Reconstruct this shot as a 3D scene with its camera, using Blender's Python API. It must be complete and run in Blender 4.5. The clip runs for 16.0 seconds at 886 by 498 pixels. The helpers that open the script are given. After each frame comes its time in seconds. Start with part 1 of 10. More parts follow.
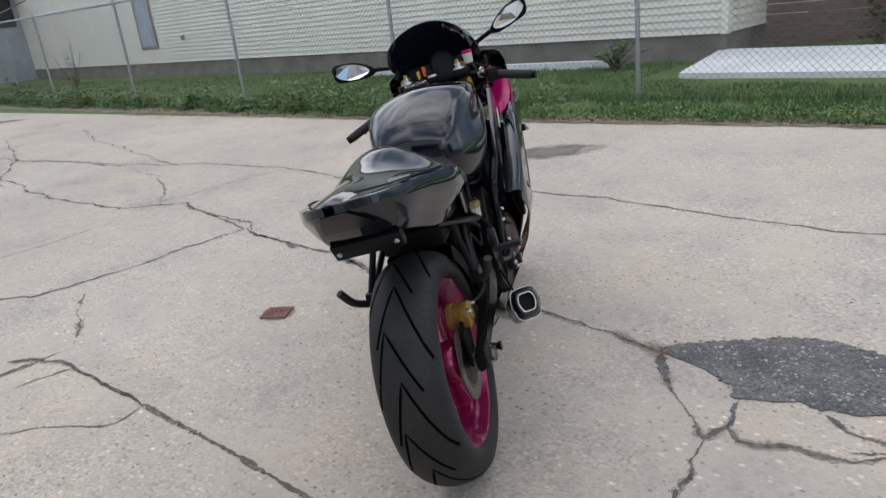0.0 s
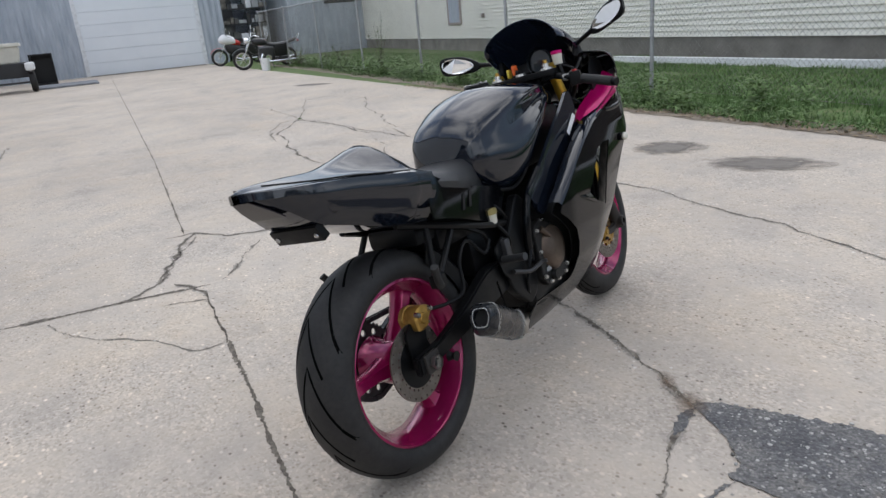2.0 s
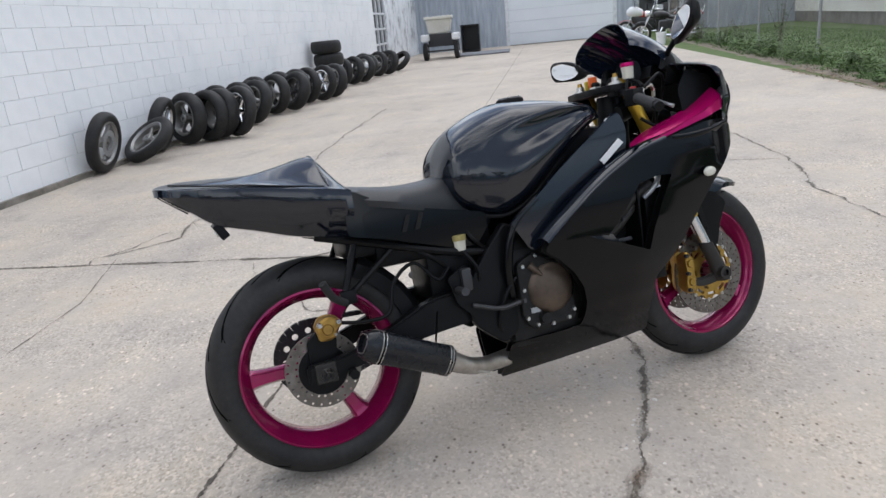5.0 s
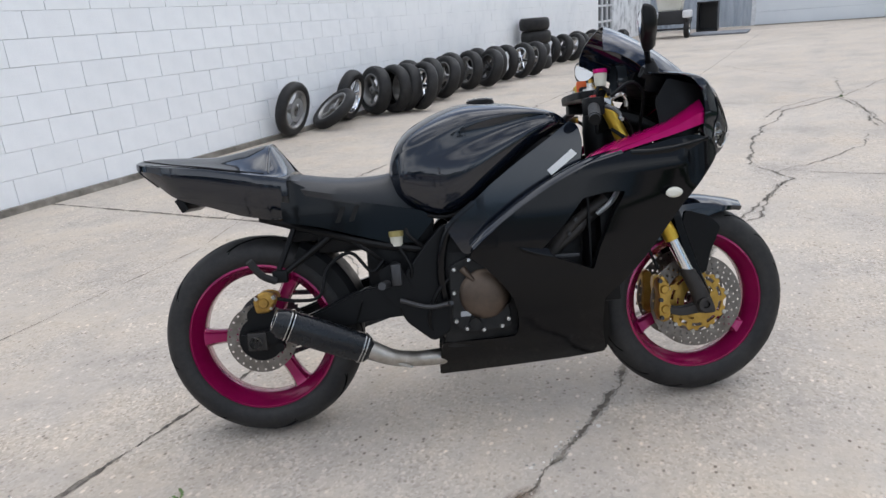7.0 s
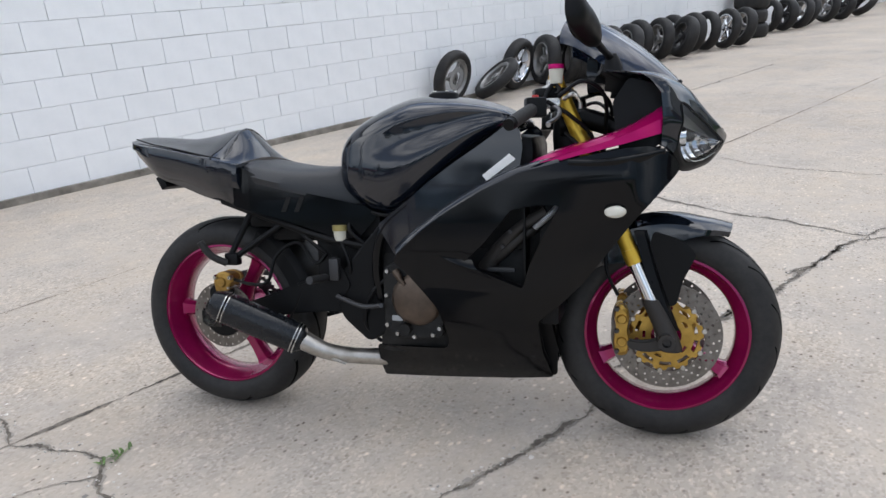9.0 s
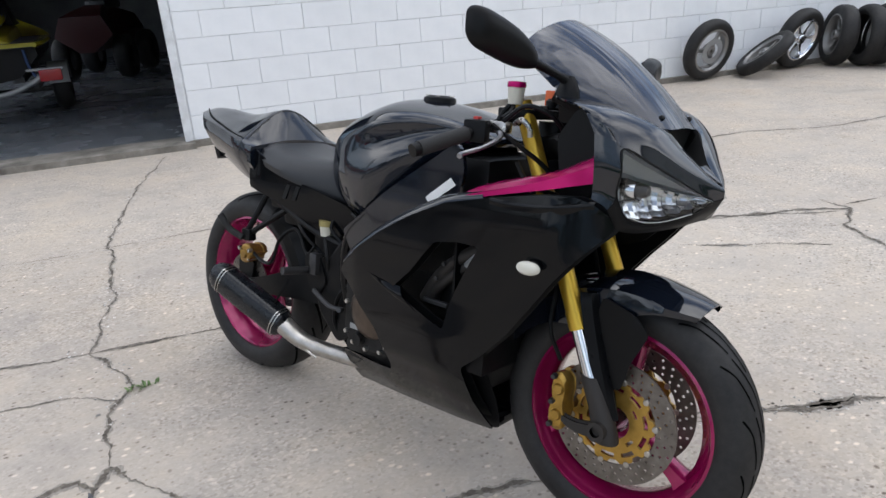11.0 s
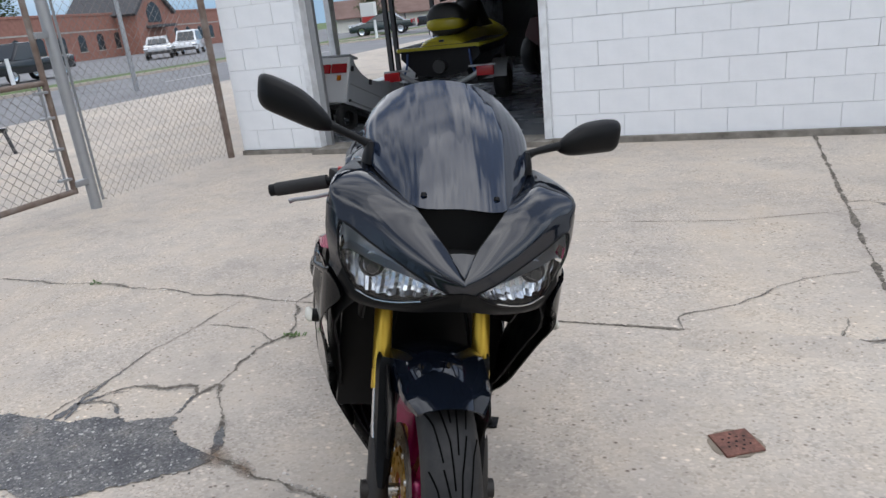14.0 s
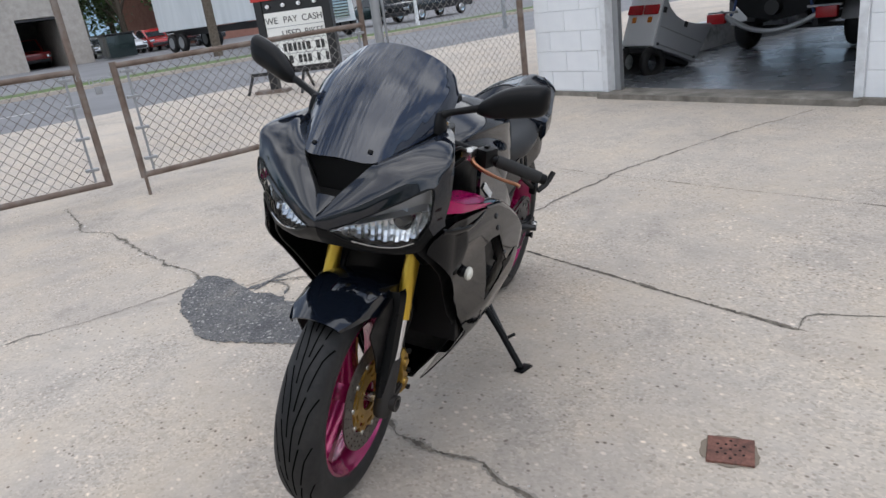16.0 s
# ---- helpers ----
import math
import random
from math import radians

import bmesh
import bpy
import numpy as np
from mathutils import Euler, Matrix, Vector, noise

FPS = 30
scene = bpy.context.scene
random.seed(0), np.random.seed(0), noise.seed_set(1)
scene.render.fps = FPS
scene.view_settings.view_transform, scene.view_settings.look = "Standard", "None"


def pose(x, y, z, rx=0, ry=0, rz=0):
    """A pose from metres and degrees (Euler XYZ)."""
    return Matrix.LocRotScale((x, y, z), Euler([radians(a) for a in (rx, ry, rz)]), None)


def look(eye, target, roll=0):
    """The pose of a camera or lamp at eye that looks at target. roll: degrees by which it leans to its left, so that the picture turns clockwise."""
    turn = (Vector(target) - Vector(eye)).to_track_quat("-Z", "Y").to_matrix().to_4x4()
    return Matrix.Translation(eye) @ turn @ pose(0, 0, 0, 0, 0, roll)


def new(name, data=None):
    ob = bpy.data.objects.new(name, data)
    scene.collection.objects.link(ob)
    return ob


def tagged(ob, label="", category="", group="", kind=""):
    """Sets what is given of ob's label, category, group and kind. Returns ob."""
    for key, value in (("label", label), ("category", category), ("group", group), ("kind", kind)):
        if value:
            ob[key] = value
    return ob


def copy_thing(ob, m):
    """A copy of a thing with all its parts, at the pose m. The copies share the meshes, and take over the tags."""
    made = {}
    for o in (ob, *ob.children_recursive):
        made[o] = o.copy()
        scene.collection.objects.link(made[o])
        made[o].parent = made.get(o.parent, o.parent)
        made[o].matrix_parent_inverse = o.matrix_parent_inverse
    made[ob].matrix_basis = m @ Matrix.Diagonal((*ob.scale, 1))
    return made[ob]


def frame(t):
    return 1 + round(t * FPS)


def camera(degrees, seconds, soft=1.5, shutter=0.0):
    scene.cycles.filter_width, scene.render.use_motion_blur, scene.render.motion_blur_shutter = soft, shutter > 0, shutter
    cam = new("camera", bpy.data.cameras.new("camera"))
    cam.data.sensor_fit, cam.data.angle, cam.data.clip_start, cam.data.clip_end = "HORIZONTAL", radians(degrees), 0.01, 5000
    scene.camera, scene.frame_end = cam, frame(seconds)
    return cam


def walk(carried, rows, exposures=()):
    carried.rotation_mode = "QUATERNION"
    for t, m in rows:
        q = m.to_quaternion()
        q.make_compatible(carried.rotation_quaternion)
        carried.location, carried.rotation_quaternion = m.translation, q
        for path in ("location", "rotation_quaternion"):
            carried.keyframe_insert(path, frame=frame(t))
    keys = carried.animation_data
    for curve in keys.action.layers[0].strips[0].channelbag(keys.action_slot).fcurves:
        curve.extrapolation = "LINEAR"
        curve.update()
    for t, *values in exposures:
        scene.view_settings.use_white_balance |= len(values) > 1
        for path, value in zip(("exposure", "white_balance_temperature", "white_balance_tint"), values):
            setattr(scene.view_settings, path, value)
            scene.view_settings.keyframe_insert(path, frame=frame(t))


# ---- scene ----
cam = camera(65.0, 16.0)
METRES, EYE, TILT, LEAN, TURN = 7.136, 1.2202, 0.0, 0.0, 0.0
ROWS = [
    (0.0, 0.0, 0.0, 0.0, -2.15, -19.55, 6.08),
    (0.5, 0.032, 0.0024, -0.0001, 3.95, -19.79, 5.65),
    (1.0, 0.0627, 0.0037, -0.0004, 10.82, -18.85, 6.03),
    (1.5, 0.0915, 0.0062, -0.0006, 17.6, -18.71, 5.5),
    (2.0, 0.1153, 0.0219, -0.0024, 22.93, -18.68, 4.96),
    (2.5, 0.14, 0.0381, -0.003, 29.19, -19.0, 5.06),
    (3.0, 0.1696, 0.0551, -0.002, 35.2, -18.56, 5.04),
    (3.5, 0.1888, 0.0753, -0.002, 41.06, -18.71, 4.81),
    (6.0, 0.2764, 0.1958, -0.0006, 67.14, -17.88, 5.09),
    (6.5, 0.2898, 0.2222, 0.0002, 72.36, -18.48, 4.66),
    (7.0, 0.2921, 0.2496, -0.0009, 75.99, -18.24, 4.42),
    (7.5, 0.2933, 0.277, 0.0003, 79.92, -17.55, 4.72),
    (8.0, 0.299, 0.307, 0.0004, 84.03, -17.45, 4.58),
    (8.5, 0.2939, 0.3343, -0.0001, 88.85, -18.51, 4.71),
    (11.0, 0.2226, 0.4677, 0.0069, 119.1, -21.56, 3.49),
    (11.5, 0.2053, 0.4964, 0.0101, 126.55, -20.89, 3.35),
    (12.0, 0.181, 0.5165, 0.0102, 132.25, -19.34, 3.87),
    (12.5, 0.1562, 0.5365, 0.0107, 138.93, -19.61, 4.05),
    (13.0, 0.1311, 0.5641, 0.0114, 146.98, -19.66, 4.66),
    (13.5, 0.1048, 0.5809, 0.0096, 153.1, -19.83, 5.61),
    (14.0, 0.076, 0.5953, 0.0114, 159.79, -19.03, 5.78),
    (14.5, 0.0432, 0.6168, 0.0105, 167.49, -18.59, 6.07),
    (15.0, 0.01, 0.6246, 0.0067, 174.38, -20.13, 6.0),
    (15.5, -0.0236, 0.6243, 0.0055, 181.99, -20.67, 5.88),
    (16.0, -0.0622, 0.6316, 0.0048, 190.55, -20.27, 7.41),
]
walk(cam, [(t, pose(0, 0, EYE, TILT, LEAN, TURN) @ pose(METRES * x, METRES * y, METRES * z, 90 + pitch, roll, yaw)) for t, x, y, z, yaw, pitch, roll in ROWS],
     exposures=[(0.0, 0.3), (1.5, 0.36), (3.5, .5), (7.0, 0.6), (11.0, 0.6), (12.5, 0.64), (14.5, 0.42), (16.0, 0.4)])

# ---- light: hazy bright daylight ----
world = bpy.data.worlds.new("sky")
scene.world = world
world.use_nodes = True
wn = world.node_tree.nodes
sky = wn.new("ShaderNodeTexSky")
sky.sky_type = "NISHITA"
sky.sun_disc = False
sky.sun_elevation = radians(64)
sky.sun_rotation = radians(-80)
sky.dust_density = 0.1
sky.ozone_density = 3.0
# thin broken cloud over the whole sky
tc, cl, cr, mx = wn.new("ShaderNodeTexCoord"), wn.new("ShaderNodeTexNoise"), wn.new("ShaderNodeValToRGB"), wn.new("ShaderNodeMix")
cm = wn.new("ShaderNodeMapping")
cm.inputs["Scale"].default_value = (1.0, 1.0, 2.2)
cl.inputs["Scale"].default_value, cl.inputs["Detail"].default_value, cl.inputs["Roughness"].default_value = 1.7, 5.0, 0.5
cr.color_ramp.elements[0].position, cr.color_ramp.elements[1].position = 0.44, 0.66
mx.data_type = "RGBA"
cr.color_ramp.elements[0].color = (0.12, 0.12, 0.12, 1)
mx.inputs[7].default_value = (19.0, 19.4, 20.2, 1)
wl = world.node_tree.links
wl.new(tc.outputs["Generated"], cm.inputs[0])
wl.new(cm.outputs[0], cl.inputs["Vector"])
wl.new(cl.outputs["Fac"], cr.inputs[0])
# the cloud thins out towards the horizon
sx, mr, mu = wn.new("ShaderNodeSeparateXYZ"), wn.new("ShaderNodeMapRange"), wn.new("ShaderNodeMath")
mr.inputs["From Min"].default_value, mr.inputs["From Max"].default_value = 0.03, 0.3
mr.inputs["To Min"].default_value, mr.inputs["To Max"].default_value = 0.0, 1.0
mu.operation = "MULTIPLY"
wl.new(tc.outputs["Generated"], sx.inputs[0])
wl.new(sx.outputs["Z"], mr.inputs["Value"])
wl.new(cr.outputs[0], mu.inputs[0])
wl.new(mr.outputs[0], mu.inputs[1])
wl.new(mu.outputs[0], mx.inputs[0])
# pale blue haze low down
hz, hr = wn.new("ShaderNodeMix"), wn.new("ShaderNodeMapRange")
hz.data_type = "RGBA"
hz.inputs[7].default_value = (2.6, 3.9, 5.4, 1)
hr.inputs["From Min"].default_value, hr.inputs["From Max"].default_value = 0.08, 0.34
hr.inputs["To Min"].default_value, hr.inputs["To Max"].default_value = 1.0, 0.0
wl.new(sx.outputs["Z"], hr.inputs["Value"])
wl.new(hr.outputs[0], hz.inputs[0])
wl.new(sky.outputs[0], hz.inputs[6])
wl.new(hz.outputs[2], mx.inputs[6])
wl.new(mx.outputs[2], wn["Background"].inputs["Color"])
wn["Background"].inputs["Strength"].default_value = 0.094
sun = new("sun", bpy.data.lights.new("sun", "SUN"))
sun.data.energy = 0.42
sun.data.angle = radians(55)
sun.data.color = (1.0, 0.97, 0.96)
sun.matrix_world = look((-4.0, 9.0, 20), (0, 0, 0))


# ---- materials ----
def material(name, color, rough=0.5, metal=0.0, **extra):
    m = bpy.data.materials.new(name)
    m.use_nodes = True
    b = m.node_tree.nodes["Principled BSDF"]
    b.inputs["Base Color"].default_value = (*color, 1)
    b.inputs["Roughness"].default_value = rough
    b.inputs["Metallic"].default_value = metal
    for k, v in extra.items():
        b.inputs[k.replace("_", " ")].default_value = v
    return m


def mixed(m, stops, scale=5.0, detail=6.0, rough=0.6, distort=0.0, coords="Object", stretch=(1, 1, 1)):
    """Lay a noise ramp on the base colour; returns the colour socket."""
    nt = m.node_tree
    tc, mp = nt.nodes.new("ShaderNodeTexCoord"), nt.nodes.new("ShaderNodeMapping")
    mp.inputs["Scale"].default_value = stretch
    no, ra = nt.nodes.new("ShaderNodeTexNoise"), nt.nodes.new("ShaderNodeValToRGB")
    no.inputs["Scale"].default_value, no.inputs["Detail"].default_value = scale, detail
    no.inputs["Roughness"].default_value, no.inputs["Distortion"].default_value = rough, distort
    nt.links.new(tc.outputs[coords], mp.inputs[0])
    nt.links.new(mp.outputs[0], no.inputs["Vector"])
    nt.links.new(no.outputs["Fac"], ra.inputs[0])
    ra.color_ramp.elements[0].position, ra.color_ramp.elements[0].color = stops[0][0], (*stops[0][1], 1)
    ra.color_ramp.elements[1].position, ra.color_ramp.elements[1].color = stops[-1][0], (*stops[-1][1], 1)
    for p, c in stops[1:-1]:
        ra.color_ramp.elements.new(p).color = (*c, 1)
    nt.links.new(ra.outputs[0], nt.nodes["Principled BSDF"].inputs["Base Color"])
    return ra.outputs[0]


def overlay(m, base, stops, scale, mode="MULTIPLY", fac=1.0, detail=4.0, rough=0.6, voronoi=False, coords="Object", stretch=(1, 1, 1), patchy=None):
    """A second scale of variation over a colour socket."""
    nt = m.node_tree
    tc, mp = nt.nodes.new("ShaderNodeTexCoord"), nt.nodes.new("ShaderNodeMapping")
    mp.inputs["Scale"].default_value = stretch
    nt.links.new(tc.outputs[coords], mp.inputs[0])
    no = nt.nodes.new("ShaderNodeTexVoronoi" if voronoi else "ShaderNodeTexNoise")
    no.inputs["Scale"].default_value = scale
    if not voronoi:
        no.inputs["Detail"].default_value, no.inputs["Roughness"].default_value = detail, rough
    nt.links.new(mp.outputs[0], no.inputs["Vector"])
    ra, mi = nt.nodes.new("ShaderNodeValToRGB"), nt.nodes.new("ShaderNodeMix")
    ra.color_ramp.elements[0].position, ra.color_ramp.elements[0].color = stops[0][0], (*stops[0][1], 1)
    ra.color_ramp.elements[1].position, ra.color_ramp.elements[1].color = stops[-1][0], (*stops[-1][1], 1)
    for p, c in stops[1:-1]:
        ra.color_ramp.elements.new(p).color = (*c, 1)
    nt.links.new(no.outputs["Color" if voronoi and mode == "SPECK" else ("Distance" if voronoi else "Fac")], ra.inputs[0])
    mi.data_type, mi.blend_type = "RGBA", "MULTIPLY" if mode == "SPECK" else mode
    mi.inputs[0].default_value = fac
    if patchy:
        pn, pr = nt.nodes.new("ShaderNodeTexNoise"), nt.nodes.new("ShaderNodeMapRange")
        pn.inputs["Scale"].default_value, pn.inputs["Detail"].default_value = patchy[0], 5.0
        pr.inputs["From Min"].default_value, pr.inputs["From Max"].default_value = 0.4, 0.62
        pr.inputs["To Min"].default_value, pr.inputs["To Max"].default_value = patchy[1], fac
        nt.links.new(tc.outputs[coords], pn.inputs["Vector"])
        nt.links.new(pn.outputs["Fac"], pr.inputs["Value"])
        nt.links.new(pr.outputs[0], mi.inputs[0])
    nt.links.new(base, mi.inputs[6])
    nt.links.new(ra.outputs[0], mi.inputs[7])
    nt.links.new(mi.outputs[2], nt.nodes["Principled BSDF"].inputs["Base Color"])
    return mi.outputs[2]


def bumped(m, scale=60.0, strength=0.3, distance=0.01, detail=6.0, coords="Object", stretch=(1, 1, 1)):
    nt = m.node_tree
    tc, mp = nt.nodes.new("ShaderNodeTexCoord"), nt.nodes.new("ShaderNodeMapping")
    mp.inputs["Scale"].default_value = stretch
    no, bu = nt.nodes.new("ShaderNodeTexNoise"), nt.nodes.new("ShaderNodeBump")
    no.inputs["Scale"].default_value, no.inputs["Detail"].default_value = scale, detail
    bu.inputs["Strength"].default_value, bu.inputs["Distance"].default_value = strength, distance
    nt.links.new(tc.outputs[coords], mp.inputs[0])
    nt.links.new(mp.outputs[0], no.inputs["Vector"])
    nt.links.new(no.outputs["Fac"], bu.inputs["Height"])
    nt.links.new(bu.outputs[0], nt.nodes["Principled BSDF"].inputs["Normal"])
    return m


def roughened(m, scale=8.0, low=0.2, high=0.5, coords="Object"):
    """Roughness that wanders between two values."""
    nt = m.node_tree
    tc, no, mr = nt.nodes.new("ShaderNodeTexCoord"), nt.nodes.new("ShaderNodeTexNoise"), nt.nodes.new("ShaderNodeMapRange")
    no.inputs["Scale"].default_value, no.inputs["Detail"].default_value = scale, 5.0
    mr.inputs["From Min"].default_value, mr.inputs["From Max"].default_value = 0.3, 0.7
    mr.inputs["To Min"].default_value, mr.inputs["To Max"].default_value = low, high
    nt.links.new(tc.outputs[coords], no.inputs["Vector"])
    nt.links.new(no.outputs["Fac"], mr.inputs["Value"])
    nt.links.new(mr.outputs[0], nt.nodes["Principled BSDF"].inputs["Roughness"])
    return m


def per_piece(m, base, low=0.85, high=1.08):
    """Each piece a little lighter or darker."""
    nt = m.node_tree
    oi, mr, mi = nt.nodes.new("ShaderNodeObjectInfo"), nt.nodes.new("ShaderNodeMapRange"), nt.nodes.new("ShaderNodeMix")
    mr.inputs["To Min"].default_value, mr.inputs["To Max"].default_value = low, high
    nt.links.new(oi.outputs["Random"], mr.inputs["Value"])
    mi.data_type, mi.blend_type = "RGBA", "MULTIPLY"
    mi.inputs[0].default_value = 1.0
    nt.links.new(base, mi.inputs[6])
    nt.links.new(mr.outputs[0], mi.inputs[7])
    nt.links.new(mi.outputs[2], nt.nodes["Principled BSDF"].inputs["Base Color"])
    return mi.outputs[2]


def per_island(m, base, low=0.75, high=1.15):
    nt = m.node_tree
    ge, mr, mi = nt.nodes.new("ShaderNodeNewGeometry"), nt.nodes.new("ShaderNodeMapRange"), nt.nodes.new("ShaderNodeMix")
    mr.inputs["To Min"].default_value, mr.inputs["To Max"].default_value = low, high
    nt.links.new(ge.outputs["Random Per Island"], mr.inputs["Value"])
    mi.data_type, mi.blend_type = "RGBA", "MULTIPLY"
    mi.inputs[0].default_value = 1.0
    nt.links.new(base, mi.inputs[6])
    nt.links.new(mr.outputs[0], mi.inputs[7])
    nt.links.new(mi.outputs[2], nt.nodes["Principled BSDF"].inputs["Base Color"])
    return mi.outputs[2]


W = (1, 1, 1)
CONCRETE = material("worn concrete", (0.4, 0.38, 0.35), 0.9)
_c = mixed(CONCRETE, [(0.28, (0.366, 0.324, 0.282)), (0.5, (0.447, 0.396, 0.342)), (0.72, (0.518, 0.466, 0.407))], 0.42, 9, 0.7)
_c = overlay(CONCRETE, _c, [(0.3, (0.8, 0.81, 0.83)), (0.45, W), (0.6, (1.06, 1.03, 0.98)), (0.74, (1.0, 0.92, 0.83))], 1.7, detail=9, rough=0.74)
_c = overlay(CONCRETE, _c, [(0.36, (0.93, 0.93, 0.93)), (0.5, W), (0.64, (1.04, 1.04, 1.04))], 9.0, detail=7, rough=0.75)
# sand grain, exposed in patches
_c = overlay(CONCRETE, _c, [(0.2, (0.5, 0.49, 0.48)), (0.34, (0.93, 0.92, 0.9)), (0.5, W), (0.66, (1.04, 1.03, 1.02)), (0.8, (1.5, 1.48, 1.46))], 95, "SPECK", voronoi=True, fac=0.42, stretch=(1, 1.3, 1), patchy=(1.9, 0.12))
# dark pits and pale stones, scattered unevenly
_c = overlay(CONCRETE, _c, [(0.0, (0.16, 0.14, 0.13)), (0.1, (0.34, 0.31, 0.29)), (0.17, W)], 21, voronoi=True, fac=0.9, stretch=(1, 1.35, 1), patchy=(2.6, 0.25))
_c = overlay(CONCRETE, _c, [(0.0, (0.3, 0.28, 0.26)), (0.05, (0.5, 0.47, 0.45)), (0.085, W)], 8.5, voronoi=True, fac=0.9, stretch=(1.3, 1, 1), patchy=(1.3, 0.35))
_c = overlay(CONCRETE, _c, [(0.0, (1.62, 1.6, 1.57)), (0.12, (1.46, 1.45, 1.43)), (0.2, W)], 17.3, voronoi=True, fac=0.95, stretch=(1, 1.5, 1), patchy=(2.1, 0.3))
_c = overlay(CONCRETE, _c, [(0.0, (0.55, 0.52, 0.5)), (0.14, (0.72, 0.69, 0.67)), (0.22, W)], 36, voronoi=True, fac=0.8, patchy=(3.1, 0.2))
bumped(CONCRETE, 160, 0.22, 0.003)
ASPHALT = material("asphalt", (0.06, 0.06, 0.062), 0.85)
_c = mixed(ASPHALT, [(0.3, (0.06, 0.06, 0.064)), (0.45, (0.095, 0.095, 0.099)), (0.58, (0.15, 0.145, 0.14)), (0.68, (0.19, 0.168, 0.145)), (0.78, (0.11, 0.103, 0.1))], 4.2, 9, 0.74)
_c = overlay(ASPHALT, _c, [(0.3, (0.62, 0.62, 0.63)), (0.5, W), (0.68, (1.7, 1.68, 1.66))], 105, detail=3)
_c = overlay(ASPHALT, _c, [(0.0, (3.4, 3.3, 3.2)), (0.1, (2.4, 2.35, 2.3)), (0.16, W)], 34, voronoi=True, fac=0.8, patchy=(5.0, 0.1))
bumped(ASPHALT, 110, 0.7, 0.008, 3)
STREET = material("street asphalt", (0.22, 0.22, 0.225), 0.85)
mixed(STREET, [(0.3, (0.15, 0.15, 0.158)), (0.7, (0.21, 0.21, 0.215))], 0.5, 8)
CRACK = material("crack dirt and step shade", (0.07, 0.06, 0.05), 1.0)
mixed(CRACK, [(0.3, (0.05, 0.043, 0.036)), (0.46, (0.11, 0.094, 0.077)), (0.58, (0.2, 0.175, 0.145)), (0.7, (0.32, 0.285, 0.24))], 22, 7, 0.75)
STAIN = material("damp stain", (0.2, 0.18, 0.16), 0.8)
GRASSBLADE = material("grass blades", (0.07, 0.13, 0.03), 0.7)
per_island(GRASSBLADE, mixed(GRASSBLADE, [(0.3, (0.075, 0.135, 0.04)), (0.5, (0.105, 0.19, 0.055)), (0.62, (0.14, 0.22, 0.07)), (0.78, (0.24, 0.22, 0.11))], 1.3, 7, 0.7), 0.7, 1.25)
LAWN = material("lawn soil", (0.07, 0.1, 0.03), 1.0)
mixed(LAWN, [(0.35, (0.07, 0.11, 0.03)), (0.56, (0.1, 0.15, 0.045)), (0.68, (0.17, 0.15, 0.085)), (0.8, (0.2, 0.165, 0.1))], 1.6, 9, 0.75)
WEED = material("weed leaves", (0.07, 0.14, 0.03), 0.6)
per_island(WEED, mixed(WEED, [(0.3, (0.07, 0.13, 0.03)), (0.7, (0.14, 0.22, 0.07))], 4, 3), 0.6, 1.3)
TREELEAF = material("tree leaves", (0.05, 0.09, 0.025), 0.6)
per_island(TREELEAF, mixed(TREELEAF, [(0.3, (0.035, 0.07, 0.015)), (0.7, (0.075, 0.125, 0.035))], 0.6, 3), 0.55, 1.35)
BARK = material("bark", (0.1, 0.08, 0.06), 0.9)
mixed(BARK, [(0.3, (0.07, 0.055, 0.04)), (0.7, (0.15, 0.12, 0.09))], 12, 5)
BLOCK = material("white painted block", (0.76, 0.78, 0.8), 0.6)
_c = mixed(BLOCK, [(0.25, (0.72, 0.745, 0.77)), (0.5, (0.81, 0.83, 0.85)), (0.8, (0.85, 0.865, 0.88))], 1.3, 8, 0.65)
_c = overlay(BLOCK, _c, [(0.2, (0.8, 0.79, 0.77)), (0.36, W), (1.0, W)], 14, detail=6, rough=0.75)
per_piece(BLOCK, _c, 0.98, 1.015)
bumped(BLOCK, 70, 0.35, 0.004)
MORTAR = material("painted mortar", (0.5, 0.52, 0.54), 0.8)
mixed(MORTAR, [(0.36, (0.3, 0.31, 0.32)), (0.46, (0.66, 0.68, 0.7)), (0.55, (0.82, 0.84, 0.86))], 1.7, 6, 0.7)
FOOTING = material("dirty footing", (0.22, 0.2, 0.17), 0.95)
mixed(FOOTING, [(0.3, (0.1, 0.09, 0.075)), (0.6, (0.25, 0.23, 0.2)), (0.8, (0.42, 0.4, 0.37))], 6, 7)
SIDING = material("cream vinyl siding", (0.72, 0.7, 0.63), 0.55)
mixed(SIDING, [(0.3, (0.72, 0.7, 0.62)), (0.7, (0.8, 0.78, 0.7))], 0.8, 6)
FOUNDATION = material("grey foundation", (0.2, 0.19, 0.17), 0.9)
mixed(FOUNDATION, [(0.3, (0.14, 0.13, 0.115)), (0.7, (0.25, 0.235, 0.21))], 2, 6)
RUST = material("rusty tube", (0.16, 0.12, 0.1), 0.8, 0.2)
mixed(RUST, [(0.3, (0.12, 0.085, 0.065)), (0.5, (0.19, 0.145, 0.12)), (0.75, (0.26, 0.24, 0.22))], 6, 6)
GALV = material("galvanised steel", (0.36, 0.37, 0.38), 0.5, 0.7)
roughened(GALV, 12, 0.4, 0.65)
WIRE = material("fence wire", (0.2, 0.175, 0.155), 0.6, 0.4)
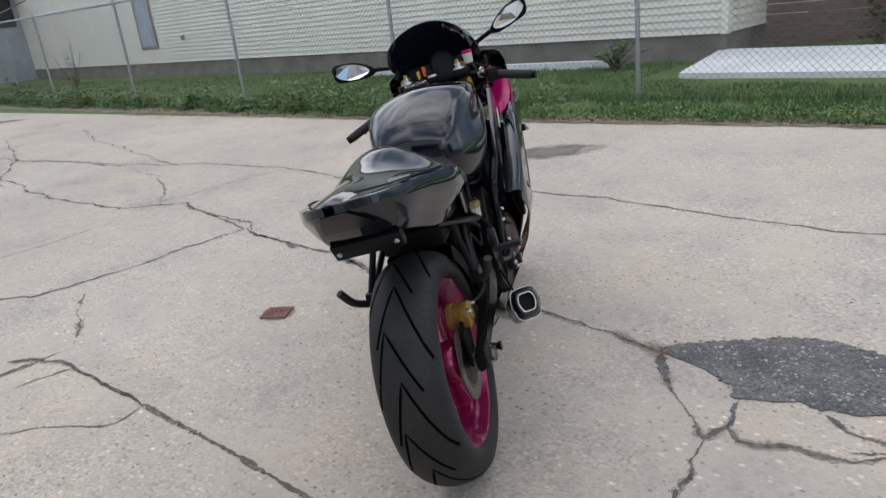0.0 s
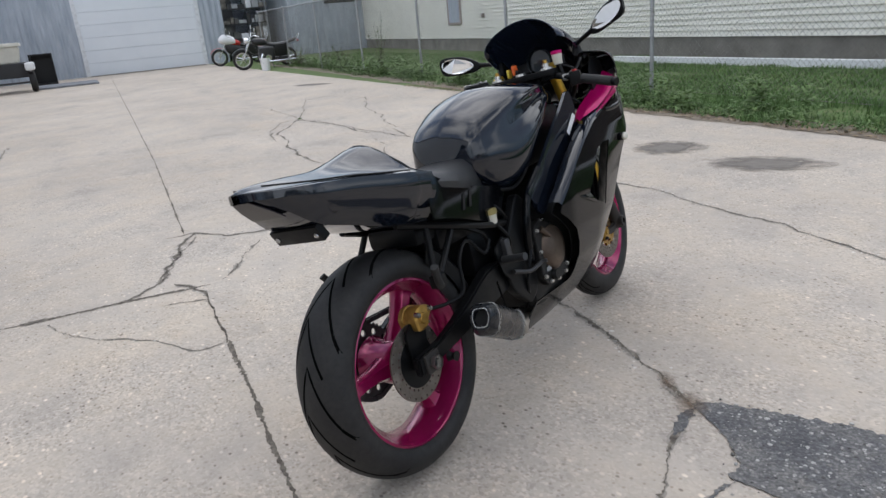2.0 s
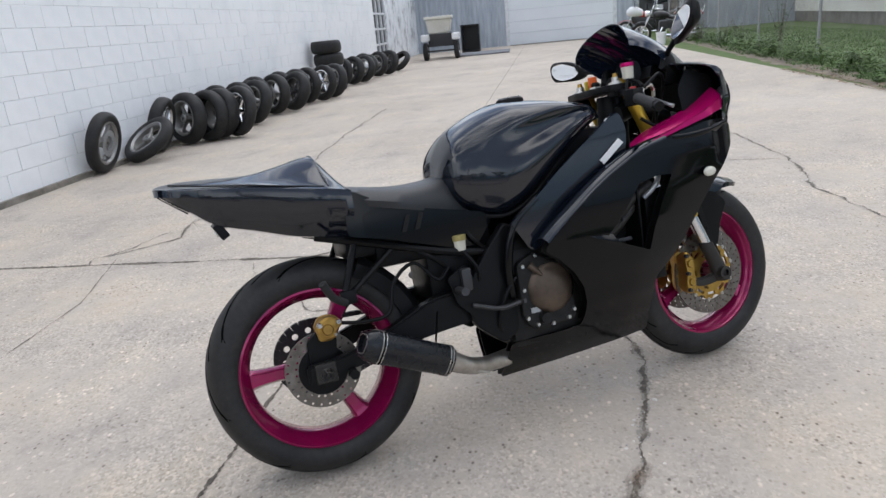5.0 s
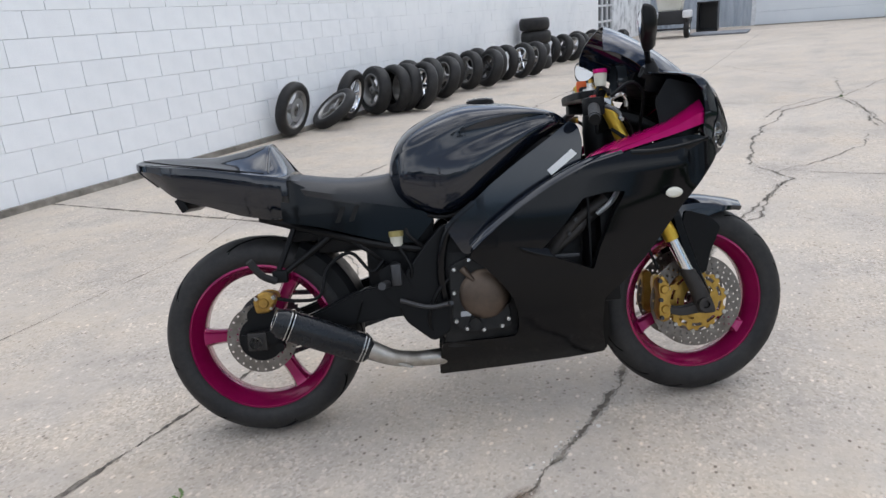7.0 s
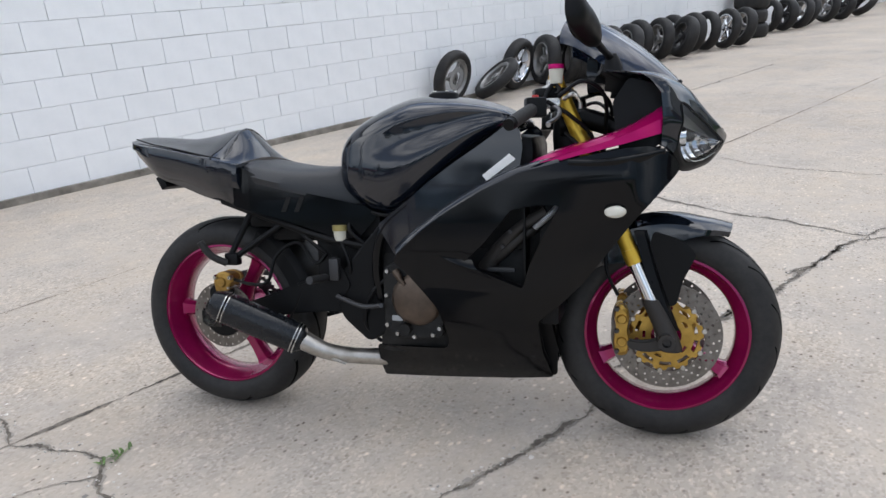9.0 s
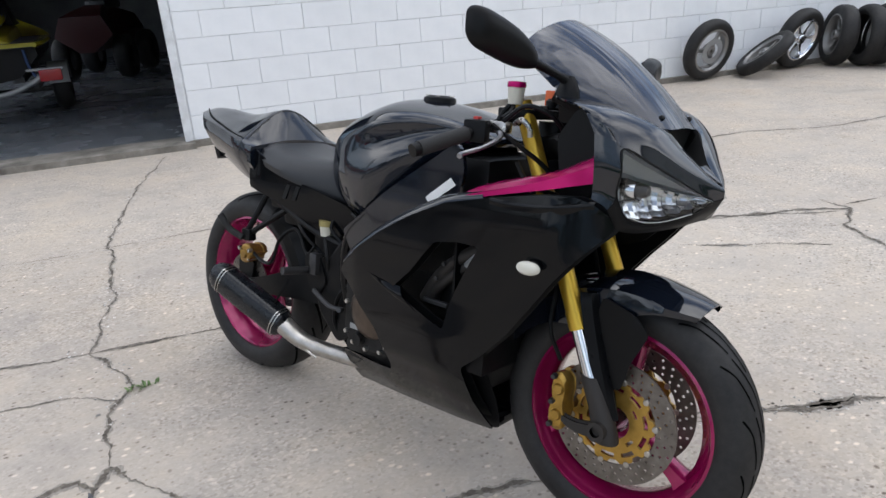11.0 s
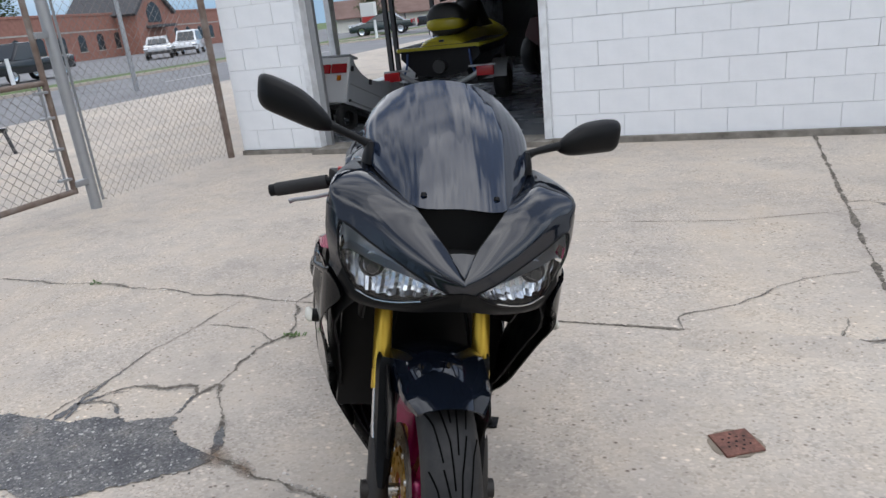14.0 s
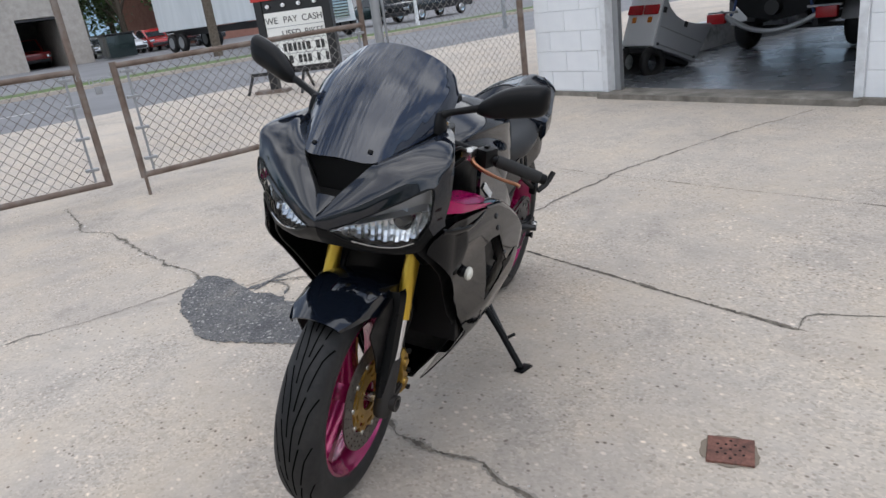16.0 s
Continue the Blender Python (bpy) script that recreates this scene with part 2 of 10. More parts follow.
mixed(WIRE, [(0.35, (0.15, 0.125, 0.105)), (0.65, (0.27, 0.26, 0.25))], 3, 5)
DOORWHITE = material("garage door white", (0.72, 0.75, 0.78), 0.5)
mixed(DOORWHITE, [(0.3, (0.68, 0.715, 0.75)), (0.7, (0.75, 0.78, 0.81))], 0.7, 5)
SHEETMETAL = material("weathered corrugated metal", (0.38, 0.42, 0.47), 0.6, 0.1)
mixed(SHEETMETAL, [(0.3, (0.3, 0.34, 0.39)), (0.7, (0.46, 0.5, 0.55))], 1.6, 6, stretch=(3, 3, 0.5))
# the dimness of closed rooms is put into this dark grey
INTERIOR = material("dark grey of unlit interiors", (0.12, 0.12, 0.12), 0.9)
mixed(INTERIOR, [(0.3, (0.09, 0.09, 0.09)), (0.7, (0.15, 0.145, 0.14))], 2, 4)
SHOPFLOOR = material("painted shop floor", (0.24, 0.26, 0.28), 0.2)
mixed(SHOPFLOOR, [(0.3, (0.13, 0.145, 0.165)), (0.7, (0.2, 0.215, 0.235))], 1.5, 6)
roughened(SHOPFLOOR, 2, 0.2, 0.32)
FRAMEWHITE = material("white trim paint", (0.7, 0.72, 0.74), 0.5)
mixed(FRAMEWHITE, [(0.3, (0.55, 0.56, 0.57)), (0.6, (0.72, 0.74, 0.76))], 9, 6)
DARKGLASS = material("dark window glass", (0.03, 0.035, 0.04), 0.06)
BRICK = material("red brick far", (0.3, 0.14, 0.1), 0.85)
_c = mixed(BRICK, [(0.3, (0.25, 0.115, 0.085)), (0.7, (0.34, 0.165, 0.125))], 2.5, 6)
TANBRICK = material("tan brick", (0.4, 0.36, 0.32), 0.85)
_c = mixed(TANBRICK, [(0.3, (0.33, 0.3, 0.265)), (0.7, (0.46, 0.42, 0.38))], 3, 6)
BLACKPAINT = material("black enamel", (0.012, 0.012, 0.013), 0.35)
SIGNWHITE = material("sign face", (0.78, 0.78, 0.74), 0.5)
LETTER = material("sign letters", (0.02, 0.02, 0.02), 0.5)
REDPAINT = material("red paint", (0.45, 0.03, 0.025), 0.4)
WHITEPAINT = material("white paint", (0.75, 0.76, 0.77), 0.35)
TYRE = material("tyre rubber", (0.015, 0.015, 0.016), 0.58, 0.0, Specular_IOR_Level=0.3)
overlay(TYRE, mixed(TYRE, [(0.3, (0.012, 0.012, 0.013)), (0.7, (0.026, 0.0255, 0.025))], 9, 6), [(0.3, (0.8, 0.8, 0.8)), (0.7, (1.25, 1.22, 1.2))], 60)
bumped(TYRE, 200, 0.15, 0.002)
OLDRIM = material("dull alloy", (0.28, 0.275, 0.27), 0.42, 0.8)
roughened(OLDRIM, 15, 0.28, 0.55)
CHROME = material("chrome", (0.75, 0.76, 0.78), 0.12, 1.0)
DARKMETAL = material("dark metal", (0.05, 0.05, 0.052), 0.45, 0.6)
YELLOW = material("yellow gelcoat", (0.38, 0.33, 0.025), 0.25)
LENSRED = material("red tail lens", (0.4, 0.015, 0.02), 0.2)
DIRT = material("dry dirt", (0.2, 0.16, 0.12), 1.0)
mixed(DIRT, [(0.3, (0.13, 0.105, 0.08)), (0.7, (0.27, 0.225, 0.175))], 4, 6)


# ---- mesh helpers ----
def mesh_object(name, bm, mat, smooth=False):
    me = bpy.data.meshes.new(name)
    bm.normal_update()
    bm.to_mesh(me)
    bm.free()
    if smooth:
        me.shade_smooth()
        if smooth != "all":
            me.set_sharp_from_angle(angle=radians(smooth if smooth is not True else 38))
    me.materials.append(mat)
    return new(name, me)


def part(name, bm, mat, parent, label="", smooth=True, at=None):
    ob = mesh_object(name, bm, mat, smooth)
    ob.parent = parent
    if at is not None:
        ob.matrix_basis = at
    if label:
        ob["label"] = label
    return ob


def thing(name, m, label, category, group="", kind=""):
    ob = new(name)
    ob.empty_display_size = 0.2
    ob.matrix_world = m
    return tagged(ob, label, category, group, kind)


def box(bm, x0, x1, y0, y1, z0, z1, m=None, bevel=0.0):
    r = bmesh.ops.create_cube(bm, size=1)["verts"]
    t = Matrix.LocRotScale(((x0 + x1) / 2, (y0 + y1) / 2, (z0 + z1) / 2), None, (abs(x1 - x0), abs(y1 - y0), abs(z1 - z0)))
    bmesh.ops.transform(bm, matrix=(m @ t) if m is not None else t, verts=r)
    if bevel:
        es = list({e for v in r for e in v.link_edges})
        bmesh.ops.bevel(bm, geom=es, offset=bevel, segments=2, affect="EDGES", profile=0.6)
    return bm


def boxed(*a, **k):
    return box(bmesh.new(), *a, **k)


def rod(bm, a, b, r, r2=None, seg=10, caps=True):
    a, b = Vector(a), Vector(b)
    d = b - a
    m = Matrix.Translation((a + b) / 2) @ d.to_track_quat("Z", "Y").to_matrix().to_4x4()
    bmesh.ops.create_cone(bm, cap_ends=caps, segments=seg, radius1=r, radius2=r if r2 is None else r2, depth=d.length, matrix=m)
    return bm


def smooth_path(pts, n=6):
    """Catmull-Rom through the points."""
    p = [Vector(q) for q in pts]
    p = [p[0] * 2 - p[1]] + p + [p[-1] * 2 - p[-2]]
    out = []
    for i in range(1, len(p) - 2):
        for k in range(n):
            t = k / n
            a, b, c, d = p[i - 1], p[i], p[i + 1], p[i + 2]
            out.append(0.5 * ((2 * b) + (c - a) * t + (2 * a - 5 * b + 4 * c - d) * t * t + (3 * b - a - 3 * c + d) * t ** 3))
    out.append(p[-2])
    return out


def tube(bm, pts, r, seg=8, n=6, radii=None):
    """A bent tube through the points."""
    path = smooth_path(pts, n) if n > 1 else [Vector(q) for q in pts]
    rings, up = [], None
    for i, q in enumerate(path):
        d = (path[min(i + 1, len(path) - 1)] - path[max(i - 1, 0)]).normalized()
        if up is None:
            up = d.orthogonal().normalized()
        up = (up - d * up.dot(d)).normalized()
        side = d.cross(up)
        rr = r
        if radii:
            f = i / (len(path) - 1) * (len(radii) - 1)
            j = min(int(f), len(radii) - 2)
            rr = radii[j] + (radii[j + 1] - radii[j]) * (f - j)
        rings.append([bm.verts.new(q + rr * (math.cos(2 * math.pi * k / seg) * up + math.sin(2 * math.pi * k / seg) * side)) for k in range(seg)])
    for a, b in zip(rings, rings[1:]):
        for k in range(seg):
            bm.faces.new((a[k], a[(k + 1) % seg], b[(k + 1) % seg], b[k]))
    bm.faces.new(rings[0][::-1])
    bm.faces.new(rings[-1])
    return bm


def lathe(bm, profile, seg=32, axis="Y", centre=(0, 0, 0), closed=False):
    """Turn a profile of (radius, along) about an axis."""
    c, rings = Vector(centre), []
    for k in range(seg):
        a = 2 * math.pi * k / seg
        ring = []
        for r, h in profile:
            v = {"Y": (r * math.cos(a), h, r * math.sin(a)), "Z": (r * math.cos(a), r * math.sin(a), h), "X": (h, r * math.cos(a), r * math.sin(a))}[axis]
            ring.append(bm.verts.new(c + Vector(v)))
        rings.append(ring)
    n = len(profile)
    for k in range(seg):
        a, b = rings[k], rings[(k + 1) % seg]
        for i in range(n if closed else n - 1):
            j = (i + 1) % n
            bm.faces.new((a[i], a[j], b[j], b[i]))
    bmesh.ops.recalc_face_normals(bm, faces=bm.faces)
    return bm


def loft(bm, sections, closed=True, cap=True, n=1):
    """Skin a row of equal rings of points; n > 1 smooths between them."""
    if n > 1:
        cols = [smooth_path([s[i] for s in sections], n) for i in range(len(sections[0]))]
        sections = [[c[k] for c in cols] for k in range(len(cols[0]))]
    rings = [[bm.verts.new(Vector(q)) for q in s] for s in sections]
    m = len(rings[0])
    for a, b in zip(rings, rings[1:]):
        for k in range(m if closed else m - 1):
            j = (k + 1) % m
            bm.faces.new((a[k], a[j], b[j], b[k]))
    if cap and closed:
        bm.faces.new(rings[0][::-1])
        bm.faces.new(rings[-1])
    bmesh.ops.recalc_face_normals(bm, faces=bm.faces)
    return bm


def prism(bm, outline, h0, h1, axis="Y", bevel=0.0):
    """Push a flat outline out between two heights along an axis."""
    def place(p, h):
        return {"Y": (p[0], h, p[1]), "Z": (p[0], p[1], h), "X": (h, p[0], p[1])}[axis]
    a = [bm.verts.new(place(p, h0)) for p in outline]
    b = [bm.verts.new(place(p, h1)) for p in outline]
    fs = [bm.faces.new(a), bm.faces.new(b[::-1])]
    for k in range(len(a)):
        j = (k + 1) % len(a)
        fs.append(bm.faces.new((a[k], b[k], b[j], a[j])))
    bmesh.ops.recalc_face_normals(bm, faces=fs)
    if bevel:
        es = list({e for v in a + b for e in v.link_edges})
        bmesh.ops.bevel(bm, geom=es, offset=bevel, segments=2, affect="EDGES", profile=0.6)
    return bm


def inside(p, poly):
    hit, j = False, len(poly) - 1
    for i in range(len(poly)):
        (x1, y1), (x2, y2) = poly[i], poly[j]
        if (y1 > p[1]) != (y2 > p[1]) and p[0] < (x2 - x1) * (p[1] - y1) / (y2 - y1) + x1:
            hit = not hit
        j = i
    return hit


SITE = pose(0.1, -3.75, 0, 0, 0, -39.36)
# ---- ground ----
def at_site(x, y, z=0.0, rz=0.0):
    return SITE @ pose(x, y, z, 0, 0, rz)


def sheet(name, x0, x1, y0, y1, z, mat, label, category, thick=0.03, nx=1, ny=1):
    bm = bmesh.new()
    box(bm, x0, x1, y0, y1, z - thick, z)
    ob = mesh_object(name, bm, mat)
    ob.matrix_world = SITE
    return tagged(ob, label, category, kind="structure")


sheet("ground", -900, 900, -900, 900, -0.05, LAWN, "far ground of grass and soil reaching the horizon", "ground", 0.05)
sheet("pavement", -36.5, 8.0, 0.0, 8.95, 0.0, CONCRETE, "worn pale concrete lot with cracks and stains", "pavement", 0.045)
sheet("pavement_street_side", 0.0, 8.0, -40.0, 0.0, 0.0, CONCRETE, "pale concrete apron between building and street", "pavement", 0.045)
sheet("pavement_far_edge", 0.6, 8.0, 8.95, 40.0, 0.0, CONCRETE, "pale concrete apron along the street", "pavement", 0.045)
sheet("road", 8.0, 16.5, -160.0, 160.0, -0.012, STREET, "grey asphalt street beyond the gate", "road", 0.03)
sheet("kerb", 16.5, 16.7, -160.0, 160.0, 0.09, CONCRETE, "pale concrete kerb along the street", "kerb", 0.12)
sheet("verge", 16.7, 19.2, -160.0, 160.0, 0.05, LAWN, "strip of mown grass along the street", "verge", 0.08)
sheet("parking_lot", 19.2, 62.0, -160.0, 160.0, 0.03, STREET, "grey asphalt parking lot across the street", "parking lot", 0.07)
sheet("lawn", -60, 0.6, 8.95, 40, 0.0, LAWN, "lawn behind the chain-link fence", "lawn", 0.04)
LANEPAINT = material("lane paint", (0.5, 0.5, 0.48), 0.8)
mixed(LANEPAINT, [(0.3, (0.3, 0.3, 0.29)), (0.6, (0.55, 0.55, 0.53))], 3, 6)
for k in range(-7, 8):
    sheet("lane_dash", 11.5, 11.62, 3.2 + 9 * k, 5.6 + 9 * k, -0.007, LANEPAINT, "worn pale dash painted on the street", "road marking", 0.004)


def ribbon(bm, pts, width, rng, z=0.0025, step=0.009, wander=0.006, gaps=0.5):
    """An irregular crack: a ragged strip through a few plan points."""
    path = []
    first, last = Vector((*pts[0], 0)), Vector((*pts[-1], 0))
    for a, b in zip(pts, pts[1:]):
        a, b = Vector((*a, 0)), Vector((*b, 0))
        n = max(2, int((b - a).length / step))
        side = (b - a).normalized().cross(Vector((0, 0, 1)))
        for k in range(n):
            p = a.lerp(b, k / n)
            off = (noise.noise(p * 3.1) * 0.05 + noise.noise(p * 11) * 0.02) * min(1.0, wander / 0.006) + rng.uniform(-wander, wander) * 0.6
            path.append((p + side * off * min(1, (len(path) + 1) / 14 if a == first else 1, k / 3 if a == first else 1, (n - k) / 12 if b == last else 1), side))
    path.append((Vector((*pts[-1], 0)), side))
    prev = None
    for i, (p, s) in enumerate(path):
        t = path[min(i + 4, len(path) - 1)][0] - path[max(i - 4, 0)][0]
        s = t.normalized().cross(Vector((0, 0, 1))) if t.length > 1e-4 else s
        taper = min(1.0, (i + 1) / 6, (len(path) - i) / 6)
        body = max(0.12, 0.75 + 1.5 * noise.noise(p * 5.3) + gaps * noise.noise(p * 13 + Vector((4, 0, 0))))
        c = p + s * (0.004 * noise.noise(p * 60) if width > 0.002 else 0.0)
        wl, wr = [max(0.0, width * taper * (body + 0.75 * noise.noise(p * 75 + Vector((0, 0, q))) + rng.uniform(-0.3, 0.45))) for q in (3.0, 9.0)]
        a, b = bm.verts.new((c.x - s.x * wl, c.y - s.y * wl, z)), bm.verts.new((c.x + s.x * wr, c.y + s.y * wr, z))
        if prev:
            bm.faces.new((prev[0], prev[1], b, a))
        prev = (a, b)


# main cracks: half width, then plan points
CRACKS = [
    (0.0085, [(-1.98, 2.37), (-1.92, 2.44), (-1.95, 2.58), (-2.0, 2.73), (-2.15, 2.94), (-2.3, 3.17), (-2.45, 3.46)]),
    (0.009, [(-1.87, 2.66), (-1.73, 2.65), (-1.6, 2.6), (-1.5, 2.54)]),
    (0.005, [(-1.87, 3.39), (-1.71, 3.04), (-1.63, 2.75)]),
    (0.004, [(-1.7, 2.41), (-1.53, 2.53)]),
    (0.007, [(-2.56, 3.3), (-2.45, 3.46)]),
    (0.008, [(-2.45, 3.46), (-2.17, 3.43), (-1.95, 3.6), (-1.6, 3.91), (-1.24, 4.27), (-0.6, 3.58), (-0.39, 3.26), (-0.2, 3.05)]),
    (0.008, [(-0.57, 3.51), (-0.3, 3.1), (-0.1, 2.9), (0.06, 2.85), (0.28, 2.65), (0.42, 2.52), (0.58, 2.32), (0.7, 2.14)]),
    (0.007, [(-1.24, 4.27), (-1.89, 5.15), (-2.11, 5.17), (-2.42, 5.2), (-3.28, 5.88), (-4.4, 7.1), (-4.9, 8.25)]),
    (0.006, [(-4.9, 8.25), (-3.8, 7.6), (-2.7, 6.9), (-2.23, 6.75), (-1.32, 6.05), (-0.66, 5.33), (-0.23, 5.06), (0.33, 4.7), (0.8, 4.2), (1.06, 3.98), (1.43, 3.53), (1.72, 3.22), (2.5, 2.6)]),
    (0.004, [(-1.32, 6.01), (-2.14, 5.25)]),
    (0.005, [(-9.77, 9.99), (-7.98, 9.67), (-6.48, 9.62), (-4.89, 8.3)]),
    (0.005, [(-4.89, 8.3), (-6.2, 10.4), (-6.0, 11.6)]),
    (0.006, [(0.66, 1.62), (0.5, 1.42), (0.34, 1.32), (0.25, 0.95)]),
    (0.006, [(0.25, 0.95), (-0.11, 0.6), (-0.55, -0.02), (-1.25, -0.74), (-2.2, -1.5)]),
    (0.006, [(0.25, 0.95), (0.42, 0.8), (1.24, 0.0), (1.96, -0.58)]),
    (0.005, [(0.49, 0.76), (0.9, 1.12), (1.15, 1.41), (1.3, 1.55)]),
    (0.007, [(1.58, 1.45), (1.9, 1.22), (2.09, 1.08), (2.79, 0.52), (3.1, 0.4), (3.76, -0.26)]),
    (0.004, [(1.6, 1.5), (2.0, 1.9), (2.6, 2.4), (3.4, 3.0)]),
    (0.0032, [(-2.12, 2.11), (-1.79, 2.04), (-1.51, 2.05), (-1.2, 2.09), (-1.11, 2.17)]),
    (0.006, [(-3.02, 1.45), (-3.1, 1.9), (-3.43, 2.1), (-4.09, 2.67), (-4.55, 3.36), (-6.39, 4.75), (-8.36, 6.42)]),
    (0.006, [(-4.95, 8.34), (-4.27, 7.94), (-3.59, 7.41), (-3.14, 7.07), (-2.92, 7.23)]),
    (0.006, [(-4.08, 6.6), (-4.61, 7.22), (-4.97, 7.96), (-4.95, 8.34)]),
    (0.006, [(-5.13, 10.58), (-4.37, 9.21), (-3.77, 8.51), (-3.28, 7.8), (-2.94, 7.34), (-2.46, 6.76)]),
    (0.004, [(-2.89, 6.72), (-2.52, 6.36), (-2.29, 5.84), (-2.1, 5.2)]),
    (0.005, [(-1.86, 5.04), (-1.65, 4.77), (-1.46, 4.55)]),
    (0.004, [(-2.38, 3.4), (-2.18, 3.03), (-1.99, 2.68)]),
    (0.0025, [(-3.01, 4.12), (-2.79, 4.22), (-2.54, 4.49), (-2.41, 4.69), (-2.28, 4.89)]),
    (0.006, [(-1.82, 4.97), (-1.54, 4.68), (-1.23, 4.38), (-1.17, 4.18), (-0.9, 3.91), (-0.83, 3.75)]),
    (0.004, [(-2.91, 1.33), (-3.0, 1.36), (-3.05, 1.47), (-3.3, 1.9)]),
    (0.0025, [(0.67, 0.99), (0.52, 1.16), (0.41, 1.36)]),
    (0.007, [(1.22, 1.6), (1.18, 1.5), (1.12, 1.53), (1.05, 1.59), (1.03, 1.66)]),
    (0.008, [(1.18, 1.48), (1.09, 1.48), (1.0, 1.49), (0.9, 1.55), (0.77, 1.61), (0.75, 1.67), (0.81, 1.78)]),
    (0.008, [(0.76, 1.68), (0.66, 1.63), (0.655, 1.76), (0.67, 1.93), (0.68, 2.02), (0.71, 2.12)]),
]
rng = random.Random(4)
bm = bmesh.new()
for w, pts in CRACKS:
    ribbon(bm, pts, w * (0.8 if w > 0.0055 else 0.55), rng, gaps=1.2)
    # broken-out chips beside the crack
    for a, b in zip(pts, pts[1:]):
        a, b = Vector((*a, 0)), Vector((*b, 0))
        for _ in range(int((b - a).length * 7)):
            p = a.lerp(b, rng.random())
            off = noise.noise(p * 3.1) * 0.05 + rng.gauss(0, 0.012)
            side = (b - a).normalized().cross(Vector((0, 0, 1)))
            c, r = p + side * off, rng.uniform(0.25, 0.9) * w
            n = 6
            ring = [bm.verts.new((c.x + r * rng.uniform(0.5, 1.4) * math.cos(2 * math.pi * k / n), c.y + r * rng.uniform(0.5, 1.4) * math.sin(2 * math.pi * k / n), 0.0015)) for k in range(n)]
            bm.faces.new(ring)
# shallow broken shoulders and loose crumbs beside the cracks
CRUMB = material("broken concrete crumbs", (0.5, 0.47, 0.42), 0.95)
per_island(CRUMB, mixed(CRUMB, [(0.3, (0.48, 0.45, 0.41)), (0.7, (0.68, 0.65, 0.61))], 30), 0.3, 1.3)
SHOULDER = material("broken crack shoulder", (0.3, 0.27, 0.24), 1.0)
mixed(SHOULDER, [(0.3, (0.2, 0.178, 0.152)), (0.5, (0.3, 0.272, 0.238)), (0.7, (0.4, 0.368, 0.328))], 26, 6, 0.75)
bumped(SHOULDER, 90, 0.6, 0.006)
sh_bm = bmesh.new()
cv, cf = [], []
rc2 = random.Random(12)
for w, pts in CRACKS:
    ribbon(sh_bm, pts, w * 1.5, random.Random(int(w * 1000)), 0.0012, gaps=1.6)
    for a, b in zip(pts, pts[1:]):
        a, b = Vector((*a, 0)), Vector((*b, 0))
        side = (b - a).normalized().cross(Vector((0, 0, 1)))
        for _ in range(int((b - a).length * (90 if w > 0.0055 else 30))):
            p = a.lerp(b, rc2.random())
            if noise.noise(p * 2.3) < -0.12:
                continue
            c = p + side * (noise.noise(p * 3.1) * 0.05 + rc2.gauss(0, 0.022 + w))
            r, h, k0, n = rc2.uniform(0.002, 0.0065) * (1.8 if rc2.random() < 0.06 else 1.0), rc2.uniform(0.001, 0.004), rc2.uniform(0, 6.28), len(cv)
            cv += [(c.x + r * rc2.uniform(0.6, 1.2) * math.cos(k0 + q * 1.257), c.y + r * rc2.uniform(0.6, 1.2) * math.sin(k0 + q * 1.257), 0.0008) for q in range(5)] + [(c.x, c.y, 0.0012 + h)]
            cf += [(n + q, n + (q + 1) % 5, n + 5) for q in range(5)]
tagged(mesh_object("crack_shoulder", sh_bm, SHOULDER), "rough broken-out shoulders along the cracks in the concrete", "broken concrete", kind="stuff")
me = bpy.data.meshes.new("crumbs")
me.from_pydata(cv, [], cf)
me.materials.append(CRUMB)
tagged(new("crumbs", me), "pale loose crumbs of concrete lying along the cracks", "crumbs", kind="stuff")
tagged(mesh_object("crack", bm, CRACK), "ragged dark cracks running across the concrete", "cracks", kind="stuff")
# sawn control joints, straight and narrow
bm = bmesh.new()
for w, pts in [(0.017, [(-4.6, -0.54), (-2.906, 1.341), (-2.368, 1.935), (-2.0, 2.35), (-1.66, 2.7)]), (0.0125, [(-1.13, 2.19), (-0.66, 1.77), (-0.25, 1.4), (0.25, 0.95)]), (0.008, [(-22.0, 20.6), (-9.12, 9.3), (-4.8, 5.5), (-2.5, 3.42)]), (0.004, [(-2.95, 1.5), (-2.19, 1.2), (-1.56, 0.72), (-1.15, 0.42), (-0.2, -0.3)]),
               (0.003, [(-9.9, 9.9), (-8.0, 11.5)]), (0.003, [(-5.9, 6.45), (-4.7, 7.7)])]:
    ribbon(bm, pts, w * 0.7, rng, 0.002, 0.012, 0.0007)
tagged(mesh_object("joint", bm, CRACK), "straight dirt-filled joints in the concrete", "joints", kind="stuff")


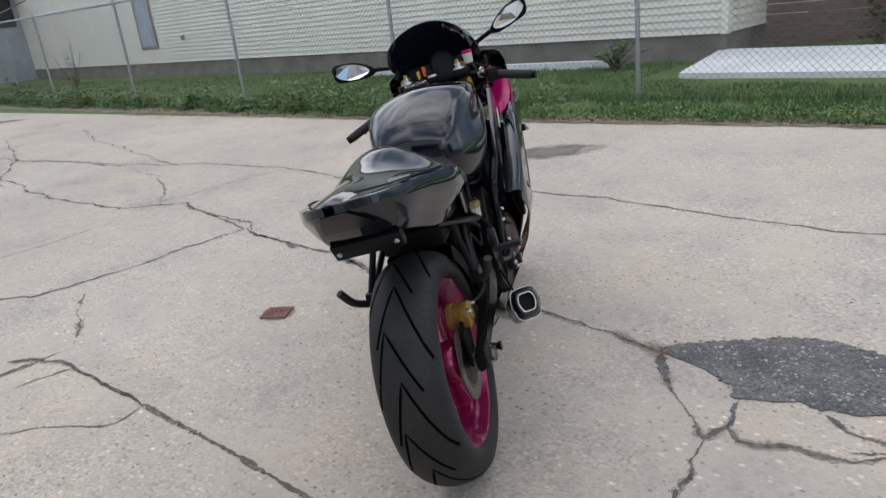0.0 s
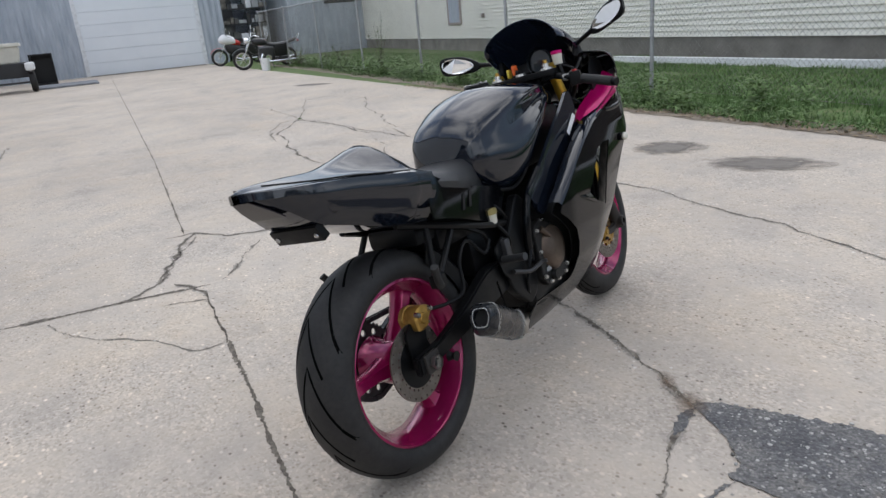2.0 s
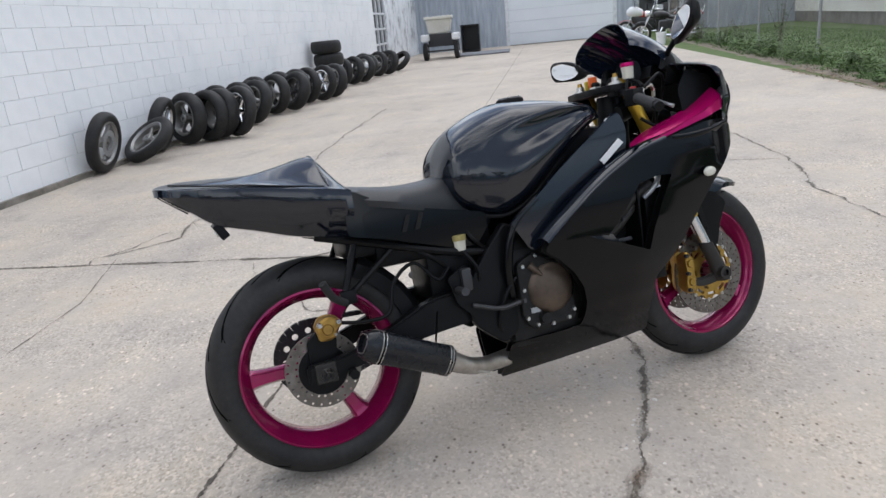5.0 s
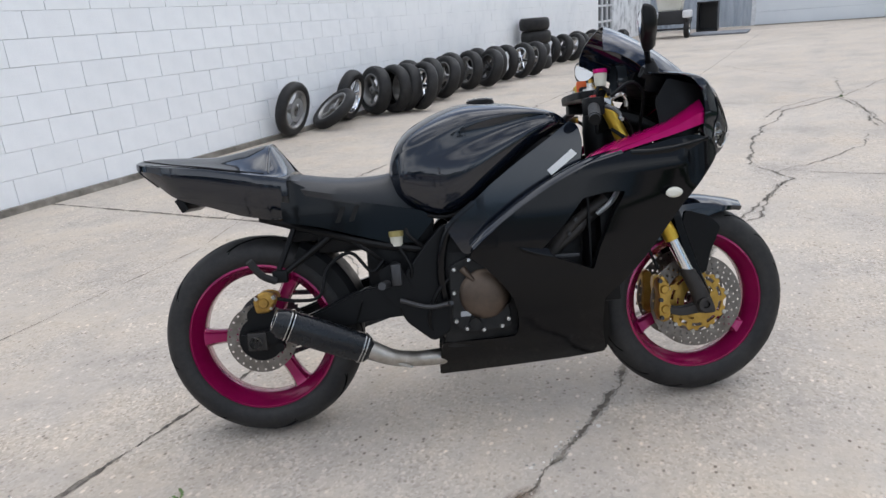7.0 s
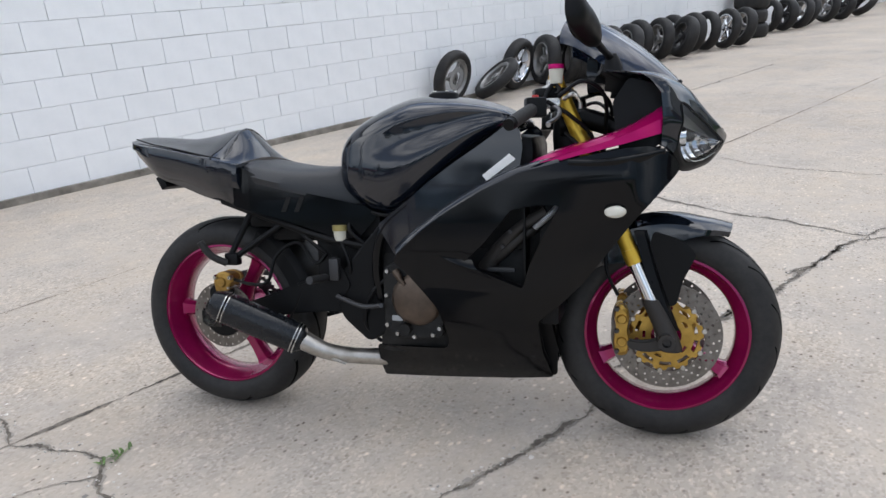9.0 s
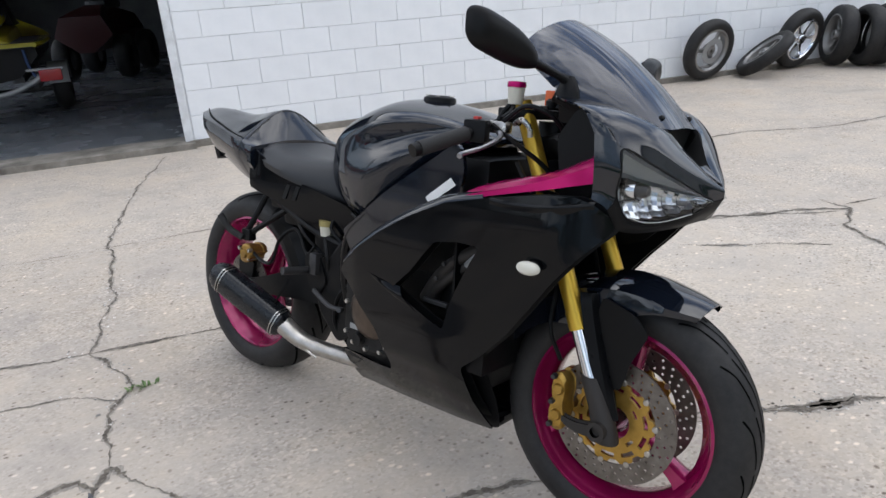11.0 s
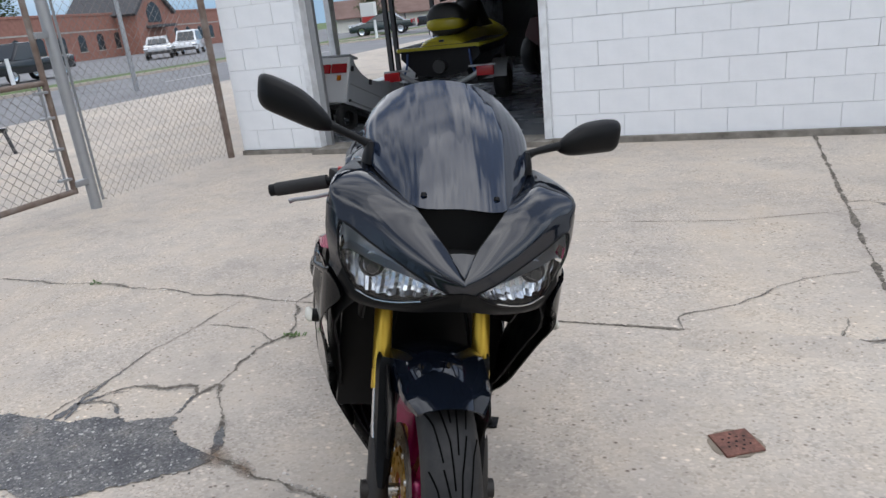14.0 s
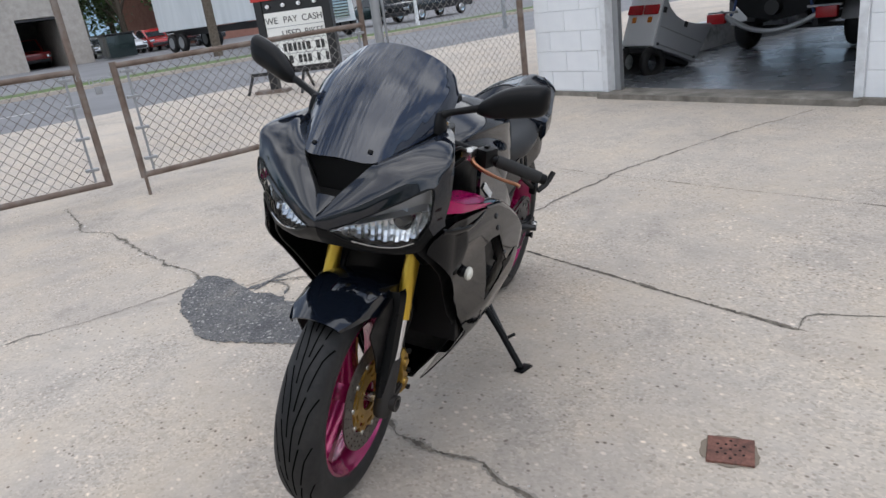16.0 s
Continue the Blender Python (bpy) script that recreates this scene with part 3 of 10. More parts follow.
# a heaved slab's low lip; the step's shade is painted on its broken face
lip_top, lip_face = bmesh.new(), bmesh.new()
prev = None
for k in range(41):
    f = k / 40
    p = Vector((-1.6, 2.6, 0)).lerp(Vector((-1.1, 2.16, 0)), f)
    p += Vector((0.66, 0.75, 0)) * (0.012 * noise.noise(p * 9) + 0.005 * noise.noise(p * 40))
    h = 0.0165 * min(1.0, f * 7, (1 - f) * 4) * (0.8 + 0.5 * noise.noise(p * 6)) + 0.0006
    q = Vector((0.66, 0.75, 0))
    row = [lip_face.verts.new(p - q * 0.007 + Vector((0, 0, 0.0015))), lip_face.verts.new(p + Vector((0, 0, h))), lip_top.verts.new(p + Vector((0, 0, h))), lip_top.verts.new(p + q * 0.05 + Vector((0, 0, h * 0.6))), lip_top.verts.new(p + q * 0.16 + Vector((0, 0, 0.0004)))]
    if prev:
        lip_face.faces.new((prev[0], row[0], row[1], prev[1]))
        lip_top.faces.new((prev[2], row[2], row[3], prev[3]))
        lip_top.faces.new((prev[3], row[3], row[4], prev[4]))
    prev = row
tagged(mesh_object("slab_lip", lip_top, CONCRETE, "all"), "heaved edge of a concrete slab", "concrete slab", kind="structure")
tagged(mesh_object("slab_lip_face", lip_face, CRACK), "broken face of the heaved slab edge, coloured with its shade", "concrete slab", kind="structure")


def blob(bm, outline, z, rng, rag=0.03, sub=6):
    """A flat patch with a ragged rim."""
    pts = smooth_path([(*p, 0) for p in outline + outline[:1]], sub)[:-1]
    vs = []
    for p in pts:
        k = noise.noise(p * 7) * rag * 1.6 + noise.noise(p * 25) * rag + noise.noise(p * 70) * rag * 0.7
        c = Vector((sum(q[0] for q in outline) / len(outline), sum(q[1] for q in outline) / len(outline), 0))
        d = (p - c).normalized()
        vs.append(bm.verts.new((p.x + d.x * k, p.y + d.y * k, z)))
    f = bm.faces.new(vs)
    if f.calc_area() and f.normal.z < 0:
        f.normal_flip()
    bmesh.ops.triangulate(bm, faces=[f])


PATCH = [(0.7, 2.15), (0.79, 2.17), (0.9, 2.155), (1.02, 2.15), (1.16, 2.13), (1.3, 2.04), (1.48, 1.85), (1.61, 1.6), (1.6, 1.4), (1.47, 1.42), (1.37, 1.5), (1.27, 1.58), (1.2, 1.635), (1.12, 1.645), (1.04, 1.685), (0.99, 1.745), (0.9, 1.785), (0.83, 1.81), (0.84, 1.9), (0.8, 2.0), (0.75, 2.08)]
bm = bmesh.new()
blob(bm, PATCH, 0.004, rng, 0.016, 30)
tagged(mesh_object("asphalt_patch", bm, ASPHALT), "dark gritty asphalt filling a broken corner of concrete", "asphalt patch", kind="structure")
# thin asphalt smeared along the broken pieces round the patch
bm = bmesh.new()
for w, pts in [(0.016, [(1.27, 1.6), (1.18, 1.47), (1.1, 1.37), (1.02, 1.27)]), (0.011, [(1.22, 1.61), (1.18, 1.5), (1.1, 1.49), (1.0, 1.5)]), (0.014, [(0.76, 1.67), (0.8, 1.76), (0.86, 1.82)]), (0.012, [(0.67, 1.96), (0.69, 2.06), (0.72, 2.13)]), (0.01, [(1.05, 1.6), (1.03, 1.67)])]:
    ribbon(bm, pts, w, rng, 0.0032, gaps=0.8)
tagged(mesh_object("asphalt_smear", bm, ASPHALT), "thin asphalt smeared between broken pieces of concrete", "asphalt", kind="stuff")
bm = bmesh.new()
for n in range(3600):
    p = Vector((rng.uniform(0.62, 1.72), rng.uniform(1.3, 2.28), 0.004))
    if not inside(p, PATCH) and not (rng.random() < 0.2 and any(inside((p.x + dx, p.y + dy), PATCH) for dx, dy in ((0.03, 0), (-0.03, 0), (0, 0.03), (0, -0.03)))):
        continue
    s = 0.0022 + 0.0055 * rng.random() ** 2.5
    bmesh.ops.create_icosphere(bm, subdivisions=1, radius=s, matrix=Matrix.Translation(p) @ Matrix.Diagonal((1, rng.uniform(0.6, 1), 0.5, 1)))
GRIT = material("loose grit", (0.12, 0.12, 0.12), 0.9)
per_island(GRIT, mixed(GRIT, [(0.3, (0.1, 0.098, 0.095)), (0.7, (0.3, 0.29, 0.275))], 40), 0.35, 2.2)
tagged(mesh_object("gravel", bm, GRIT), "loose dark grit lying on the asphalt patch", "gravel", kind="stuff")
mixed(STAIN, [(0.3, (0.15, 0.132, 0.115)), (0.7, (0.21, 0.188, 0.165))], 4, 6)


def thin_out(m, start, end, wander):
    """Let a stain thin away towards its ragged rim."""
    nt = m.node_tree
    tc, ln, nz = nt.nodes.new("ShaderNodeTexCoord"), nt.nodes.new("ShaderNodeVectorMath"), nt.nodes.new("ShaderNodeTexNoise")
    ln.operation = "LENGTH"
    nz.inputs["Scale"].default_value, nz.inputs["Detail"].default_value = 2.6, 8.0
    nt.links.new(tc.outputs["Object"], ln.inputs[0])
    nt.links.new(tc.outputs["Object"], nz.inputs["Vector"])
    ad, mr = nt.nodes.new("ShaderNodeMath"), nt.nodes.new("ShaderNodeMapRange")
    ad.operation = "MULTIPLY_ADD"
    ad.inputs[1].default_value = wander
    nt.links.new(nz.outputs[0], ad.inputs[0])
    nt.links.new(ln.outputs["Value"], ad.inputs[2])
    mr.inputs["From Min"].default_value, mr.inputs["From Max"].default_value = start, end
    mr.inputs["To Min"].default_value, mr.inputs["To Max"].default_value = 0.95, 0.0
    nt.links.new(ad.outputs[0], mr.inputs["Value"])
    bs = next(n for n in nt.nodes if n.type == "BSDF_PRINCIPLED")
    nt.links.new(mr.outputs[0], bs.inputs["Alpha"])


thin_out(STAIN, 0.95, 1.55, 1.2)
RUSTSTAIN = material("rust-brown stain", (0.17, 0.11, 0.07), 0.9)
mixed(RUSTSTAIN, [(0.3, (0.12, 0.085, 0.06)), (0.7, (0.26, 0.19, 0.135))], 9, 6)
thin_out(RUSTSTAIN, 0.3, 1.5, 1.2)
for cx, cy, rx, ry in [(0.7, 2.14, 0.07, 0.05), (0.62, 2.26, 0.06, 0.03)]:
    bm = bmesh.new()
    blob(bm, [(math.cos(a) * 1.15, math.sin(a) * 1.15) for a in [k * math.pi / 8 for k in range(16)]], 0.0, rng, 0.02)
    ob = mesh_object("rust_stain", bm, RUSTSTAIN)
    ob.matrix_world = Matrix(((rx, -ry, 0, cx), (-rx, ry * 0.6, 0, cy), (0, 0, 1, 0.0065), (0, 0, 0, 1)))
    tagged(ob, "rust-brown stain at the edge of the asphalt patch", "stain", "rust stains", "structure")
for cx, cy, rx, ry in [(0.95, 5.5, 0.42, 0.26), (0.22, 6.1, 0.3, 0.3), (-7.9, 13.2, 0.5, 0.25)]:
    bm = bmesh.new()
    blob(bm, [(math.cos(a) * 1.15, math.sin(a) * 1.15) for a in [k * math.pi / 8 for k in range(16)]], 0.0, rng, 0.02)
    ob = mesh_object("damp_patch", bm, STAIN)
    ob.matrix_world = Matrix(((rx, -0.3 * ry, 0, cx), (-0.5 * rx, ry, 0, cy), (0, 0, 1, 0.003), (0, 0, 0, 1)))
    tagged(ob, "dark damp stain drying on the concrete", "stain", "damp stains", "structure")

# rusty drain cover, sunk in the concrete
drain = thing("drain_cover", pose(-0.765, 2.85, 0, 0, 0, -12), "rusty brown square drain cover with round holes", "drain cover")
DRAIN = material("rusted cast iron", (0.16, 0.07, 0.05), 0.85)
overlay(DRAIN, mixed(DRAIN, [(0.3, (0.10, 0.05, 0.04)), (0.7, (0.22, 0.10, 0.075))], 18, 5), [(0.3, (0.7, 0.7, 0.7)), (0.7, (1.3, 1.25, 1.2))], 90)
part("plate", boxed(-0.06, 0.06, -0.056, 0.056, -0.004, 0.008, bevel=0.003), DRAIN, drain, smooth=False)
# flat black discs on the plate paint the shade inside its holes
HOLE = material("painted dark of drain holes", (0.01, 0.008, 0.007), 1.0)
for i, (a, r) in enumerate([(k * 60, 0.024) for k in range(6)] + [(0, 0.0)] + [(k * 60 + 30, 0.038) for k in range(6)]):
    bm = bmesh.new()
    bmesh.ops.create_circle(bm, cap_ends=True, segments=10, radius=0.0042, matrix=pose(r * math.cos(radians(a)), r * math.sin(radians(a)), 0.0088))
    part("hole", bm, HOLE, drain, smooth=False)
bm = bmesh.new()
blob(bm, [(-0.835, 2.83), (-0.79, 2.78), (-0.71, 2.79), (-0.695, 2.87), (-0.74, 2.92), (-0.82, 2.91)], 0.0025, rng, 0.012)
tagged(mesh_object("dirt_rim", bm, DIRT), "brown dirt gathered round the drain cover", "dirt", kind="stuff")

# ---- white block building ----
BH, BL, Z0, WALLTOP = 0.213, 0.432, 0.05, 3.9


def wall_piece(name, x0, x1, z0, z1, mat, y0=-0.2, y1=-0.012, label="", cat="wall"):
    ob = mesh_object(name, boxed(x0, x1, y0, y1, z0, z1), mat)
    ob.matrix_world = SITE
    return tagged(ob, label or "wall of white-painted concrete blocks", cat, kind="structure")


wall_lot = wall_piece("wall_lot", -25.2, -3.42, 0.0, WALLTOP, MORTAR)
wall_corner = wall_piece("wall_corner", -0.97, 0.0, 0.0, WALLTOP, MORTAR)
wall_piece("wall_over_door", -3.42, -0.97, 2.75, WALLTOP, MORTAR)
wall_piece("footing", -25.2, -3.42, 0.0, 0.055, FOOTING, -0.05, 0.05, "crumbling dirty concrete footing along the block wall", "footing")
wall_piece("footing_corner", -0.97, 0.0, 0.0, 0.045, FOOTING, -0.05, 0.03, "crumbling dirty concrete footing at the corner", "footing")
wall_piece("door_threshold", -3.46, -0.93, 0.0, 0.05, FOOTING, -0.25, 0.13, "worn concrete threshold of the workshop door", "threshold")
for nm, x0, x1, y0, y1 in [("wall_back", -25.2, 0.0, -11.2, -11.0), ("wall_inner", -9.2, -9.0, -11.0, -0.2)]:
    wall_piece(nm, x0, x1, 0.0, WALLTOP, INTERIOR, y0, y1, "workshop wall, its dimness put into dark grey", "wall")
wall_piece("wall_street_low", -0.2, 0.0, 0.0, 0.35, MORTAR, -11.0, -0.2, "low white wall under the street windows")
wall_piece("wall_street_high", -0.2, 0.0, 2.7, WALLTOP, MORTAR, -11.0, -0.2, "white wall over the street windows")
wall_piece("wall_street_pier", -0.2, 0.0, 0.35, 2.7, MORTAR, -1.3, -0.2, "white pier beside the street windows")
wall_piece("wall_street_end", -0.2, 0.0, 0.35, 2.7, MORTAR, -11.0, -8.6, "white wall beside the street windows")
ob = mesh_object("floor", boxed(-9.0, -0.2, -11.0, -0.25, 0.0, 0.03), SHOPFLOOR)
ob.matrix_world = SITE
tagged(ob, "shiny grey painted workshop floor", "floor", kind="structure")
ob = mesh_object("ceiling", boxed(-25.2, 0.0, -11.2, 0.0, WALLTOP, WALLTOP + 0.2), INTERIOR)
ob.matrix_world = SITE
tagged(ob, "flat roof deck of the workshop, its dimness put into dark grey", "ceiling", kind="structure")
# frame of the workshop door
door = thing("door_1", at_site(0, 0), "white steel frame of the open workshop doorway, paint flaking", "door frame", kind="structure")
part("jamb", boxed(-0.99, -0.92, -0.26, 0.02, 0.05, 2.75, bevel=0.006), FRAMEWHITE, door, smooth=False)
part("jamb", boxed(-1.06, -0.99, -0.16, -0.1, 0.05, 2.75, bevel=0.006), GALV, door, "grey steel track", smooth=False)
part("jamb", boxed(-3.45, -3.38, -0.26, 0.02, 0.05, 2.75, bevel=0.006), FRAMEWHITE, door, smooth=False)
part("lintel", boxed(-3.45, -0.92, -0.26, 0.02, 2.68, 2.76, bevel=0.006), FRAMEWHITE, door, smooth=False)
part("door_panel", boxed(-3.4, -1.0, -2.9, -0.3, 2.62, 2.67, bevel=0.006), DARKMETAL, door, "raised dark overhead door", smooth=False)
# street windows
win = thing("window_1", at_site(-0.1, 0), "wide street windows with slim steel mullions", "window", kind="structure")
for y in (-1.34, -4.11, -4.39, -6.27, -8.56):
    part("mullion", boxed(-0.035, 0.035, y - 0.035, y + 0.035, 0.35, 2.7, bevel=0.004), DARKMETAL, win, smooth=False)
part("mullion", boxed(-0.04, 0.04, -2.35, -2.21, 0.35, 2.7, bevel=0.006), FRAMEWHITE, win, "white painted post", smooth=False)
part("sill", boxed(-0.12, 0.13, -8.6, -1.3, 0.33, 0.38, bevel=0.006), FRAMEWHITE, win, smooth=False)

# window and corner past the wall's end
win2 = thing("window_2", at_site(-26.3, -0.05), "tall steel window with small panes in white frame", "window", kind="structure")
part("window_frame", boxed(-1.1, 1.1, -0.12, 0.0, 0.25, 0.38, bevel=0.01), FRAMEWHITE, win2, smooth=False)
for x in (-1.05, -0.35, 0.35, 1.05):
    part("mullion", boxed(x - 0.045, x + 0.045, -0.08, 0.02, 0.35, 3.4, bevel=0.004), FRAMEWHITE, win2, smooth=False)
for k in range(6):
    part("glazing_bar", boxed(-1.05, 1.05, -0.06, 0.0, 0.72 + 0.5 * k, 0.78 + 0.5 * k, bevel=0.004), FRAMEWHITE, win2, smooth=False)
    for x in (-0.7, 0.0, 0.7):
        part("pane", boxed(x - 0.31, x + 0.31, -0.05, -0.04, 0.29 + 0.5 * k, 0.71 + 0.5 * k), DARKGLASS, win2, smooth=False)
wall_piece("wall_under_window", -27.4, -25.2, 0.0, 0.3, MORTAR, label="white wall under the tall window")
wall_piece("wall_far_pier", -34.95, -27.4, 0.0, 4.2, MORTAR, label="white painted pier beside the tall window")
# dark slab in place of the unlit room behind the panes
wall_piece("wall_behind_window", -27.6, -25.0, 0.0, 4.2, INTERIOR, -0.5, -0.2, "dark slab standing for the unlit room behind the tall window")

# ---- garage at the far end of the lot ----
GX = -35.0


def corrugated(name, y0, y1, z1, x, label):
    bm, n = bmesh.new(), int((y1 - y0) / 0.06)
    prof = []
    for k in range(n + 1):
        prof.append((x + (0.03 if k % 4 in (0, 1) else 0.0), y0 + (y1 - y0) * k / n))
    outer = [[(a, b, z) for a, b in prof] for z in (0.0, z1)]
    loft(bm, outer, closed=False, cap=False)
    box(bm, x - 0.12, x - 0.02, y0, y1, 0, z1)
    ob = mesh_object(name, bm, SHEETMETAL)
    ob.matrix_world = SITE
    return tagged(ob, label, "metal wall", kind="structure")


corrugated("wall_garage_1", -0.3, 4.15, 4.6, GX, "blue-grey corrugated metal wall, streaked and weathered")
corrugated("wall_garage_2", 8.85, 9.9, 4.6, GX, "narrow blue-grey corrugated metal wall beside the garage door")
corrugated("wall_garage_3", 4.15, 8.85, 4.6, GX - 0.4, "blue-grey corrugated metal wall above the garage door")
gd = thing("door_2", at_site(GX, 6.5), "closed white sectional garage door", "garage door", kind="structure")
for k in range(8):
    part("door_section", boxed(-0.05, 0.01, -2.3, 2.3, 0.02 + 0.5 * k, 0.513 + 0.5 * k, bevel=0.008), DOORWHITE, gd, smooth=False)
for y in (-2.38, 2.38):
    part("door_frame", boxed(-0.05, 0.05, y - 0.08, y + 0.08, 0, 4.2, bevel=0.01), FRAMEWHITE, gd, smooth=False)
part("threshold", boxed(-0.05, 0.5, -2.3, 2.3, 0.0, 0.02, bevel=0.005), FOOTING, gd, smooth=False)
# tall dark shed wall stands for unlit depth and the foliage behind
for nm, x0, x1, y0, y1, z1, mat, lab in [("wall_garage_side", GX - 9, GX - 0.13, -0.4, -0.3, 4.6, SHEETMETAL, "side wall of the metal garage"),
                                         ("wall_shed", GX - 3.1, GX - 3.0, 9.9, 12.6, 4.4, INTERIOR, "dark wall standing for the unlit open shed beside the garage"),
                                         ("wall_shed_side", GX - 3.0, GX + 1.0, 12.6, 12.7, 3.0, SHEETMETAL, "grey-blue side wall of the shed"),
                                         ("wall_outbuilding", GX + 0.9, GX + 1.0, 12.7, 18.0, 4.3, SHEETMETAL, "grey-blue metal wall of an outbuilding behind the house")]:
    ob = mesh_object(nm, boxed(x0, x1, y0, y1, 0, z1), mat)
    ob.matrix_world = SITE
    tagged(ob, lab, "wall", kind="structure")
bm = bmesh.new()
box(bm, GX - 9, GX + 0.2, -0.5, 12.8, 4.6, 4.75)
ob = mesh_object("roof", bm, SHEETMETAL)
ob.matrix_world = SITE
tagged(ob, "grey metal roof of the garage", "roof", kind="structure")
ow = thing("window_3", at_site(GX + 1.0, 15.0), "dark window under a white awning in the outbuilding wall", "window", kind="structure")
part("pane", boxed(0.0, 0.03, -0.7, 0.9, 2.1, 3.3, bevel=0.006), DARKGLASS, ow, smooth=False)
part("awning", prism(bmesh.new(), [(0.0, 3.5), (0.0, 3.56), (0.6, 3.42), (0.6, 3.36)], -0.9, 1.1, "Y"), FRAMEWHITE, ow, smooth=False)
# shed clutter
sh = thing("storage_rack", at_site(GX - 1.0, 11.0), "open metal rack crammed with parts and boxes", "rack")
for x, y in [(-0.4, -1), (0.4, -1), (-0.4, 1), (0.4, 1)]:
    part("post", boxed(x - 0.03, x + 0.03, y - 0.03, y + 0.03, 0, 2.6), GALV, sh, smooth=False)
rs = random.Random(9)
for k in range(4):
    part("shelf", boxed(-0.42, 0.42, -1.05, 1.05, 0.25 + 0.65 * k, 0.29 + 0.65 * k), DARKMETAL, sh, smooth=False)
for k in range(4):
    y = -0.95
    while y < 0.8:
        w, h = rs.uniform(0.12, 0.35), rs.uniform(0.15, 0.5)
        bx = mesh_object("parts_box", boxed(-0.3, 0.35, 0, w, 0, h, bevel=0.01), rs.choice([INTERIOR, FRAMEWHITE, DARKMETAL, FOOTING, GALV]))
        bx.matrix_world = at_site(GX - 1.0, 11.0 + y, 0.29 + 0.65 * k)
        tagged(bx, "box of spare parts stored on the metal rack", "box", "boxes on the rack")
        y += w + 0.04
# ---- loose wheels along the wall ----
def tyre_profile(R, w, rim):
    """Cross-section of a tyre: (radius, along)."""
    h = R - rim
    return [(rim, -w * 0.36), (rim + 0.01, -w * 0.42), (rim + h * 0.35, -w * 0.5), (rim + h * 0.62, -w * 0.49), (R - h * 0.16, -w * 0.4), (R - h * 0.04, -w * 0.24), (R, 0),
            (R - h * 0.04, w * 0.24), (R - h * 0.16, w * 0.4), (rim + h * 0.62, w * 0.49), (rim + h * 0.35, w * 0.5), (rim + 0.01, w * 0.42), (rim, w * 0.36)]


def wheel_parts(root, R, w, rim, spokes, rim_mat=None, seg=40):
    """Tyre, rim, spokes and hub about the Y axis at the root."""
    part("tyre", lathe(bmesh.new(), tyre_profile(R, w, rim), seg), TYRE, root, smooth=50)
    if rim_mat is None:
        return
    bm = lathe(bmesh.new(), [(rim + 0.004, -w * 0.4), (rim - 0.012, -w * 0.42), (rim - 0.016, -w * 0.36), (rim - 0.03, -w * 0.25), (rim - 0.03, w * 0.25), (rim - 0.016, w * 0.36), (rim - 0.012, w * 0.42), (rim + 0.004, w * 0.4)], seg)
    part("rim", bm, rim_mat, root)
    bm = lathe(bmesh.new(), [(0.018, -w * 0.34), (0.05, -w * 0.34), (0.06, -w * 0.25), (0.06, w * 0.25), (0.05, w * 0.34), (0.018, w * 0.34)], 20, closed=True)
    part("hub", bm, rim_mat, root)
    for k in range(spokes):
        a = 360 * k / spokes
        bm = bmesh.new()
        loft(bm, [[(0.045, -0.022, -0.03), (0.045, 0.022, -0.03), (0.045, 0.022, 0.03), (0.045, -0.022, 0.03)], [((rim) * 0.6, -0.014, -0.016), (rim * 0.6, 0.014, -0.016), (rim * 0.6, 0.014, 0.016), (rim * 0.6, -0.014, 0.016)],
                  [(rim - 0.022, -0.018, -0.024), (rim - 0.022, 0.018, -0.024), (rim - 0.022, 0.018, 0.024), (rim - 0.022, -0.018, 0.024)]])
        bmesh.ops.bevel(bm, geom=bm.edges[:], offset=0.004, segments=1, affect="EDGES")
        part("spoke", bm, rim_mat, root, at=pose(0, 0, 0, 0, a, 0))


def brake_disc(root, r, y):
    bm = lathe(bmesh.new(), [(r * 0.55, y - 0.002), (r, y - 0.002), (r, y + 0.002), (r * 0.55, y + 0.002)], 32, closed=True)
    part("brake_disc", bm, GALV, root)


def lean_on(x, y, R, yaw, tilt, w):
    """Pose of a wheel on the ground, turned and tilted; its lowest point touches."""
    c = abs(math.cos(radians(tilt)))
    z = R * c + w * 0.5 * abs(math.sin(radians(tilt))) * 0.8
    return at_site(x, y, z, yaw) @ pose(0, 0, 0, tilt, 0, 0)


kinds = []
for nm, R, w, rim, sp, mat in [("sport", 0.335, 0.19, 0.225, 3, OLDRIM), ("front", 0.33, 0.13, 0.23, 3, OLDRIM), ("mag", 0.34, 0.15, 0.235, 6, CHROME), ("bare", 0.335, 0.18, 0.22, 0, None), ("wide", 0.335, 0.2, 0.215, 5, DARKMETAL)]:
    kinds.append((R, w, rim, sp, mat))
first = {}
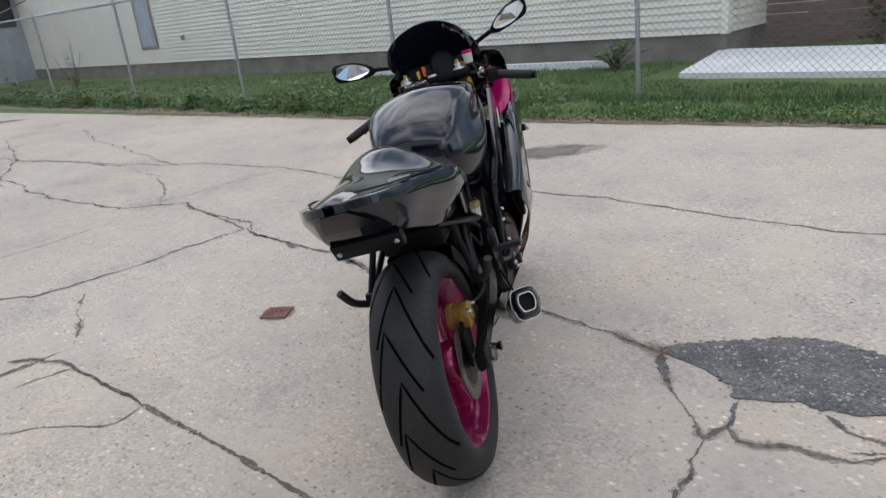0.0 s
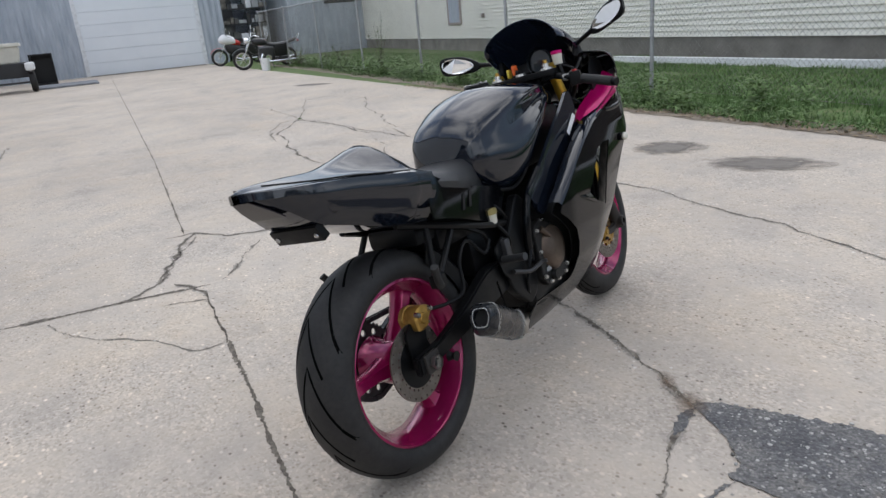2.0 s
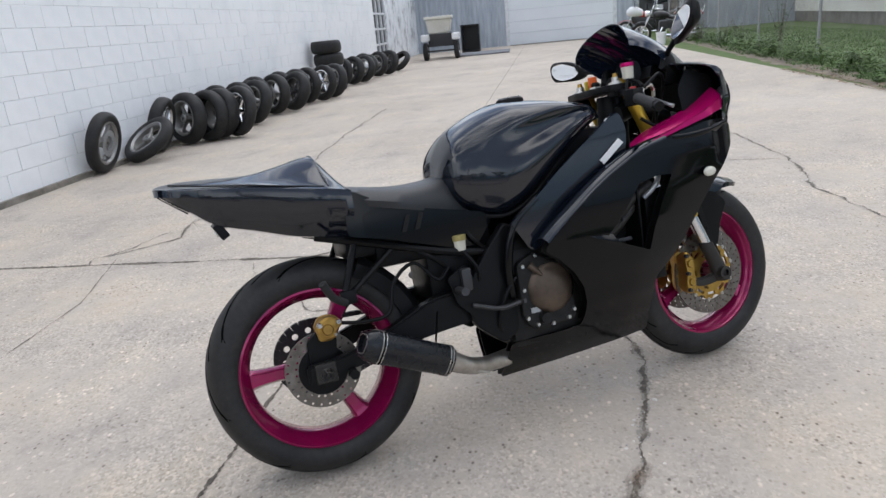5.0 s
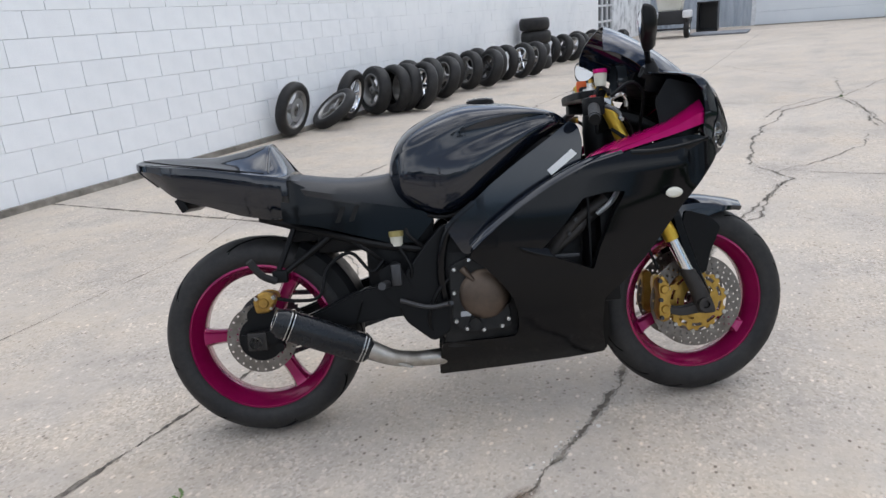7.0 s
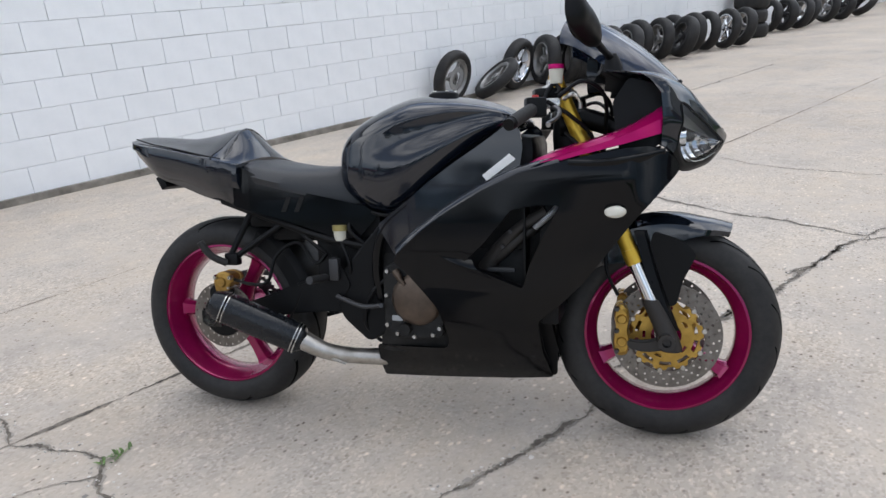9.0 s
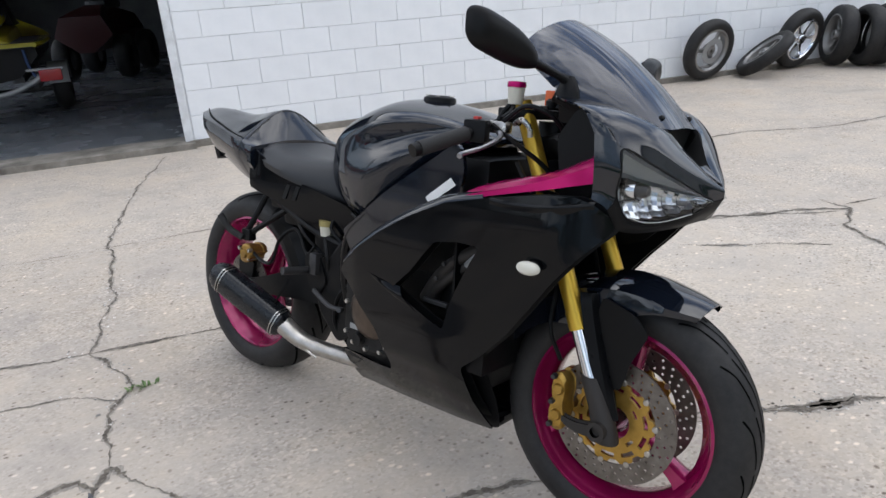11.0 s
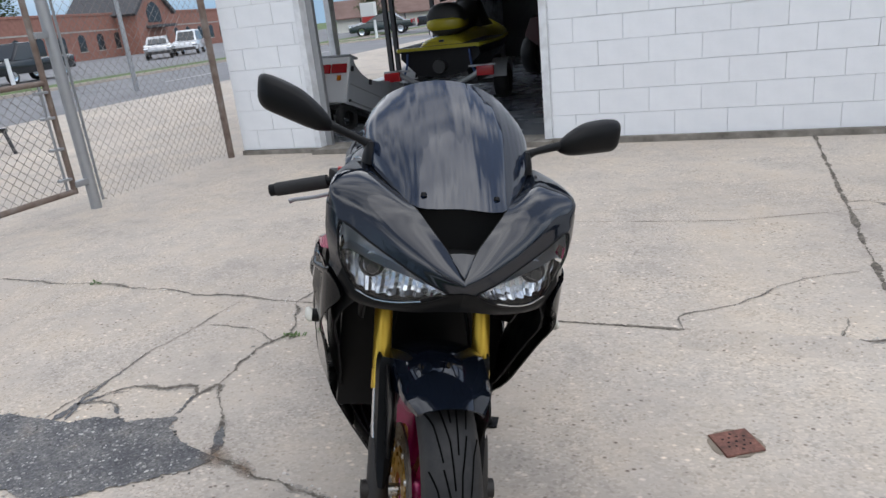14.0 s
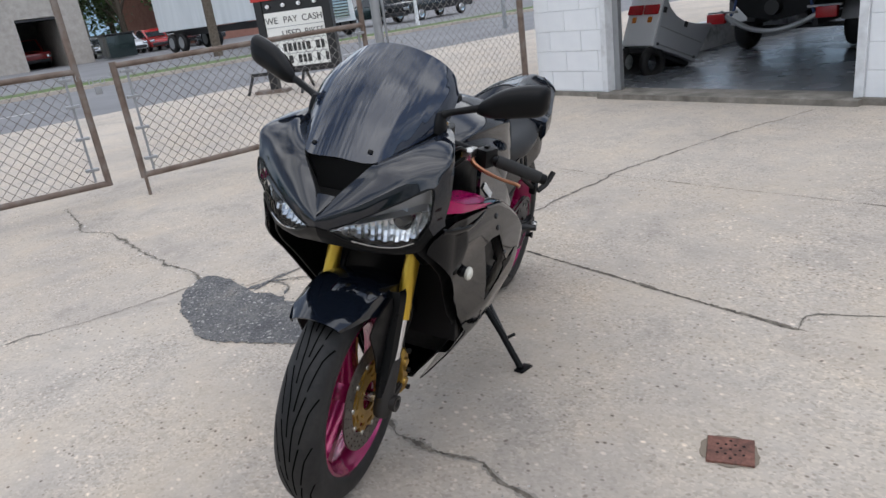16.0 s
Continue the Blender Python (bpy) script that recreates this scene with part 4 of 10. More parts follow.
# along the wall: x, distance from wall, kind, yaw, tilt
ROWW = [(-8.85, 0.19, 1, 6, -14), (-9.5, 0.34, 1, 58, -52), (-10.12, 0.2, 2, 8, -16),
        (-10.62, 0.3, 0, 62, -8), (-10.78, 0.52, 3, 66, -6), (-10.93, 0.62, 0, 62, -10), (-11.02, 0.84, 2, 60, -14),
        (-11.7, 0.25, 3, 60, -8), (-12.0, 0.45, 4, 58, -14), (-12.3, 0.6, 0, 60, -18), (-12.6, 0.35, 3, 52, -24),
        (-13.25, 0.25, 3, 66, -8), (-13.5, 0.5, 0, 60, -10), (-13.85, 0.75, 4, 56, -20), (-14.35, 0.3, 3, 62, -6), (-14.7, 0.5, 0, 60, -10), (-15.0, 0.62, 3, 60, -8),
        (-15.3, 0.85, 2, 60, -12), (-15.75, 0.95, 0, 58, -16), (-18.6, 0.4, 3, 60, -10), (-18.9, 0.62, 4, 58, -12), (-19.3, 0.8, 0, 58, -20), (-19.9, 0.75, 2, 56, -26),
        (-20.6, 0.5, 3, 60, -10), (-21.1, 0.8, 0, 58, -14), (-21.6, 1.0, 4, 58, -18), (-22.4, 0.7, 3, 60, -30), (-23.0, 1.1, 3, 50, -44)]
LAB = ["black tyre on a grey three-spoke alloy wheel by the wall", "narrow worn front wheel leaning against the block wall", "motorcycle tyre on a shiny spoked chrome rim in the row",
       "bare black used motorcycle tyre standing in the row", "wide black tyre on a dark five-spoke wheel in the row"]
for x, y, k, yaw, tilt in ROWW:
    R, w, rim, sp, mat = kinds[k]
    m = lean_on(x, y, R, yaw, tilt, w)
    if k in first:
        copy_thing(first[k], m)
        continue
    t = thing("spare_motorcycle_wheel" if mat else "used_tyre", m, LAB[k], "wheel" if mat else "tyre", "wheels along the wall")
    wheel_parts(t, R, w, rim, sp, mat)
    if k == 1:
        brake_disc(t, 0.14, 0.055)
    first[k] = t
for k in range(4):
    t = mesh_object("car_tyre", lathe(bmesh.new(), tyre_profile(0.34, 0.27, 0.2), 36, axis="Z"), TYRE, 50)
    t.matrix_world = at_site(-17.55 + 0.03 * (k % 2), 0.42 - 0.02 * (k % 2), 0.14 + 0.275 * k)
    tagged(t, "large black used car tyre in a stack against the wall", "tyre", "stacked car tyres")

# ---- trailer, box for the dark opening, and mat before the garage ----
BINWHITE = material("cream plastic", (0.68, 0.66, 0.58), 0.5)
mixed(BINWHITE, [(0.3, (0.6, 0.58, 0.5)), (0.7, (0.72, 0.7, 0.63))], 3, 5)
tr = thing("utility_trailer", at_site(-28.6, 1.9, 0, 0), "small dark utility trailer with white mudguards on wheels", "trailer")
part("bed", boxed(-0.9, 0.6, -0.55, 0.45, 0.45, 0.9, bevel=0.03), DARKMETAL, tr, smooth=False)
part("axle", rod(bmesh.new(), (0.9, -0.6, 0.31), (0.9, 0.6, 0.31), 0.03), DARKMETAL, tr)
for y in (-0.62, 0.5):
    wh = part("wheel", lathe(bmesh.new(), tyre_profile(0.31, 0.18, 0.19), 28), TYRE, tr, at=pose(0.9, y, 0.31))
    part("rim", lathe(bmesh.new(), [(0.0, -0.05), (0.16, -0.04), (0.19, -0.07), (0.19, 0.07), (0.16, 0.04), (0.0, 0.05)], 24), CHROME, wh)
    part("mudguard", boxed(0.55, 1.25, y - 0.13, y + 0.13, 0.66, 0.9, bevel=0.06), WHITEPAINT, tr, smooth=False)
part("drawbar", boxed(-2.0, -0.9, -0.08, 0.02, 0.4, 0.5, bevel=0.01), DARKMETAL, tr, smooth=False)
cb = thing("cargo_bin", at_site(-28.4, 1.75, 0.9) @ Matrix.Diagonal((0.74, 0.74, 0.8, 1)), "cream plastic bin with a lid on the trailer", "bin")
bm = loft(bmesh.new(), [[(-0.42, -0.5, 0), (0.42, -0.5, 0), (0.42, 0.5, 0), (-0.42, 0.5, 0)], [(-0.5, -0.62, 0.62), (0.5, -0.62, 0.62), (0.5, 0.62, 0.62), (-0.5, 0.62, 0.62)]])
bmesh.ops.bevel(bm, geom=bm.edges[:], offset=0.04, segments=2, affect="EDGES")
part("body", bm, BINWHITE, cb)
part("lid", boxed(-0.56, 0.56, -0.68, 0.68, 0.62, 0.76, bevel=0.04), BINWHITE, cb)
# black open box added in place of a dark low doorway
cr = thing("wire_crate", at_site(-32.5, 2.62), "black box standing in for a dark opening at the metal wall", "crate")
for a in (boxed(-0.05, 0.0, -0.38, 0.38, 0.05, 1.1), boxed(0.0, 0.7, -0.38, -0.33, 0.05, 1.1), boxed(0.0, 0.7, 0.33, 0.38, 0.05, 1.1), boxed(0.0, 0.7, -0.38, 0.38, 1.05, 1.1), boxed(0.0, 0.7, -0.38, 0.38, 0.0, 0.05)):
    part("panel", a, BLACKPAINT, cr, smooth=False)
MAT = material("grey rubber mat", (0.17, 0.18, 0.2), 0.8)
mixed(MAT, [(0.3, (0.13, 0.14, 0.155)), (0.7, (0.22, 0.23, 0.25))], 5, 5)
ob = mesh_object("floor_mat", boxed(-30.4, -28.3, 2.3, 4.25, 0.0, 0.06, bevel=0.02), MAT)
ob.matrix_world = SITE
tagged(ob, "thick grey mat lying before the metal wall", "mat")
bk = thing("bucket", at_site(-24.6, 8.95), "white plastic bucket standing on the concrete", "bucket")
part("body", lathe(bmesh.new(), [(0.0, 0.01), (0.125, 0.0), (0.15, 0.37), (0.156, 0.37), (0.156, 0.33), (0.142, 0.36), (0.12, 0.02), (0.0, 0.02)], 24, axis="Z"), WHITEPAINT, bk)
part("handle", tube(bmesh.new(), [(0, -0.155, 0.34), (0.1, -0.1, 0.24), (0.13, 0, 0.2), (0.1, 0.1, 0.24), (0, 0.155, 0.34)], 0.004, 6), GALV, bk)


def parked_cruiser(m, label, tank_mat, faired):
    """A street motorcycle seen from afar, X forward."""
    t = thing("motorcycle", m, label, "motorcycle", "motorcycles by the garage")
    for x, R, w in ((0.0, 0.31, 0.15), (1.5, 0.33, 0.1)):
        wheel = part("tyre", lathe(bmesh.new(), tyre_profile(R, w, R - 0.09), 32), TYRE, t, at=pose(x, 0, R))
        part("rim", lathe(bmesh.new(), [(R - 0.085, -0.03), (R - 0.11, -0.03), (R - 0.11, 0.03), (R - 0.085, 0.03)], 32, closed=True), CHROME, wheel)
        for k in range(8):
            part("spoke", rod(bmesh.new(), (0, 0.01, 0.02), (0, 0.0, R - 0.1), 0.006, seg=6), CHROME, wheel, at=pose(0, 0, 0, 0, 45 * k, 0))
        bm = lathe(bmesh.new(), [(R + 0.035, -w * 0.6), (R + 0.045, 0), (R + 0.035, w * 0.6)], 40)
        bmesh.ops.delete(bm, geom=[v for v in bm.verts if v.co.z < (R * 0.25 if x < 1 else R * 0.45)], context="VERTS")
        part("mudguard", bm, tank_mat, t, at=pose(x, 0, R))
    for y in (-0.09, 0.09):
        part("fork_leg", rod(bmesh.new(), (1.5, y, 0.33), (1.16, y, 1.02), 0.024), CHROME, t)
    part("tank", loft(bmesh.new(), [[(x, math.cos(a) * wy, z + math.sin(a) * hz) for a in [k * math.pi / 6 for k in range(12)]] for x, wy, hz, z in ((0.62, 0.05, 0.05, 0.8), (0.72, 0.13, 0.1, 0.84), (0.92, 0.16, 0.13, 0.87), (1.08, 0.12, 0.1, 0.88), (1.14, 0.05, 0.05, 0.88))], n=3), tank_mat, t)
    part("seat", loft(bmesh.new(), [[(x, math.cos(a) * wy, z + math.sin(a) * 0.06) for a in [k * math.pi / 6 for k in range(12)]] for x, wy, z in ((-0.3, 0.08, 0.86), (-0.2, 0.14, 0.84), (0.1, 0.15, 0.76), (0.4, 0.13, 0.74), (0.66, 0.08, 0.78))], n=3), BLACKPAINT, t)
    part("engine", boxed(0.45, 0.95, -0.2, 0.2, 0.22, 0.68, bevel=0.07), DARKMETAL, t)
    for k in range(5):
        part("cylinder_fin", boxed(0.55, 0.85, -0.17, 0.17, 0.45 + 0.045 * k, 0.47 + 0.045 * k, bevel=0.005), OLDRIM, t)
    part("exhaust", tube(bmesh.new(), [(0.85, -0.18, 0.5), (0.9, -0.22, 0.3), (0.6, -0.24, 0.24), (-0.35, -0.24, 0.26)], 0.045, 10), CHROME, t)
    part("exhaust", tube(bmesh.new(), [(0.85, 0.18, 0.5), (0.9, 0.22, 0.3), (0.6, 0.24, 0.24), (-0.35, 0.24, 0.26)], 0.045, 10), CHROME, t)
    part("handlebar", tube(bmesh.new(), [(0.92, -0.38, 1.08), (1.08, -0.3, 1.12), (1.14, 0, 1.05), (1.08, 0.3, 1.12), (0.92, 0.38, 1.08)], 0.014, 8), CHROME, t)
    part("headlight", lathe(bmesh.new(), [(0, -0.1), (0.08, -0.08), (0.1, 0.04), (0.09, 0.06), (0, 0.07)], 20, axis="X", centre=(1.32, 0, 0.93)), CHROME, t)
    part("kickstand", rod(bmesh.new(), (0.6, 0.15, 0.3), (0.55, 0.42, 0.0), 0.014), DARKMETAL, t)
    for y in (-0.36, 0.36):
        part("mirror", boxed(1.04, 1.07, y - 0.06, y + 0.06, 1.25, 1.36, bevel=0.012), CHROME, t)
        part("mirror_stem", rod(bmesh.new(), (1.08, y * 0.8, 1.1), (1.06, y, 1.27), 0.006, seg=6), CHROME, t)
    part("tail_light", boxed(-0.4, -0.33, -0.08, 0.08, 0.78, 0.86, bevel=0.015), LENSRED, t)
    part("side_cover", boxed(-0.02, 0.46, -0.13, 0.13, 0.36, 0.74, bevel=0.05), BLACKPAINT, t)
    part("swingarm", boxed(-0.02, 0.5, -0.11, 0.11, 0.27, 0.33, bevel=0.01), DARKMETAL, t)
    part("frame_tube", tube(bmesh.new(), [(1.1, 0.0, 0.86), (1.02, 0.08, 0.5), (0.95, 0.1, 0.22), (0.45, 0.1, 0.2)], 0.022, 8), BLACKPAINT, t)
    part("engine_cover", lathe(bmesh.new(), [(0, -0.23), (0.1, -0.22), (0.12, -0.19), (0.12, 0.19), (0.1, 0.22), (0, 0.23)], 20, centre=(0.68, 0, 0.36)), CHROME, t)
    part("rear_rail", tube(bmesh.new(), [(0.0, 0.14, 0.72), (-0.3, 0.13, 0.8), (-0.42, 0.1, 1.0), (-0.42, -0.1, 1.0), (-0.3, -0.13, 0.8), (0.0, -0.14, 0.72)], 0.012, 8), CHROME, t)
    if faired:
        part("fairing", loft(bmesh.new(), [[(x, math.cos(a) * wy, z + math.sin(a) * hz) for a in [k * math.pi / 7 for k in range(14)]] for x, wy, hz, z in ((0.85, 0.2, 0.13, 0.92), (1.1, 0.23, 0.19, 0.98), (1.3, 0.19, 0.18, 1.0), (1.45, 0.07, 0.08, 0.98))], n=3), WHITEPAINT, t, "white front fairing")
        part("lower_fairing", loft(bmesh.new(), [[(x, math.cos(a) * wy, z + math.sin(a) * hz) for a in [k * math.pi / 7 for k in range(14)]] for x, wy, hz, z in ((0.35, 0.17, 0.12, 0.42), (0.7, 0.22, 0.25, 0.52), (1.05, 0.2, 0.26, 0.64), (1.25, 0.08, 0.14, 0.76))], n=2), BLACKPAINT, t, "black lower fairing")
        part("windscreen", boxed(1.15, 1.17, -0.2, 0.2, 1.15, 1.4, bevel=0.005), DARKGLASS, t, at=pose(0, 0, 0))
    return t


parked_cruiser(at_site(-26.05, 10.1, 0, -95) @ pose(0, 0, 0, -8, 0, 0), "black cruiser motorcycle with chrome engine on its stand", BLACKPAINT, False)
parked_cruiser(at_site(-31.2, 10.3, 0, -92) @ pose(0, 0, 0, -8, 0, 0), "white and red motorcycle parked behind the cruiser", REDPAINT, True)

# ---- chain-link fence along the lawn ----
def link_mesh(bm, x0, x1, z0, z1, pitch=0.07, r=0.0016, m=None):
    """Two sets of slanting wires, trimmed to the rectangle, in the XZ plane."""
    h = z1 - z0
    k = -h
    while k < (x1 - x0):
        for s in (1, -1):
            a, b = max(k, 0), min(k + h, x1 - x0)
            if b - a < 0.01:
                continue
            za, zb = a - k, b - k
            if s < 0:
                za, zb = h - za, h - zb
            p, q = Vector((x0 + a, s * r, z0 + za)), Vector((x0 + b, s * r, z0 + zb))
            if m is not None:
                p, q = m @ p, m @ q
            _wire(bm, p, q, r)
        k += pitch


def _wire(bm, p, q, r):
    d = (q - p).normalized()
    s = d.orthogonal().normalized()
    t = d.cross(s)
    ring = [math.cos(a) * s * r + math.sin(a) * t * r for a in (0, 2.094, 4.189)]
    a, b = [bm.verts.new(p + o) for o in ring], [bm.verts.new(q + o) for o in ring]
    for i in range(3):
        bm.faces.new((a[i], a[(i + 1) % 3], b[(i + 1) % 3], b[i]))


FY = 10.05
fence = thing("chain_link_fence", at_site(0, FY), "weathered grey chain-link fence on steel posts along the grass", "fence", kind="structure")
for k in range(-2, 8):
    x = -5.45 - 3.38 * k
    part("post", rod(bmesh.new(), (x, 0, -0.05), (x + random.uniform(-0.02, 0.02), random.uniform(-0.02, 0.02), 1.86), 0.026, seg=12), GALV, fence)
    part("post_cap", lathe(bmesh.new(), [(0, 0.05), (0.02, 0.04), (0.032, 0.0), (0.032, -0.03)], 12, axis="Z", centre=(x, 0, 1.87)), GALV, fence)
part("top_rail", rod(bmesh.new(), (-29.2, 0, 1.85), (1.3, 0, 1.85), 0.019, seg=10), GALV, fence)
part("bottom_wire", rod(bmesh.new(), (-29.2, 0, 0.05), (1.3, 0, 0.05), 0.003, seg=6), WIRE, fence)
bm = bmesh.new()
link_mesh(bm, -29.2, 1.3, 0.04, 1.85)
part("wire_mesh", bm, WIRE, fence, smooth=False)
part("brace", rod(bmesh.new(), (-22.4, 0.01, 1.85), (-19.1, 0.01, 2.2), 0.015, seg=8), RUST, fence)

# ---- gate towards the street ----


def gate_leaf(name, a, b, label, flip=1):
    """A tube frame with mid rail and mesh, from plan point a (hinge) to b."""
    a, b = Vector((*a, 0)), Vector((*b, 0))
    ln = (b - a).length
    m = Matrix.Translation(a) @ Matrix.Rotation(math.atan2(b.y - a.y, b.x - a.x), 4, "Z")
    t = thing(name, SITE @ m, label, "gate")
    for nm, p, q, r in [("bottom_rail", (0.04, 0, 0.19), (ln, 0, 0.17), 0.024), ("mid_rail", (0.04, 0, 1.07), (ln, 0, 1.05), 0.022), ("hinge_stile", (0.04, 0, 0.17), (0.04, 0, 2.0), 0.024), ("latch_stile", (ln, 0, 0.15), (ln, 0, 1.08 if flip > 0 else 2.3), 0.026)]:
        part(nm, rod(bmesh.new(), p, q, r, seg=12), RUST, t)
    for x in (0.1, ln - 0.09):
        part("stretcher_bar", boxed(x - 0.009, x + 0.009, -0.006, 0.006, 0.2, 1.05), GALV, t, smooth=False)
        for z in (0.3, 0.55, 0.8, 1.0):
            part("band", boxed(min(x, x - 0.05), max(x, x + 0.05), -0.03, 0.03, z - 0.011, z + 0.011, bevel=0.004), GALV, t, smooth=False)
    bm = bmesh.new()
    link_mesh(bm, 0.1, ln - 0.09, 0.2, 1.05, 0.085, 0.0027)
    part("wire_mesh", bm, WIRE, t, smooth=False)
    return t


g1 = gate_leaf("gate_leaf", (0.1, 2.18), (0.31, 4.45), "rusty tube gate leaf with chain-link mesh, closed")
part("drop_rod", rod(bmesh.new(), (2.27, 0.0, 0.0), (2.27, 0.0, 0.4), 0.014, seg=8), RUST, g1)
gate_leaf("gate_leaf", (0.62, 7.2), (0.34, 4.72), "rusty tube gate leaf with chain-link mesh, ajar", -1)
chain = thing("lock_chain", at_site(0.32, 4.6, 1.0), "short steel chain with padlock joining the gate leaves", "chain")
for k in range(7):
    bm = bmesh.new()
    pts = [(0.016 * math.cos(a), 0, 0.024 * math.sin(a)) for a in [i * math.pi / 4 for i in range(9)]]
    tube(bm, pts, 0.004, 5, 1)
    part("chain_link", bm, GALV, chain, at=pose(0, -0.13 + 0.042 * k, -0.05 * math.sin(math.pi * k / 6), 90 * (k % 2), 0, 90))
part("padlock", boxed(-0.012, 0.012, -0.025, 0.025, -0.14, -0.08, bevel=0.006), GALV, chain)
gp = thing("gate_post", at_site(0.09, 2.06), "tall grey steel post carrying the gate hinges", "post", kind="structure")
part("tube", rod(bmesh.new(), (0, 0, 0), (0, 0, 2.4), 0.045, seg=16), GALV, gp)
part("hinge", boxed(-0.03, 0.03, -0.02, 0.16, 0.22, 0.27, bevel=0.006), GALV, gp)
part("hinge", boxed(-0.03, 0.03, -0.02, 0.16, 1.4, 1.45, bevel=0.006), GALV, gp)
cp = thing("corner_post", at_site(0.09, 0.12), "rusty steel post bolted to the building corner", "post", kind="structure")
part("tube", rod(bmesh.new(), (0, 0, 0), (0, 0, 2.4), 0.036, seg=14), RUST, cp)
f2 = thing("fence_panel", at_site(0.09, 0.16) @ pose(0, 0, 0, 0, 0, 90), "chain-link panel between the building and the gate post", "fence panel", kind="structure")
bm = bmesh.new()
link_mesh(bm, 0, 1.85, 0.04, 2.35, 0.085, 0.0018)
part("wire_mesh", bm, WIRE, f2, smooth=False)
part("stretcher_bar", boxed(1.8, 1.82, -0.006, 0.006, 0.05, 2.3), GALV, f2, smooth=False)
# ---- house behind the fence ----
HOUSE = at_site(-5.55, 13.35, 0, -5.5)
house = thing("house", HOUSE, "long cream vinyl-sided house on a grey foundation", "house")
HL = 33.0
part("foundation", boxed(-HL, 0.0, 0.06, 6.0, -0.05, 0.4), FOUNDATION, house, smooth=False)
part("wall", boxed(-HL, 0.0, 0.05, 6.0, 0.4, 5.2), SIDING, house, smooth=False)
bm = bmesh.new()
rise = 0.105
prof = [[(x, 0.05, 0.39), (x, 0.02, 0.39), (x, 0.045, 0.39 + rise)] for x in (-HL, 0.0)]
board = None
for k in range(44):
    if board is None:
        board = part("siding_board", loft(bmesh.new(), [[(x, 0.055, 0.0), (x, 0.018, 0.0), (x, 0.044, rise)] for x in (-HL, 0.02)]), SIDING, house, smooth=False, at=pose(0, 0, 0.39))
        side = part("siding_board", loft(bmesh.new(), [[(-0.055, y, 0.0), (0.0 + 0.018 + 0.014, y, 0.0), (0.006, y, rise)] for y in (0.03, 6.0)]), SIDING, house, smooth=False, at=pose(0, 0, 0.39))
    else:
        for src in (board, side):
            c = src.copy()
            scene.collection.objects.link(c)
            c.matrix_basis = pose(0, 0, 0.39 + rise * k)
part("corner_trim", boxed(-0.05, 0.06, -0.02, 0.08, 0.38, 5.2, bevel=0.008), SIDING, house, smooth=False)
part("corner_trim", boxed(-HL - 0.05, -HL + 0.06, -0.02, 0.08, 0.38, 5.2, bevel=0.008), SIDING, house, smooth=False)
WINBLUE = material("curtained window", (0.42, 0.47, 0.55), 0.15)
mixed(WINBLUE, [(0.3, (0.3, 0.34, 0.42)), (0.7, (0.55, 0.6, 0.66))], 3, 4, stretch=(4, 1, 0.7))
TAUPE = material("taupe window trim", (0.3, 0.25, 0.23), 0.6)
for x in (-17.7,):
    w = part("window", boxed(x - 0.55, x + 0.55, -0.015, 0.05, 0.82, 2.6, bevel=0.01), TAUPE, house, "taupe framed window", smooth=False)
    part("pane", boxed(x - 0.38, x + 0.46, -0.022, -0.018, 0.9, 2.5), WINBLUE, w, smooth=False)
part("vent", boxed(-15.6, -15.45, -0.03, 0.05, 1.0, 1.12, bevel=0.01), TAUPE, house, smooth=False)
bm = bmesh.new()
prism(bm, [(-0.5, 5.2), (6.6, 5.2), (3.0, 7.2)], -HL - 0.4, 0.5, "X")
part("roof", bm, TAUPE, house, smooth=False)
# wooden steps and pale slab beside the house
WOOD = material("weathered brown boards", (0.2, 0.14, 0.12), 0.8)
mixed(WOOD, [(0.3, (0.15, 0.105, 0.095)), (0.7, (0.26, 0.19, 0.165))], 5, 5, stretch=(1, 6, 6))
deck = thing("porch", at_site(-4.9, 14.8), "weathered brown board porch beside the house", "porch")
for k in range(16):
    part("board", boxed(-0.9, 1.0, 0.1, 0.16, 0.06 + 0.15 * k, 0.2 + 0.15 * k, bevel=0.006), WOOD, deck, smooth=False)
part("post", boxed(1.0, 1.14, -0.05, 0.1, 0.0, 2.4, bevel=0.01), WOOD, deck, smooth=False)
SLABWHITE = material("bleached slab", (0.75, 0.76, 0.77), 0.7)
mixed(SLABWHITE, [(0.3, (0.66, 0.67, 0.68)), (0.7, (0.8, 0.81, 0.82))], 1.5, 6)
bm = loft(bmesh.new(), [[(-5.61, 11.71, 0), (-2.01, 11.28, 0), (-2.01, 11.28, 0.07), (-5.61, 11.71, 0.07)], [(-5.64, 13.52, 0.0), (-2.08, 12.90, 0.0), (-2.08, 12.90, 0.16), (-5.64, 13.52, 0.16)]])
ob = mesh_object("ramp", bm, SLABWHITE)
ob.matrix_world = SITE
tagged(ob, "pale concrete ramp leading up to the porch", "ramp", kind="structure")
ob = mesh_object("plank", boxed(-13.0, -7.1, 13.0, 13.12, 0.0, 0.12, bevel=0.01), SLABWHITE)
ob.matrix_world = SITE
tagged(ob, "long white painted plank lying along the foundation", "plank")

# grey-blue shed in the far corner
ob = mesh_object("wall_neighbour", boxed(-43, -38, 11.0, 16.0, 0, 3.2), SHEETMETAL)
ob.matrix_world = SITE
tagged(ob, "grey-blue wall of a neighbouring shed", "shed", kind="structure")


